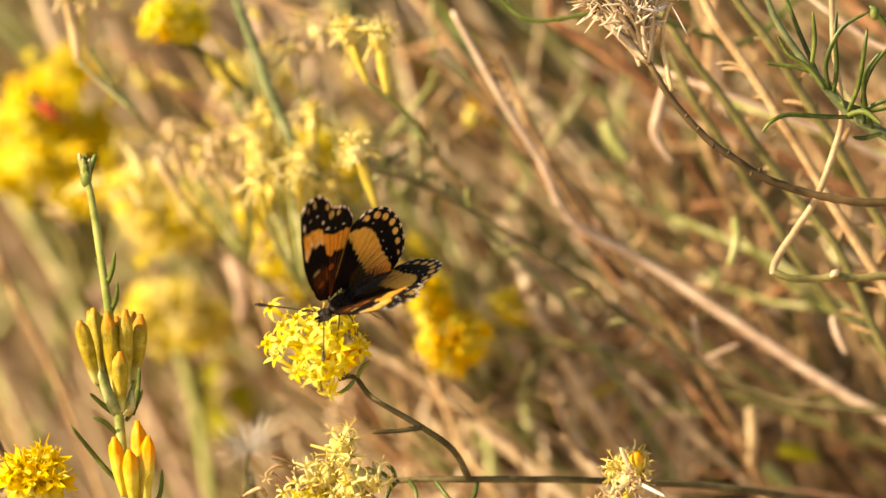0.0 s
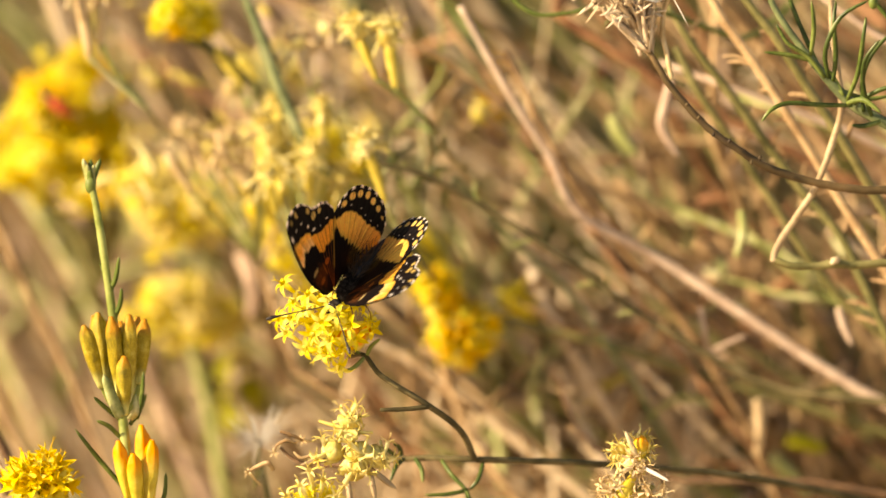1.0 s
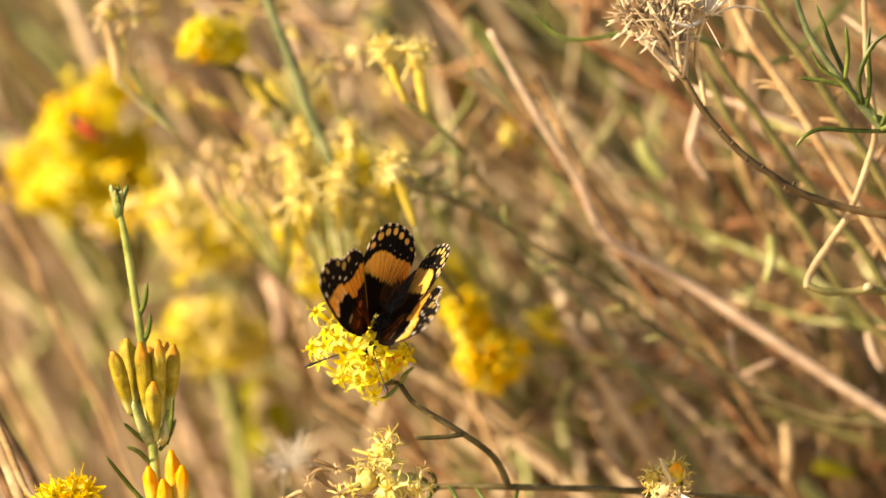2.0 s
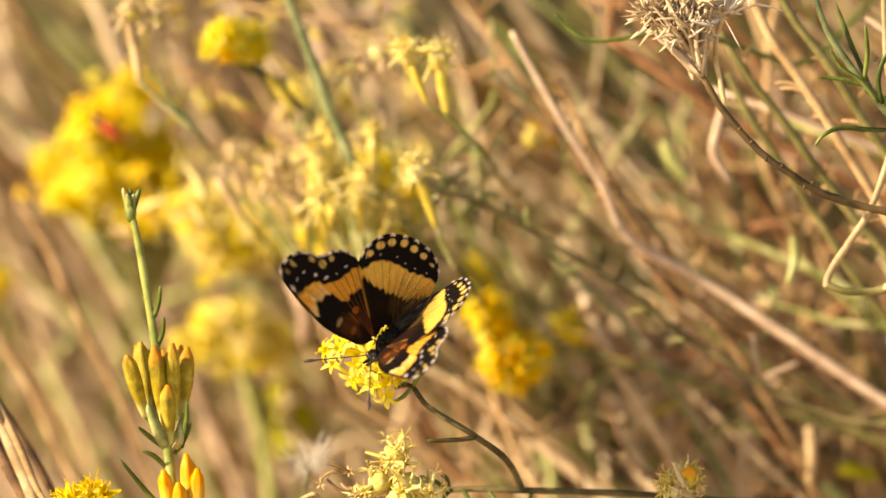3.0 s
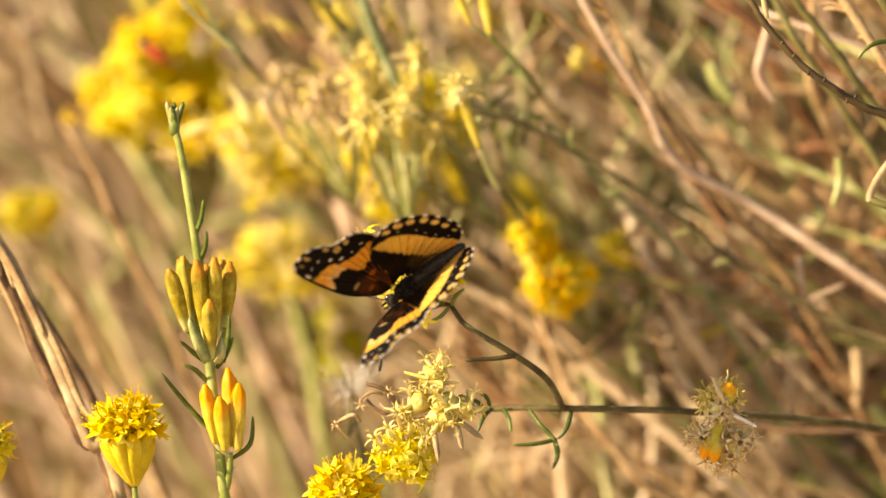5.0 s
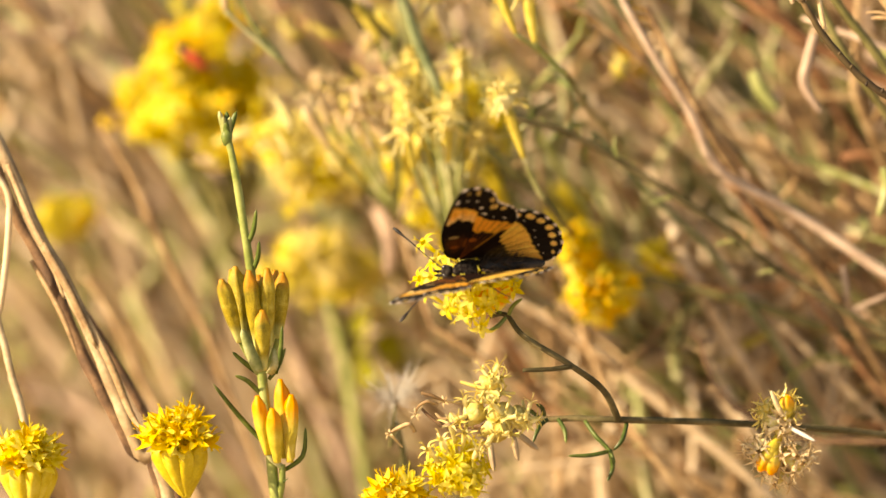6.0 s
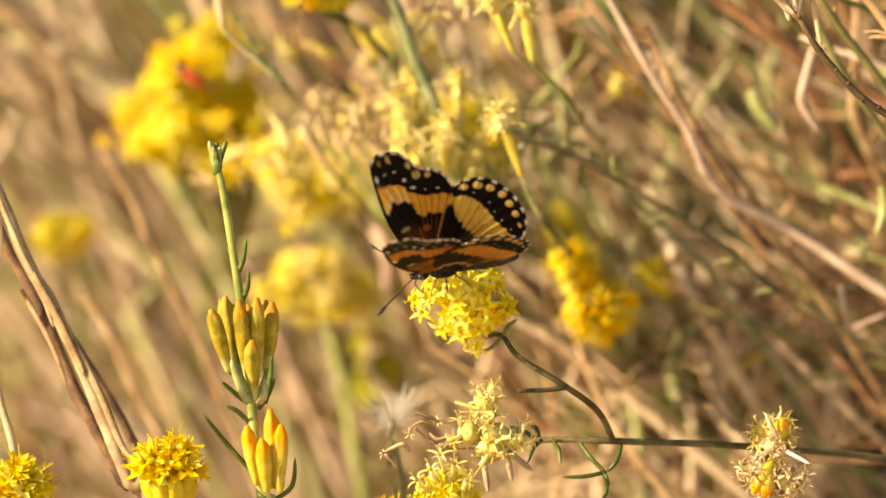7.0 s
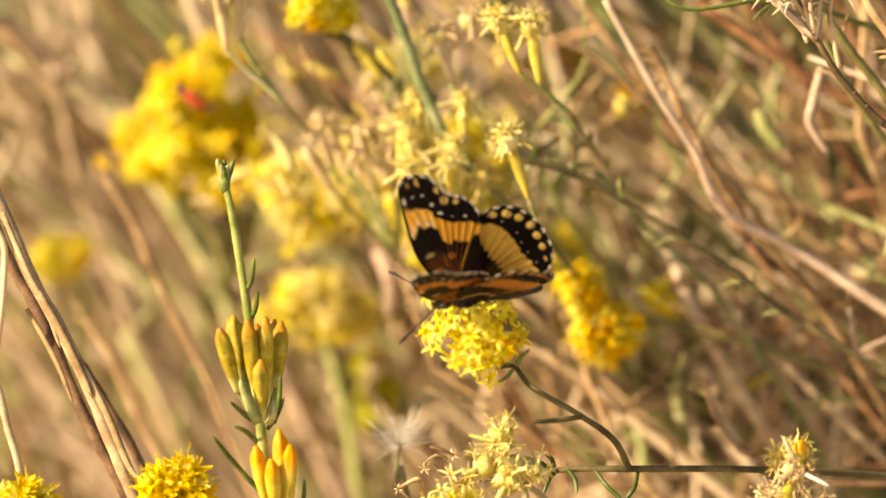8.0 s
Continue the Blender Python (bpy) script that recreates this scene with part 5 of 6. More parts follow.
def green_sprig():
    t = thing("green_sprig", (0.0053, 0.0550, 0.6917), "small grey-green sprig with narrow curling leaves", "plant")
    def back(pts):
        return [Vector((x * 1.024, y, 0.69 + (z - 0.69) * 1.024)) + ax(0, 0, 0.024) for x, y, z in pts]

    part("stem", Geo().tube(back([(-0.0183, 0.055, 0.7052), (-0.0146, 0.055, 0.7026), (-0.0104, 0.055, 0.6998), (-0.0054, 0.055, 0.6982), (-0.0003, 0.055, 0.696), (0.0053, 0.055, 0.6917), (0.05, 0.08, 0.62), (0.20, 0.14, 0.28), (0.27, 0.16, -0.02)]), [R*3, R*4, R*5, R*5, R*5, R*6, R*7, R*12, R*16], 6, 4), M["green"], t)
    part("side_stem", Geo().tube(back([(-0.0069, 0.055, 0.7088), (-0.0040, 0.055, 0.7060), (-0.0029, 0.055, 0.7017), (-0.0035, 0.055, 0.6980)]), taper(R*3, R*4.5, 4), 6, 4), M["green"], t)
    leaves(t, [back(q) for q in [[(-0.0104, 0.051, 0.7007), (-0.0086, 0.055, 0.7020), (-0.0054, 0.059, 0.7027)], [(-0.0127, 0.053, 0.7018), (-0.0121, 0.055, 0.6986), (-0.0105, 0.059, 0.6951)], [(-0.0053, 0.053, 0.6987), (-0.0063, 0.055, 0.6955), (-0.0054, 0.059, 0.6925)],
               [(-0.0029, 0.053, 0.7022), (-0.0012, 0.055, 0.7029), (-0.0008, 0.057, 0.7040)], [(-0.0035, 0.053, 0.7056), (-0.0054, 0.055, 0.7064), (-0.0079, 0.058, 0.7060)], [(-0.0086, 0.053, 0.6996), (-0.0091, 0.055, 0.6963), (-0.0082, 0.059, 0.6936)],
               [(-0.0003, 0.053, 0.6966), (-0.0012, 0.055, 0.6941), (-0.0008, 0.059, 0.6912)], [(-0.0145, 0.053, 0.7032), (-0.0150, 0.055, 0.7045), (-0.0168, 0.057, 0.7056)], [(-0.0035, 0.053, 0.6987), (-0.0017, 0.055, 0.6993), (-0.0003, 0.057, 0.6984)],
               [(-0.0168, 0.053, 0.7048), (-0.0178, 0.055, 0.7026), (-0.0172, 0.059, 0.6998)], [(-0.0104, 0.053, 0.7003), (-0.0127, 0.055, 0.6993), (-0.0151, 0.059, 0.6972)]]], "leaf", R * 4.5)


green_sprig()


def spent_spray(name, label, base, corner, right, up, count, mesh_set, kind, seed, tall=0.0075):
    """A spray of spent heads: slim pods at odd angles, most with a few withered florets."""
    rng = random.Random(seed)
    c, r, u = Vector(corner), Vector(right) - Vector(corner), Vector(up) - Vector(corner)
    runs = []
    for k in range(count):
        p = c + r * rng.random() + u * rng.random() + ax(0, 0, rng.uniform(-0.008, 0.012))
        runs.append((p, p + ax(rng.gauss(-0.22, 0.28), 0.9, rng.gauss(-0.1, 0.3)) * tall * rng.uniform(0.7, 1.25)))
    return pods(name, label, base, runs, mesh_set, kind, 0.0013, 6)


spent_spray("withered_flower", "spray of spent pale yellow flowers with slim pods", (-0.0231, 0.0681, 0.6754), (-0.0360, 0.0630, 0.6883), (-0.0192, 0.0626, 0.6865), (-0.0360, 0.0667, 0.7029), 13, PODS, "pale", 61)
spent_spray("withered_flower", "spray of spent cream flowers with slim pods", (-0.0332, 0.0886, 0.6751), (-0.0463, 0.0829, 0.6854), (-0.0320, 0.0825, 0.6836), (-0.0463, 0.0864, 0.6993), 11, PALE_PODS, "cream", 62)
spent_spray("withered_flower", "spray of yellow pods behind the pale ones", (-0.0181, 0.1039, 0.6622), (-0.0297, 0.1005, 0.6731), (-0.0141, 0.1002, 0.6722), (-0.0287, 0.1042, 0.6882), 11, GOLD_PODS, None, 63, 0.009)
pods("withered_flower", "spent yellow flowers with slim pods", (-0.0348, 0.0871, 0.7021), [((-0.0357, 0.0861, 0.7062), (-0.0400, 0.0877, 0.7127)), ((-0.0329, 0.0863, 0.7071), (-0.0367, 0.0874, 0.7118))], PODS, None)
stem("pale_dry_shoot", [(-0.0853, 0.1098, 0.6858), (-0.0828, 0.1090, 0.6825), (-0.0789, 0.1073, 0.6758), (-0.0755, 0.1054, 0.6682), (-0.0715, 0.1034, 0.6602), (-0.0666, 0.1011, 0.6507), (-0.0598, 0.0968, 0.6337)], [R*6, R*8, R*8, R*8, R*8, R*8, R*8], "tan", "pale bleached dry stalk in the brush", scales=3)
stem("pale_dry_shoot", [(-0.0872, 0.1034, 0.6602), (-0.0833, 0.1020, 0.6545), (-0.0789, 0.0997, 0.6450), (-0.0740, 0.0975, 0.6365), (-0.0686, 0.0945, 0.6242)], [R*7, R*8, R*9, R*9, R*9], "tan", "short bleached dry stalk in the brush", scales=3)


def fluff_tuft():
    rng = random.Random(27)
    t = thing("fluff_tuft", (-0.0326, 0.0339, 0.6501), "white wisp of seed fluff on a thin twig", "seed fluff")
    part("twig", Geo().tube([(-0.0326, 0.0339, 0.6501), (-0.0320, 0.0340, 0.6543), (-0.0317, 0.0347, 0.6575)], taper(R*4, R*2, 3), 6, 3), M["olive"], t)
    part("foot", Geo().tube([(-0.0326, 0.0339, 0.6501), (-0.0291, 0.0338, 0.6289), (-0.0173, -0.0108, 0.4088), (-0.0070, -0.2186, 0.0712)], taper(R*4, R*14, 4), 6, 4), M["olive"], t)
    g = Geo()
    for _ in range(150):
        d = ax(rng.gauss(0.1, .6), rng.gauss(0.55, .45), rng.gauss(0, .6)).normalized()
        p = Vector((-0.0317, 0.0347, 0.6575))
        l = rng.uniform(0.003, 0.0075)
        g.tube([p, p + d * l * 0.5, p + d * l + ax(0, rng.gauss(0, .001), 0)], [R*0.75, R*0.6, R*0.35], 3, 2)
    part("fluff", g, M["fluff"], t, "white seed hairs", kind="stuff")


fluff_tuft()


# loose leaf remains in the brush
def curled_leaf(pts, mat, width, label):
    t = thing("curled_leaf", pts[-1], label, "leaf", "curled leaves")
    part("blade", Geo().blade(pts, width, steps=6), M[mat], t)


curled_leaf([(0.0153, 0.1057, 0.6403), (0.0143, 0.1071, 0.6461), (0.0161, 0.1087, 0.6523), (0.0212, 0.1103, 0.6546)], "bract", R * 12, "pale green curled narrow leaf")
curled_leaf([(0.0212, 0.1063, 0.6427), (0.0261, 0.1074, 0.6470), (0.0320, 0.1090, 0.6494)], "pod", R * 11, "yellowing narrow leaf in the brush")
curled_leaf([(-0.0378, 0.1239, 0.6678), (-0.0360, 0.1211, 0.6649), (-0.0352, 0.1201, 0.6610), (-0.0358, 0.1210, 0.6562)], "pink", R * 18, "pinkish white dead leaf blurred in the brush")
curled_leaf([(-0.0335, 0.1426, 0.6521), (-0.0320, 0.1412, 0.6462), (-0.0300, 0.1411, 0.6378)], "tan", R * 14, "rusty tan dead leaf blurred in the brush")
curled_leaf([(0.0282, 0.1045, 0.6852), (0.0307, 0.1040, 0.6833), (0.0336, 0.1042, 0.6797), (0.0376, 0.1055, 0.6769)], "tan", R * 14, "tan curled dead leaf")
curled_leaf([(0.0369, 0.0670, 0.7124), (0.0355, 0.0656, 0.7069), (0.0350, 0.0647, 0.7033), (0.0378, 0.0636, 0.6988)], "pink", R * 10, "greyish dead leaf hanging in the brush")
curled_leaf([(0.0054, 0.1127, 0.6973), (0.0049, 0.1122, 0.6954), (0.0044, 0.1117, 0.6935)], "pod", R * 18, "yellow leaf in the brush")
curled_leaf([(0.0130, 0.0911, 0.6685), (0.0154, 0.0917, 0.6709), (0.0177, 0.0923, 0.6732)], "tan", R * 9, "orange-tan dead leaf in the brush")


curled_leaf([(0.0274, 0.0926, 0.6994), (0.0288, 0.0918, 0.6961), (0.0314, 0.0910, 0.6928)], "bract", R * 15, "pale green leaf blurred in the brush")
curled_leaf([(0.0480, 0.0595, 0.6906), (0.0484, 0.0586, 0.6870), (0.0471, 0.0575, 0.6828)], "bract", R * 9, "pale grey-green narrow leaf in the brush")
curled_leaf([(0.0417, 0.0652, 0.6723), (0.0423, 0.0643, 0.6686), (0.0429, 0.0653, 0.6644)], "pink", R * 6, "pinkish dead leaf in the brush")
curled_leaf([(0.0427, 0.0634, 0.6650), (0.0457, 0.0637, 0.6663), (0.0494, 0.0641, 0.6679)], "pink", R * 5, "pinkish dead leaf lying on a twig")
curled_leaf([(0.0521, 0.0808, 0.6521), (0.0525, 0.0797, 0.6477), (0.0522, 0.0803, 0.6417)], "straw", R * 11, "tan hanging dead leaf in the brush")
curled_leaf([(0.0642, 0.0556, 0.6748), (0.0650, 0.0548, 0.6719), (0.0665, 0.0540, 0.6686)], "pink", R * 8, "pinkish dead leaf catching the sun")
curled_leaf([(0.0553, 0.0977, 0.6373), (0.0587, 0.0970, 0.6342), (0.0621, 0.0960, 0.6304)], "bract", R * 16, "pale green broad leaf in the brush")
curled_leaf([(0.0586, 0.1081, 0.6374), (0.0617, 0.1079, 0.6367), (0.0655, 0.1076, 0.6355)], "lime", R * 16, "yellow-green leaf in the brush")
curled_leaf([(0.0409, 0.0777, 0.6808), (0.0437, 0.0773, 0.6792), (0.0471, 0.0770, 0.6781)], "tan", R * 12, "curled orange-tan leaf in the brush")
curled_leaf([(0.0447, 0.0770, 0.6781), (0.0461, 0.0765, 0.6762), (0.0454, 0.0779, 0.6734)], "bract", R * 9, "small grey-green leaf in the brush")
stem("thin_green_shoot", [(0.0086, 0.0341, 0.7334), (0.0108, 0.0335, 0.7310), (0.0140, 0.0331, 0.7294), (0.0185, 0.0341, 0.7294), (0.0248, 0.0363, 0.7299), (0.0332, 0.0420, 0.7281), (0.0480, 0.0664, 0.7182)], [R*3, R*4, R*4, R*4, R*4, R*5, R*6], "leaf", "thin green twig with short leaves", scales=6, scale_mat="leaf")
stem("olive_shoot", [(0.0437, 0.0362, 0.7376), (0.0467, 0.0349, 0.7324), (0.0526, 0.0330, 0.7248), (0.0579, 0.0329, 0.7164), (0.0633, 0.0330, 0.7083), (0.0691, 0.0346, 0.6981), (0.0742, 0.0345, 0.6897)], [R*7, R*8, R*9, R*9, R*10, R*10, R*10], "olive", "straight olive stalk with small dry scales", scales=9)
stem("olive_shoot", [(0.0369, 0.0563, 0.7190), (0.0382, 0.0556, 0.7165), (0.0406, 0.0545, 0.7118), (0.0449, 0.0550, 0.7055), (0.0506, 0.0569, 0.6965), (0.0592, 0.0576, 0.6829)], [R*6, R*8, R*8, R*8, R*8, R*9], "olive", "blurred olive stalk in the brush", scales=4)
stem("green_shoot", [(0.0241, 0.1503, 0.6416), (0.0298, 0.1497, 0.6392), (0.0383, 0.1489, 0.6357), (0.0455, 0.1471, 0.6288), (0.0527, 0.1457, 0.6231), (0.0630, 0.1434, 0.6138)], [R*6, R*9, R*9, R*9, R*9, R*9], "olive", "olive stalk blurred in the brush", scales=2)
stem("brown_shoot", [(0.0163, 0.0625, 0.6613), (0.0180, 0.0622, 0.6601), (0.0191, 0.0613, 0.6564), (0.0219, 0.0601, 0.6515), (0.0259, 0.0593, 0.6485), (0.0315, 0.0586, 0.6458)], [R*3, R*5, R*5, R*5, R*6, R*6], "brown", "thin bent brown twig in the brush", scales=2)
stem("tan_shoot", [(0.0330, 0.1522, 0.6905), (0.0360, 0.1505, 0.6836), (0.0401, 0.1483, 0.6747), (0.0452, 0.1461, 0.6659), (0.0523, 0.1436, 0.6560)], [R*9, R*13, R*14, R*14, R*14], "tan", "tan stalk blurred in the brush", scales=2)
stem("tan_shoot", [(0.0089, 0.0757, 0.7143), (0.0122, 0.0741, 0.7079), (0.0141, 0.0731, 0.7038), (0.0179, 0.0733, 0.6965), (0.0208, 0.0740, 0.6910)], [R*6, R*8, R*8, R*8, R*8], "tan", "tan stalk with peeling dead leaves", scales=9)
stem("brown_shoot", [(0.0222, 0.1179, 0.6769), (0.0291, 0.1158, 0.6683), (0.0390, 0.1141, 0.6616), (0.0528, 0.1117, 0.6520), (0.0686, 0.1084, 0.6386)], [R*8, R*11, R*12, R*12, R*12], "brown", "dark brown stalk deep in the brush", scales=2)
stem("brown_shoot", [(0.0113, 0.1094, 0.6840), (0.0210, 0.1070, 0.6745), (0.0309, 0.1068, 0.6655), (0.0447, 0.1066, 0.6564), (0.0625, 0.1064, 0.6473)], [R*7, R*10, R*11, R*12, R*12], "olive", "dark olive stalk deep in the brush", scales=2)
far_flower((0.0142, 0.1006, 0.6489), [((0.0106, 0.1045, 0.6644), 0.0012), ((0.0120, 0.1041, 0.6629), 0.0010)], "small yellow flower in the brush", "petal", 12)


# ---- the butterfly ----
# wing outlines: the angle from the way ahead in degrees, and the reach from the root in millimetres
FORE = [(20, 2.0), (43, 4.4), (49, 6.2), (54, 7.9), (60.5, 10.5), (65, 12.7), (68, 14.7), (70.5, 16.4), (72.5, 18.2), (74.5, 19.8), (77.5, 20.7), (81.5, 20.9), (86, 20.5), (89.3, 19.8), (91.8, 18.5), (94, 17.2), (97, 16.6), (101, 16.3), (105, 16.1), (109, 15.5), (113, 14.6), (116, 13.6), (118.5, 12), (122, 10), (130, 8), (140, 6.5), (152, 5), (166, 3.5)]
HIND = [(60, 4), (76, 6), (88, 8.2), (97, 10), (101, 10.9), (106, 11.9), (109.5, 12.6), (113, 13.2), (118, 13.9), (123.5, 14.5), (128, 14.8), (134, 14.8), (140, 14.7), (146, 14.6), (151, 14.4), (157, 14.1), (163, 13.9), (169, 13.4), (175, 12.7), (179, 12.1), (183, 10.9), (187, 9.4), (194, 8), (204, 6), (214, 4)]
FORE_VEINS = (71.5, 76.4, 81, 86, 92.5, 97.5, 103, 109, 115)
HIND_VEINS = (107, 116, 124.6, 133, 142.5, 150.7, 160, 169.6, 178)
BLACK, BROWN, ORANGE, AMBER, CREAM, WHITE, RUST = [np.array(c) for c in ((0.008, 0.005, 0.005), (0.022, 0.010, 0.007), (0.82, 0.41, 0.065), (0.93, 0.59, 0.13), (0.82, 0.64, 0.30), (0.80, 0.77, 0.72), (0.26, 0.085, 0.018))]
# tan of the underside bands, darkened to include the shade on that side
SHADED_UNDER = np.array((0.36, 0.19, 0.052))


class Paint:
    """Colours at many points of a wing, laid on in soft-edged shapes. x ahead, y outwards, in millimetres."""

    def __init__(self, x, y, rho, seed):
        self.x, self.y = x, y
        self.r, self.w = np.hypot(x, y), np.degrees(np.arctan2(y, x)) % 360
        self.q = self.r / rho
        self.rgb = np.repeat(BLACK[None], len(x), 0)
        flat = [Vector((a * 0.55, b * 0.09, seed)) for a, b in zip(self.w, self.r)]
        self.grain = np.array([noise.noise(v) for v in flat])
        self.wave = np.array([noise.noise(Vector((a * 1.1, b * 1.1, seed + 4))) for a, b in zip(x, y)])

    def lay(self, colour, cover):
        self.rgb = self.rgb + (colour - self.rgb) * np.clip(cover, 0, 1)[:, None]

    def beyond(self, v, edge, soft):
        return np.clip((v - edge) / soft + 0.5, 0, 1)

    def spot(self, x, y, a, b, colour, strength=1.0, turn=None):
        """An oval spot; its long side b points away from the root."""
        w = math.atan2(y, x) if turn is None else turn
        dx, dy = self.x - x, self.y - y
        out, side = dx * math.cos(w) + dy * math.sin(w), dy * math.cos(w) - dx * math.sin(w)
        e = np.sqrt((side / a) ** 2 + (out / b) ** 2) + 0.10 * self.wave
        self.lay(colour, strength * (1 - self.beyond(e, 1.0, 0.12 / min(a, b))))

    def veins(self, angles, width, colour, cover):
        near = np.min([np.abs(self.w - a) for a in angles], 0) * np.pi / 180 * self.r
        self.lay(colour, cover * (1 - self.beyond(near, width, 0.10)))

    def fringe(self, angles, depth=0.975):
        mid = [(a + b) / 2 for a, b in zip(angles, angles[1:])]
        near = np.min([np.abs(self.w - a) for a in mid], 0) * np.pi / 180 * self.r
        self.lay(WHITE, 0.9 * (1 - self.beyond(near, 0.42, 0.2)) * self.beyond(self.q, depth, 0.012))

    def done(self):
        tint = 1.0 + 0.28 * self.grain + 0.14 * self.wave
        return np.clip(self.rgb * tint[:, None], 0.004, 0.85)


def fore_colour(x, y, rho, under):
    p = Paint(x, y, rho, 1.0)
    p.lay(BROWN, 1 - p.beyond(p.r, 7, 4))
    rag = 0.28 * np.sin(x * 4.1 + 0.6) + 0.35 * p.wave
    outer = np.interp(x, (-5.8, -4.5, -1.4, -0.6, 0.75, 1.05, 2.6, 5.0), (10.5, 11.1, 11.6, 12.1, 12.9, 14.0, 14.7, 14.6)) + rag * 0.4
    inner = np.interp(x, (-5.0, -4.0, -2.8, -1.7, -1.0, 0.30, 0.60, 1.4, 3.6, 4.1, 4.9), (9.0, 8.3, 7.9, 8.5, 8.0, 8.6, 11.0, 11.3, 11.6, 10.6, 9.9)) + rag * 0.7
    band = p.beyond(y, inner, 0.35) * (1 - p.beyond(y, outer, 0.25))
    if under:
        p.lay(RUST * 0.75, 1 - p.beyond(p.r + 0.8 * p.wave, 6.2, 0.5))
        p.lay(BLACK, (1 - p.beyond(np.abs(p.r - 3.6 + p.wave), 0.5, 0.3)) * p.beyond(x, 0.5, 1.0))
    else:
        p.lay(RUST * 0.6, 0.5 * (1 - p.beyond(np.hypot((x - 1.6) / 2.0, (y - 4.6) / 2.2) + 0.5 * p.wave, 0.9, 0.6)))
    p.lay(ORANGE if not under else SHADED_UNDER, band)
    p.lay(AMBER if not under else SHADED_UNDER, band * 0.5 * p.beyond(y, outer - 1.4, 1.6) * p.beyond(x, 0.6, 0.5))
    # paler towards the root in the cells by the front edge
    p.lay(CREAM, (0 if under else 1) * band * 0.85 * p.beyond(x, 0.9, 0.3) * (1 - p.beyond(y, inner + 1.3, 1.6)))
    p.spot(4.85, 10.7, 0.42, 1.0, CREAM)
    p.lay(BLACK, 0.9 * p.beyond(x, np.interp(y, (0, 6, 9, 12, 16, 19), (1.6, 4.2, 4.75, 4.9, 5.15, 5.2)), 0.15))
    for a, b, c, d, k in ((2.6, 6.45, 0.85, 0.36, CREAM * 0.55), (-0.6, 5.9, 0.60, 0.6, RUST * 1.6), (1.7, 3.7, 0.7, 0.45, RUST * 1.2), (0.4, 5.0, 0.22, 1.2, RUST * 0.9)):
        p.spot(a, b, c, d, k, 0.8 if not under else 0.9)
    if not under:
        # an orange streak along the rear edge
        p.lay(ORANGE, 0.45 * (1 - p.beyond(np.abs(p.w - 115.5) * p.r * 0.0175, 0.18, 0.2)) * p.beyond(p.r, 3.8, 1.0) * (1 - p.beyond(p.r, 10.0, 1.0)))
    p.veins(FORE_VEINS, 0.05, BLACK, 0.8 * band)
    p.veins(FORE_VEINS[4:], 0.05, RUST * 1.6, 0.5 * (1 - p.beyond(p.r, 8.0, 1.5)))
    # the dotted dark edge
    for a, b, c, d in ((4.85, 16.2, 0.30, 0.42), (3.5, 16.8, 0.17, 0.18), (1.95, 16.85, 0.17, 0.18), (0.8, 15.1, 0.30, 0.28), (-0.2, 13.45, 0.40, 0.20), (-1.9, 12.6, 0.13, 0.12), (-3.8, 12.3, 0.26, 0.13)):
        p.spot(a, b, c, d, WHITE)
    for a, b, c, d, s in ((-0.3, 17.4, 0.34, 0.62, 0.7), (-1.15, 15.5, 0.58, 0.72, 0.9), (-2.8, 15.0, 0.42, 0.48, 0.8), (2.4, 19.2, 0.28, 0.80, 0.75), (3.9, 18.9, 0.22, 0.6, 0.35)):
        p.spot(a, b, c, d, AMBER * 0.6 + CREAM * 0.4 if not under else CREAM * 0.5, s * (0.5 if under else 1))
    p.lay(BLACK, 0.75 * (1 - p.beyond(np.abs(p.w - 94.4) * p.r * 0.0175, 0.05, 0.08)) * p.beyond(p.r, 13.8, 0.3))
    p.fringe((74, 79, 84, 88.5, 92, 95.5, 99, 103, 107.5, 112, 116))
    return p.done()


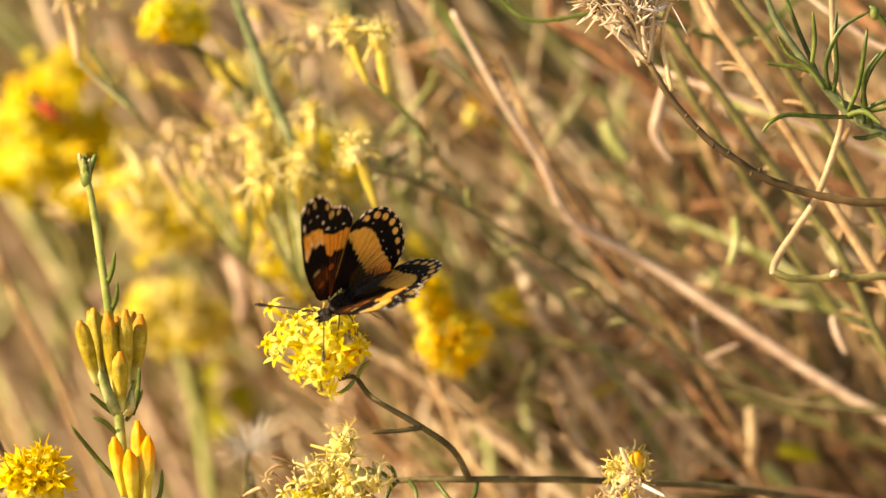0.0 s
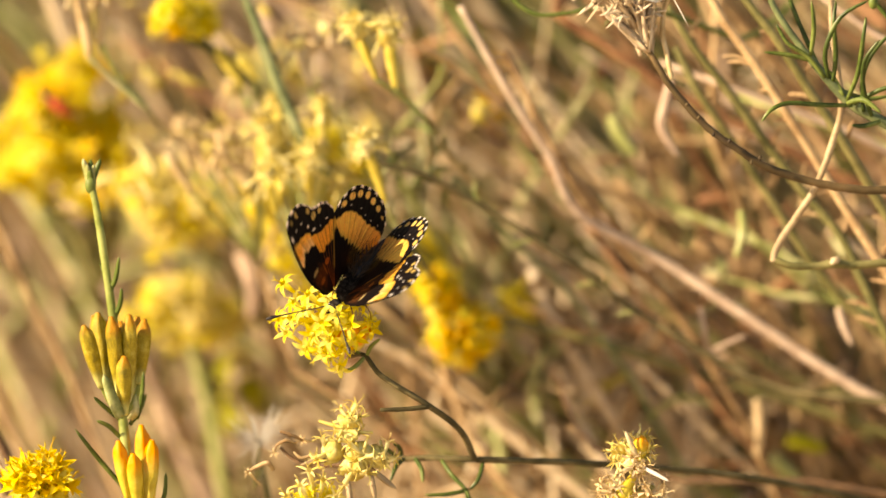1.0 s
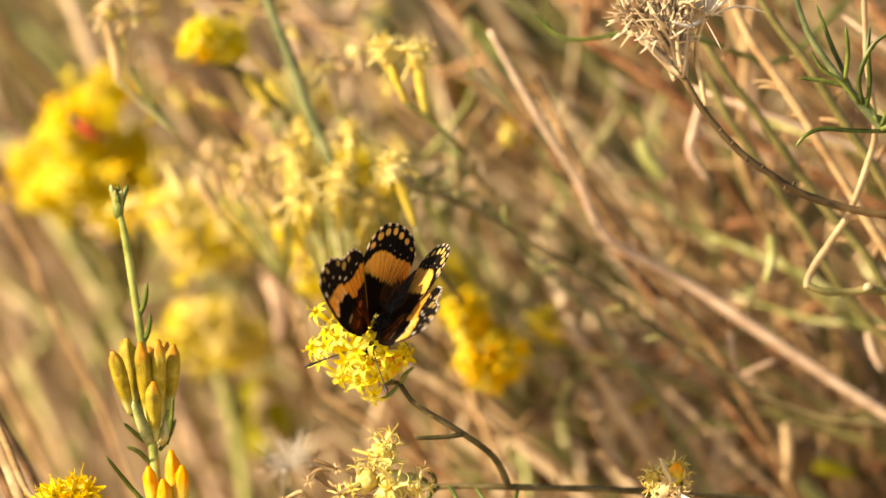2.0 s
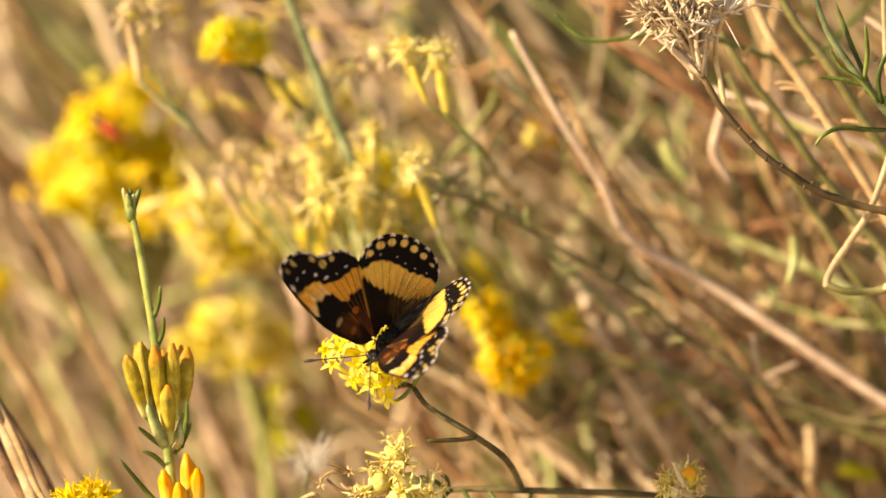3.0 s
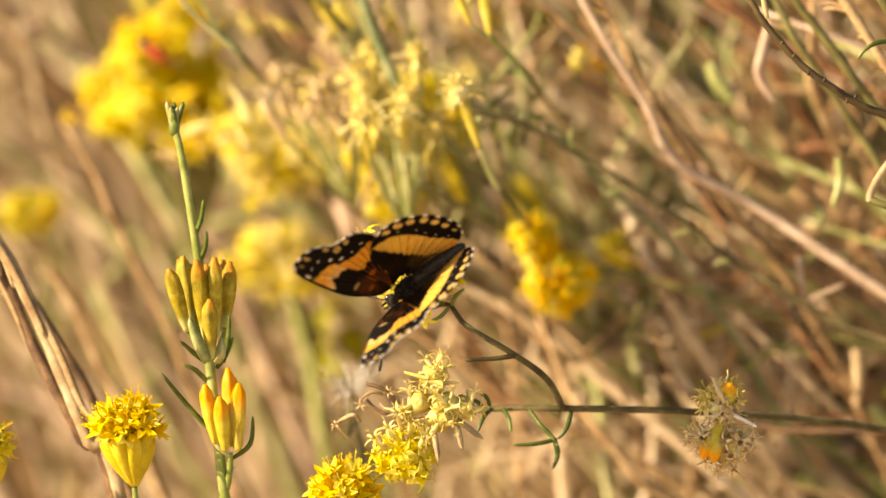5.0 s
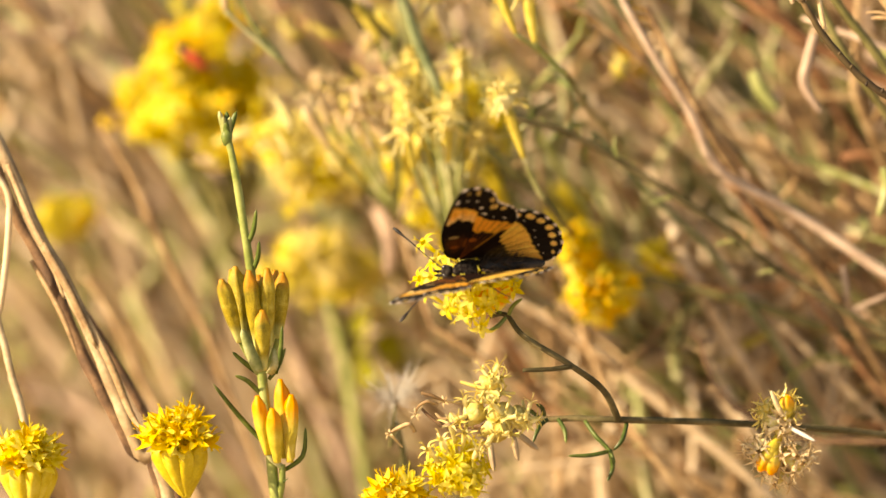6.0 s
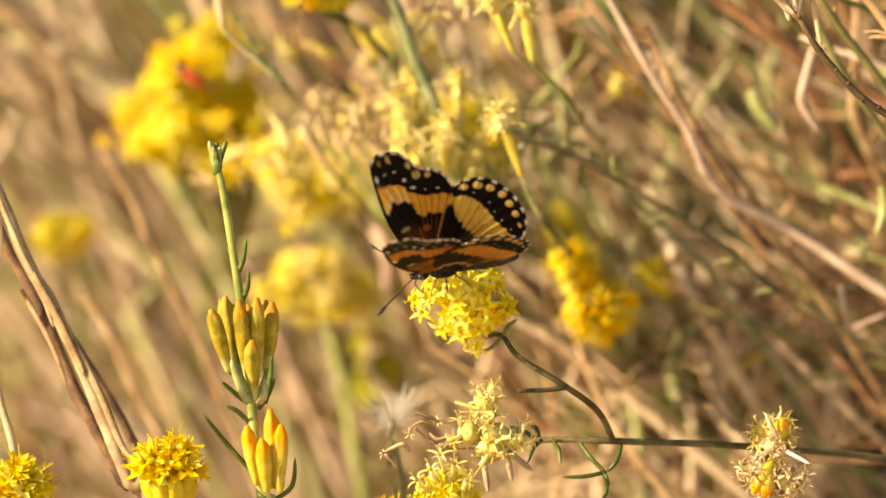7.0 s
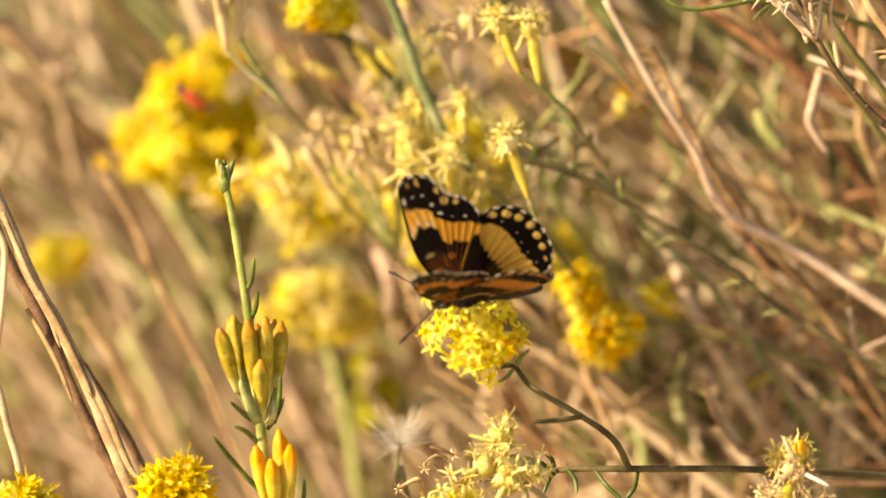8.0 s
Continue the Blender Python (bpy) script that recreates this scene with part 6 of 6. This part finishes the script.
def hind_colour(x, y, rho, under):
    p = Paint(x, y, rho, 5.0)
    p.lay(BROWN, 1 - p.beyond(p.r, 5, 3))
    rag = 0.22 * np.sin(p.w * 0.72) + 0.5 * p.wave
    inner = np.interp(p.w, (98, 104, 112, 120, 127, 141, 161, 174, 187), (9.6, 8.6, 7.2, 6.4, 5.9, 5.4, 5.3, 5.6, 8.2)) + rag
    outer = np.interp(p.w, (98, 106, 119, 127, 138, 153, 164, 176, 187), (9.8, 10.3, 10.8, 10.7, 10.1, 9.4, 9.6, 10.4, 10.6)) + 0.35 * rag
    band = p.beyond(p.r, inner, 0.45) * (1 - p.beyond(p.r, outer, 0.28))
    if under:
        p.lay(CREAM * 0.8, 0.8 * (1 - p.beyond(np.abs(p.r - 3.0 - rag), 0.35, 0.3)))
        band = p.beyond(p.r, inner + 0.6, 0.4) * (1 - p.beyond(p.r, outer, 0.3))
    p.lay(AMBER if not under else SHADED_UNDER, band)
    p.lay(ORANGE if not under else SHADED_UNDER, 0.5 * band * (1 - p.beyond(p.r, inner + 1.2, 2.0)))
    p.lay(CREAM, 0.10 * band * p.beyond(p.w, 140, 14))
    # brown hair streaks over the inner part
    hairy = p.beyond(p.w, 140, 16) * p.beyond(p.r, 2.4, 1.0) * (1 - p.beyond(p.r, 8.5, 2.0))
    p.lay(AMBER * 0.22, hairy * np.clip(np.sin(p.w * 1.9 + 3 * p.wave) * 1.6 - 0.5, 0, 1))
    p.lay(AMBER * (0.55 if under else 0.75), 0.6 * p.beyond(p.w, 178, 5) * p.beyond(p.r, 4.5, 2) * (1 - p.beyond(p.r, 10.4, 0.5)))
    p.veins(HIND_VEINS, 0.05, BLACK, 0.65 * band)
    for a, b, c, d in ((-5.4, 11.1, 0.66, 0.50), (-7.5, 10.85, 0.74, 0.62), (-9.2, 9.85, 0.68, 0.60), (-10.7, 8.2, 0.68, 0.62), (-11.35, 6.3, 0.68, 0.58), (-11.8, 4.3, 0.60, 0.50), (-11.95, 2.2, 0.45, 0.26)):
        p.spot(a, b, c, d, AMBER * 0.65 + CREAM * 0.35 if not under else CREAM * 0.55)
    p.veins(HIND_VEINS[1:], 0.035, BLACK, 0.75 * p.beyond(p.r, 11.2, 0.3))
    for a, b in ((-4.6, 11.0), (-6.6, 9.75), (-8.45, 7.4), (-8.8, 5.6), (-9.5, 3.8), (-10.5, 1.85)):
        p.spot(a, b, 0.13, 0.10, WHITE, 0.9)
    p.fringe((108, 113, 120.5, 129, 138, 146.5, 155.5, 165, 174, 181), 0.97)
    return p.done()


def wing_geo(outline, paint, side, drop, veins, na=170, nr=110):
    """A wing as a thin closed sheet: two skins, scalloped edge, veins raised."""
    angs = np.linspace(outline[0][0], outline[-1][0], na)
    rad = np.interp(angs, [a for a, _ in outline], [r for _, r in outline])
    # soft corners, scallops between the veins, and small nicks
    rad = np.convolve(np.pad(rad, 2, 'edge'), (0.1, 0.2, 0.4, 0.2, 0.1), 'valid')
    near = np.min([np.abs(angs - v) for v in veins], 0)
    edge = (angs > outline[0][0] + 55 if side and drop > 0 else angs > 108)
    nick = np.array([noise.noise(Vector((a * 0.9, 3.0 * side, drop * 9))) for a in angs])
    rho = rad + edge * (0.16 * np.exp(-(near / 1.3) ** 2) + 0.10 * nick)
    q = 0.03 + 0.97 * np.linspace(0, 1, nr)
    R2 = rho[:, None] * q[None]
    w = np.radians(angs)[:, None]
    x, y = R2 * np.cos(w), R2 * np.sin(w)
    ridge = 0.07 * np.exp(-(near / 1.5) ** 2)[:, None] * np.minimum(1, q * 2)[None]
    cup = 0.06 * np.sin(np.pi * q)[None] * np.sin(np.pi * np.linspace(0, 1, na))[:, None]
    wavy = 0.06 * np.sin(angs * 0.16)[:, None] * (q ** 2)[None]
    verts, cols, faces = [], [], []
    reach = np.repeat(rho, nr)
    for skin in (0, 1):
        z = drop + cup + ridge + wavy - 0.10 * skin
        verts.append(np.stack([x, side * y, z], -1).reshape(-1, 3) * 1e-3)
        c = paint(x.ravel(), y.ravel(), reach, skin == 1)
        cols.append(np.concatenate([c, np.ones((len(c), 1))], 1))
    n = na * nr
    for s in (0, 1):
        for i in range(na - 1):
            for k in range(nr - 1):
                a = s * n + i * nr + k
                f = (a, a + nr, a + nr + 1, a + 1)
                faces.append(f if (s == 0) == (side < 0) else f[::-1])
    rim = [i * nr for i in range(na)] + [(na - 1) * nr + k for k in range(1, nr)] + [i * nr + nr - 1 for i in range(na - 2, -1, -1)] + [k for k in range(nr - 2, 0, -1)]
    for j, a in enumerate(rim):
        b = rim[(j + 1) % len(rim)]
        faces.append((a, b, b + n, a + n))
    me = bpy.data.meshes.new("wing")
    me.from_pydata(np.concatenate(verts).tolist(), [], faces)
    me.materials.append(M["wing"])
    layer = me.color_attributes.new("pattern", 'FLOAT_COLOR', 'POINT')
    layer.data.foreach_set("color", np.concatenate(cols).astype(np.float32).ravel())
    me.polygons.foreach_set("use_smooth", [True] * len(me.polygons))
    me.update()
    return me


def butterfly():
    rng = random.Random(31)
    t = tagged(new("butterfly"), "black and orange patterned butterfly with white-dotted wing edges", "butterfly")
    ORIGIN[t.name] = Vector((0, 0, 0))
    mm = 0.001

    def local(pts):
        return [Vector(p) * mm for p in pts]

    thorax = part("thorax", Geo().ball(Vector((0, 0, 0)), 1.55 * mm, (1, 0, 0.05), 1.65, 10, 14, 0.10, rng), M["fur"], t, "grey hairy thorax")
    g = Geo()
    for _ in range(150):
        u, w = rng.uniform(-0.9, 0.9), rng.uniform(-1.4, 1.4)
        p = Vector((2.3 * u, 1.5 * math.sin(w) * math.sqrt(1 - u * u), 1.5 * math.cos(w) * math.sqrt(1 - u * u))) * mm
        d = (p.normalized() + Vector((-0.7, rng.gauss(0, .2), 0.1))).normalized()
        g.tube([p * 0.95, p + d * 0.5 * mm, p + d * 1.0 * mm], [0.05 * mm, 0.035 * mm, 0.012 * mm], 3, 1)
    part("hairs", g, M["fur"], thorax, kind="stuff")
    part("abdomen", Geo().tube(local([(-2.0, 0, 0), (-3.6, 0, -0.1), (-6.0, 0, -0.5), (-8.5, 0, -0.9), (-10.8, 0, -1.2), (-11.6, 0, -1.3)]),
                               [1.1 * mm, 1.25 * mm, 1.35 * mm, 1.15 * mm, 0.7 * mm, 0.25 * mm], 12, 3, 0.10, rng), M["dark"], t, "dark slim abdomen")
    g = Geo()
    for _ in range(170):
        x, w = rng.uniform(-8.5, -1.5), rng.uniform(-1.7, 1.7)
        p = Vector((x, 1.25 * math.sin(w), 1.25 * math.cos(w) - 0.1 * max(0, -x - 3))) * mm
        d = Vector((-0.6, math.sin(w) * 1.1, math.cos(w) * 0.7 + rng.gauss(0, .15))).normalized()
        g.tube([p * 0.97, p + d * 0.8 * mm, p + d * rng.uniform(1.2, 2.0) * mm + Vector((-0.4, 0, 0)) * mm], [0.05 * mm, 0.04 * mm, 0.012 * mm], 3, 1)
    part("long_hairs", g, M["brownhair"], t, "long brown hairs along the body", kind="stuff")
    head = part("head", Geo().ball(Vector((3.4, 0, -0.1)) * mm, 1.05 * mm, (1, 0, 0), 0.95, 8, 12, 0.15, rng), M["fur"], t)
    for s in (1, -1):
        part("eye", Geo().ball(Vector((3.7, s * 0.72, 0.0)) * mm, 0.62 * mm, (0, 1, 0), 0.8, 8, 12), M["eye"], head)
        part("palp", Geo().tube(local([(4.0, s * 0.3, -0.4), (4.9, s * 0.35, -0.2), (5.5, s * 0.3, 0.1)]), [0.3 * mm, 0.26 * mm, 0.08 * mm], 6, 3), M["fur"], head)
        part("antenna", Geo().tube(local([(4.0, s * 0.45, 0.5), (5.7, s * 2.1, 0.75), (7.6, s * 4.2, 1.0), (9.4, s * 6.1, 1.2), (10.4, s * 7.2, 1.27), (11.1, s * 7.9, 1.27)]),
                                   [0.12 * mm, 0.10 * mm, 0.10 * mm, 0.13 * mm, 0.32 * mm, 0.16 * mm], 6, 4), M["dark"], t, "thin dark clubbed antenna")
        for x0, run in ((1.2, ((2.4, 2.0, -1.6), (3.4, 2.6, -3.4), (4.2, 2.9, -4.6))), (0.0, ((0.2, 2.6, -1.5), (0.4, 3.6, -3.6), (0.9, 3.9, -4.9))), (-1.2, ((-2.6, 2.4, -1.3), (-4.2, 3.2, -3.3), (-5.4, 3.5, -4.6)))):
            part("leg", Geo().tube(local([(x0, s * 0.7, -1.0)] + [(a, s * b, c) for a, b, c in run]), [0.15 * mm, 0.12 * mm, 0.09 * mm, 0.05 * mm], 6, 4), M["amber"], t)
    part("proboscis", Geo().tube(local([(4.1, 0, -0.5), (5.0, 0, -1.8), (4.6, 0, -3.4), (4.0, 0, -4.6)]), [0.12 * mm, 0.1 * mm, 0.09 * mm, 0.06 * mm], 5, 4), M["dark"], t)
    wings = {}
    for s, n in ((1, "left"), (-1, "right")):
        for kind, outline, paint, drop, hinge, veins in (("forewing", FORE, fore_colour, 0.05, (1.5, 1.3, 1.0), FORE_VEINS), ("hindwing", HIND, hind_colour, -0.22, (-1.0, 1.3, 0.9), HIND_VEINS)):
            ob = new(kind, wing_geo(outline, paint, s, drop, veins))
            ob.parent = t
            ORIGIN[ob.name] = Vector((0, 0, 0))
            tagged(ob, "black forewing with an orange band and white dots" if kind == "forewing" else "black hindwing with a broad orange band and orange spots")
            wings[s, kind] = (ob, (hinge[0], s * hinge[1], hinge[2]))
    return t, wings


BUTTERFLY, WINGS = butterfly()


# a small red beetle on the far flowers
def beetle():
    t = thing("beetle", (-0.0701, 0.1301, 0.6929), "small red beetle with a dark head on a flower", "insect")
    c = Vector((-0.0699, 0.1301, 0.6929)) + ax(0.0008, -0.0002, -0.012)
    d = ax(0.75, -0.6, -0.1)
    part("wing_case", Geo().ball(c, R * 11, d, 2.9, 8, 12), M["red"], t, "red wing case")
    part("head", Geo().ball(c - d * R * 30, R * 9, d, 1.6, 6, 10), M["dark"], t, "dark head")
    for k in (-1, 0, 1):
        for s in (1, -1):
            p = c + d * R * 12 * k
            part("leg", Geo().tube([p, p + ax(s * 0.5, s * 0.7, -0.2) * R * 16, p + ax(s * 0.5, s * 0.7, 0.4) * R * 24], [R*2, R*1.6, R], 5, 2), M["dark"], t)


beetle()


# ---- what moves ----
BODY = [
    (0.00, pose(-0.0157, -0.0079, 0.6934, -26.4, 20.5, -141.4)),
    (0.10, pose(-0.0180, -0.0078, 0.6939, -20.8, 19.0, -146.0)),
    (0.20, pose(-0.0157, -0.0068, 0.6978, -32.4, 17.8, -141.0)),
    (0.30, pose(-0.0141, -0.0065, 0.6997, -28.9, 14.9, -138.2)),
    (0.40, pose(-0.0153, -0.0072, 0.6972, -29.6, 16.8, -141.1)),
    (0.50, pose(-0.0152, -0.0075, 0.6952, -23.1, 17.2, -125.5)),
    (0.60, pose(-0.0136, -0.0078, 0.6947, -21.2, 20.1, -121.5)),
    (0.70, pose(-0.0122, -0.0077, 0.6949, -21.8, 13.2, -119.5)),
    (0.80, pose(-0.0127, -0.0082, 0.6932, -21.0, 13.0, -122.0)),
    (0.90, pose(-0.0157, -0.0082, 0.6936, -18.7, 31.9, -130.2)),
    (1.00, pose(-0.0163, -0.0082, 0.6946, -15.7, 36.8, -131.3)),
    (1.10, pose(-0.0155, -0.0081, 0.6951, -11.9, 38.4, -131.4)),
    (1.30, pose(-0.0120, -0.0083, 0.6940, -14.6, 35.0, -129.8)),
    (1.50, pose(-0.0151, -0.0081, 0.6952, -9.1, 17.9, -116.5)),
    (1.60, pose(-0.0159, -0.0078, 0.6969, -13.8, 18.3, -118.9)),
    (1.80, pose(-0.0163, -0.0082, 0.6954, -15.0, 29.6, -125.1)),
    (2.00, pose(-0.0155, -0.0091, 0.6928, -10.1, 45.0, -131.7)),
    (2.20, pose(-0.0136, -0.0088, 0.6942, -4.8, 47.0, -134.3)),
    (2.42, pose(-0.0146, -0.0106, 0.6937, -10.3, 45.0, -139.5)),
    (2.65, pose(-0.0157, -0.0125, 0.6932, -15.5, 42.6, -144.5)),
    (2.90, pose(-0.0169, -0.0145, 0.6927, -20.5, 39.6, -149.3)),
    (3.12, pose(-0.0179, -0.0163, 0.6922, -24.5, 36.7, -153.1)),
    (3.30, pose(-0.0187, -0.0177, 0.6918, -27.5, 34.2, -155.9)),
    (3.40, pose(-0.0200, -0.0182, 0.6906, -35.8, 36.6, -163.6)),
    (3.50, pose(-0.0205, -0.0186, 0.6911, -33.1, 32.0, -163.5)),
    (3.60, pose(-0.0191, -0.0189, 0.6913, -57.7, 39.8, -176.9)),
    (3.70, pose(-0.0203, -0.0191, 0.6899, -82.5, 45.6, 169.2)),
    (4.00, pose(-0.0196, -0.0184, 0.6899, -101.3, 34.6, 145.5)),
    (4.50, pose(-0.0200, -0.0181, 0.6906, -101.8, 32.9, 142.9)),
    (4.80, pose(-0.0184, -0.0180, 0.6905, -83.5, 38.6, 168.1)),
    (5.00, pose(-0.0207, -0.0184, 0.6889, -77.9, 40.6, 159.1)),
    (5.20, pose(-0.0190, -0.0171, 0.6873, -97.1, 54.7, 154.2)),
    (5.55, pose(-0.0188, -0.0147, 0.6892, -71.1, 37.1, 171.1)),
    (5.95, pose(-0.0187, -0.0120, 0.6914, -53.0, 13.5, 176.5)),
    (6.30, pose(-0.0185, -0.0097, 0.6933, -39.4, -7.5, 175.1)),
    (6.40, pose(-0.0230, -0.0097, 0.6931, -30.7, -1.8, -175.1)),
    (6.50, pose(-0.0227, -0.0102, 0.6920, -41.4, 8.9, -179.5)),
    (6.60, pose(-0.0220, -0.0098, 0.6932, -40.4, 9.8, 177.6)),
    (6.80, pose(-0.0207, -0.0093, 0.6957, -36.9, 15.6, 179.9)),
    (7.00, pose(-0.0222, -0.0090, 0.6944, -30.1, 14.4, -179.5)),
    (7.20, pose(-0.0226, -0.0091, 0.6946, -26.6, 13.0, -169.8)),
    (7.50, pose(-0.0208, -0.0084, 0.6958, -31.9, 13.5, 179.0)),
    (7.70, pose(-0.0185, -0.0084, 0.6959, -33.1, 14.9, 179.5)),
    (8.00, pose(-0.0201, -0.0085, 0.6934, -30.1, 12.5, -179.0)),
]
# seconds, then for the left and the right side: raise, sweep and twist of the forewing, raise and sweep of the hindwing, in degrees
FLAP = [
    (0.00, 44, 9, -6, 38, 15, 82, 5, -6, 79, 9),
    (0.10, 22, 7, -2, 23, 15, 81, -1, -4, 79, 2),
    (0.20, 20, 5, -5, 22, 1, 47, 1, 0, 49, 2),
    (0.30, 20, 4, 1, 20, 2, 49, 2, -3, 52, 3),
    (0.40, 37, 3, -2, 37, 3, 70, -3, -3, 69, 0),
    (0.50, 47, -6, 1, 47, 7, 83, 9, -10, 77, 7),
    (0.60, 42, 6, -1, 36, 9, 68, 5, -6, 64, 7),
    (0.70, 23, 9, 1, 23, 7, 45, 2, -2, 45, 3),
    (0.80, 15, 7, 0, 13, 2, 39, 3, 0, 43, 2),
    (0.90, 20, 6, -6, 22, 1, 53, 2, 3, 54, 3),
    (1.00, 41, 6, -6, 40, 9, 85, 4, -5, 82, 7),
    (1.10, 44, 6, -4, 42, 14, 96, 7, -7, 90, 9),
    (1.30, 21, 5, -2, 20, 2, 73, 2, -1, 71, 5),
    (1.50, 44, 6, -2, 38, 9, 81, 3, -6, 78, 4),
    (1.60, 52, 10, 0, 46, 10, 76, 4, -6, 73, 5),
    (1.80, 19, 6, -2, 20, 2, 47, 2, -2, 50, 3),
    (2.00, 42, 6, -6, 42, 12, 94, 4, -7, 90, 7),
    (2.20, 38, 5, -6, 36, 11, 108, 9, -10, 103, 12),
    (2.42, 20, 5, -4, 21, 1, 52, 1, 0, 54, 1),
    (2.65, 53, 1, -4, 56, 2, 90, 1, -8, 85, 2),
    (2.90, 20, 5, -4, 21, 1, 52, 1, 0, 54, 1),
    (3.12, 53, 1, -4, 56, 2, 90, 1, -8, 85, 2),
    (3.30, 32, 8, -9, 23, 14, 84, 3, -5, 80, 4),
    (3.40, 21, 4, -5, 20, 3, 83, 0, -3, 78, 3),
    (3.50, 35, 7, -9, 31, 3, 97, 3, -10, 90, 2),
    (3.60, 45, 6, -9, 38, 3, 76, 3, -7, 70, 5),
    (3.70, 70, 8, -9, 65, 7, 77, 7, -8, 72, 6),
    (4.00, 71, 8, -8, 66, 2, 75, 5, -16, 67, 4),
    (4.50, 73, 8, -8, 69, 4, 69, 6, -14, 61, 4),
    (4.80, 75, 7, -12, 71, 3, 65, 6, -19, 57, 4),
    (5.00, 64, 8, -12, 57, 4, 72, 6, -16, 65, 5),
    (5.20, 75, -5, 7, 72, 6, 58, 12, 0, 58, 8),
    (5.55, 67, -7, 4, 67, -1, 69, 18, -3, 66, 11),
    (5.95, 57, -11, 2, 61, -8, 81, 25, -6, 75, 15),
    (6.30, 48, -13, 0, 55, -15, 92, 31, -9, 83, 19),
    (6.40, 32, 4, -1, 39, 13, 73, 8, 0, 77, 2),
    (6.50, 58, 3, 0, 51, -2, 80, 8, -6, 78, 4),
    (6.60, 59, 5, 0, 56, 7, 70, 8, 0, 70, 5),
    (6.80, 66, 4, 0, 69, -2, 71, 1, -1, 70, 2),
    (7.00, 60, 0, 0, 60, -2, 78, 1, -2, 76, 0),
    (7.20, 31, -9, -5, 31, 8, 39, 3, -4, 41, 4),
    (7.50, 52, 2, 0, 53, -5, 72, 1, 2, 70, 1),
    (7.70, 48, 4, 0, 50, -4, 56, 2, 2, 58, 4),
    (8.00, 58, 1, 0, 57, -5, 73, 2, 4, 72, 2),
]
# seconds, shift across and up in millimetres, tilt in degrees
BRANCH_SWAY = [
    (0, 0.00, 0.00, 0.00),
    (0.5, 0.02, 0.58, -0.69),
    (1, -0.63, -0.13, -1.76),
    (1.5, -0.44, -0.23, -1.75),
    (2, 0.19, -0.03, -1.25),
    (2.2, 1.02, -0.56, -2.76),
    (3.3, -1.30, -0.16, -1.15),
    (3.5, -0.90, 1.13, -1.15),
    (4, -0.48, 0.78, -1.15),
    (4.5, -0.85, 0.14, -1.99),
    (5, -1.13, 0.89, -0.65),
    (5.2, -0.81, -0.08, -1.15),
    (6.3, 0.39, 0.56, -1.15),
    (6.5, -0.04, 0.29, -0.07),
    (7, -0.21, -0.26, -1.52),
    (7.5, 0.32, 0.04, -1.62),
    (8, 0.83, 0.93, 0.13),
]
# seconds, shift across and up in millimetres, tilt in degrees
BUDS_SWAY = [
    (0, 0.00, 0.00, 0.00),
    (0.5, -1.46, -2.48, 0.15),
    (1, -1.36, -1.81, -0.20),
    (1.5, -1.30, -2.31, -0.06),
    (2, -0.93, -2.04, 0.43),
    (2.2, -2.01, -2.71, 0.00),
    (3.3, -1.02, -2.21, 1.33),
    (3.5, -1.23, -2.64, 0.99),
    (4, -1.05, -1.79, 1.14),
    (4.5, -2.65, -2.51, 0.62),
    (5, -1.33, -1.30, 0.63),
    (6.5, -0.14, -1.40, 0.62),
    (7, -1.42, -3.02, 0.59),
    (7.5, -2.53, -3.44, 0.24),
    (8, -1.22, -2.17, 0.52),
]
# seconds, shift across and up in millimetres, tilt in degrees
DRY_SWAY = [
    (0, 0.00, 0.00, 0.00),
    (0.5, -0.43, 0.74, -0.00),
    (1, -0.83, 0.57, 0.00),
    (1.5, -0.61, 0.52, -0.00),
    (2, -0.36, 0.51, -0.00),
    (2.2, -0.43, 0.62, -0.00),
    (3.3, -0.68, 0.93, -0.00),
    (3.5, -0.74, 0.77, -0.00),
    (4, -0.67, 0.82, -0.00),
    (4.5, -0.81, 1.17, -0.00),
    (5, -0.60, 1.85, 0.00),
    (6.3, 0.85, 1.79, -0.00),
    (6.5, 0.68, 1.87, -0.00),
    (7, 0.51, 2.19, -0.00),
    (7.5, 1.13, 2.32, -0.00),
    (8, 1.60, 1.91, -0.00),
]


def motions():
    walk(BUTTERFLY, BODY)
    for (s, kind), (ob, hinge) in WINGS.items():
        at = pose(*(v * 0.001 for v in hinge))
        axis = Vector((math.cos(radians(72)), s * math.sin(radians(72)), 0))
        rows = []
        for t, *turns in FLAP:
            fore_up, fore_sweep, fore_twist, hind_up, hind_sweep = turns[:5] if s > 0 else turns[5:]
            up, sweep, twist = (fore_up, fore_sweep, fore_twist) if kind == "forewing" else (hind_up, hind_sweep, 0)
            rows.append((t, at @ pose(0, 0, 0, s * up, 0, 0) @ pose(0, 0, 0, 0, 0, s * sweep) @ Matrix.Rotation(s * radians(twist), 4, axis)))
        walk(ob, rows)
    away = ax(0, 0, 1)
    for ob, rows in ((BRANCH, BRANCH_SWAY), (BUDSTEM, BUDS_SWAY), (CLUMP, BUDS_SWAY), *((d, DRY_SWAY) for d in DRY)):
        base = ORIGIN[ob.name]
        if rows[-1][0] < 8.0:
            rows = rows + [(8.0, *rows[-1][1:])]
        walk(ob, [(t, Matrix.Translation(base + ax(a, b, 0) * 0.001) @ Matrix.Rotation(radians(-w), 4, away)) for t, a, b, w in rows])


motions()
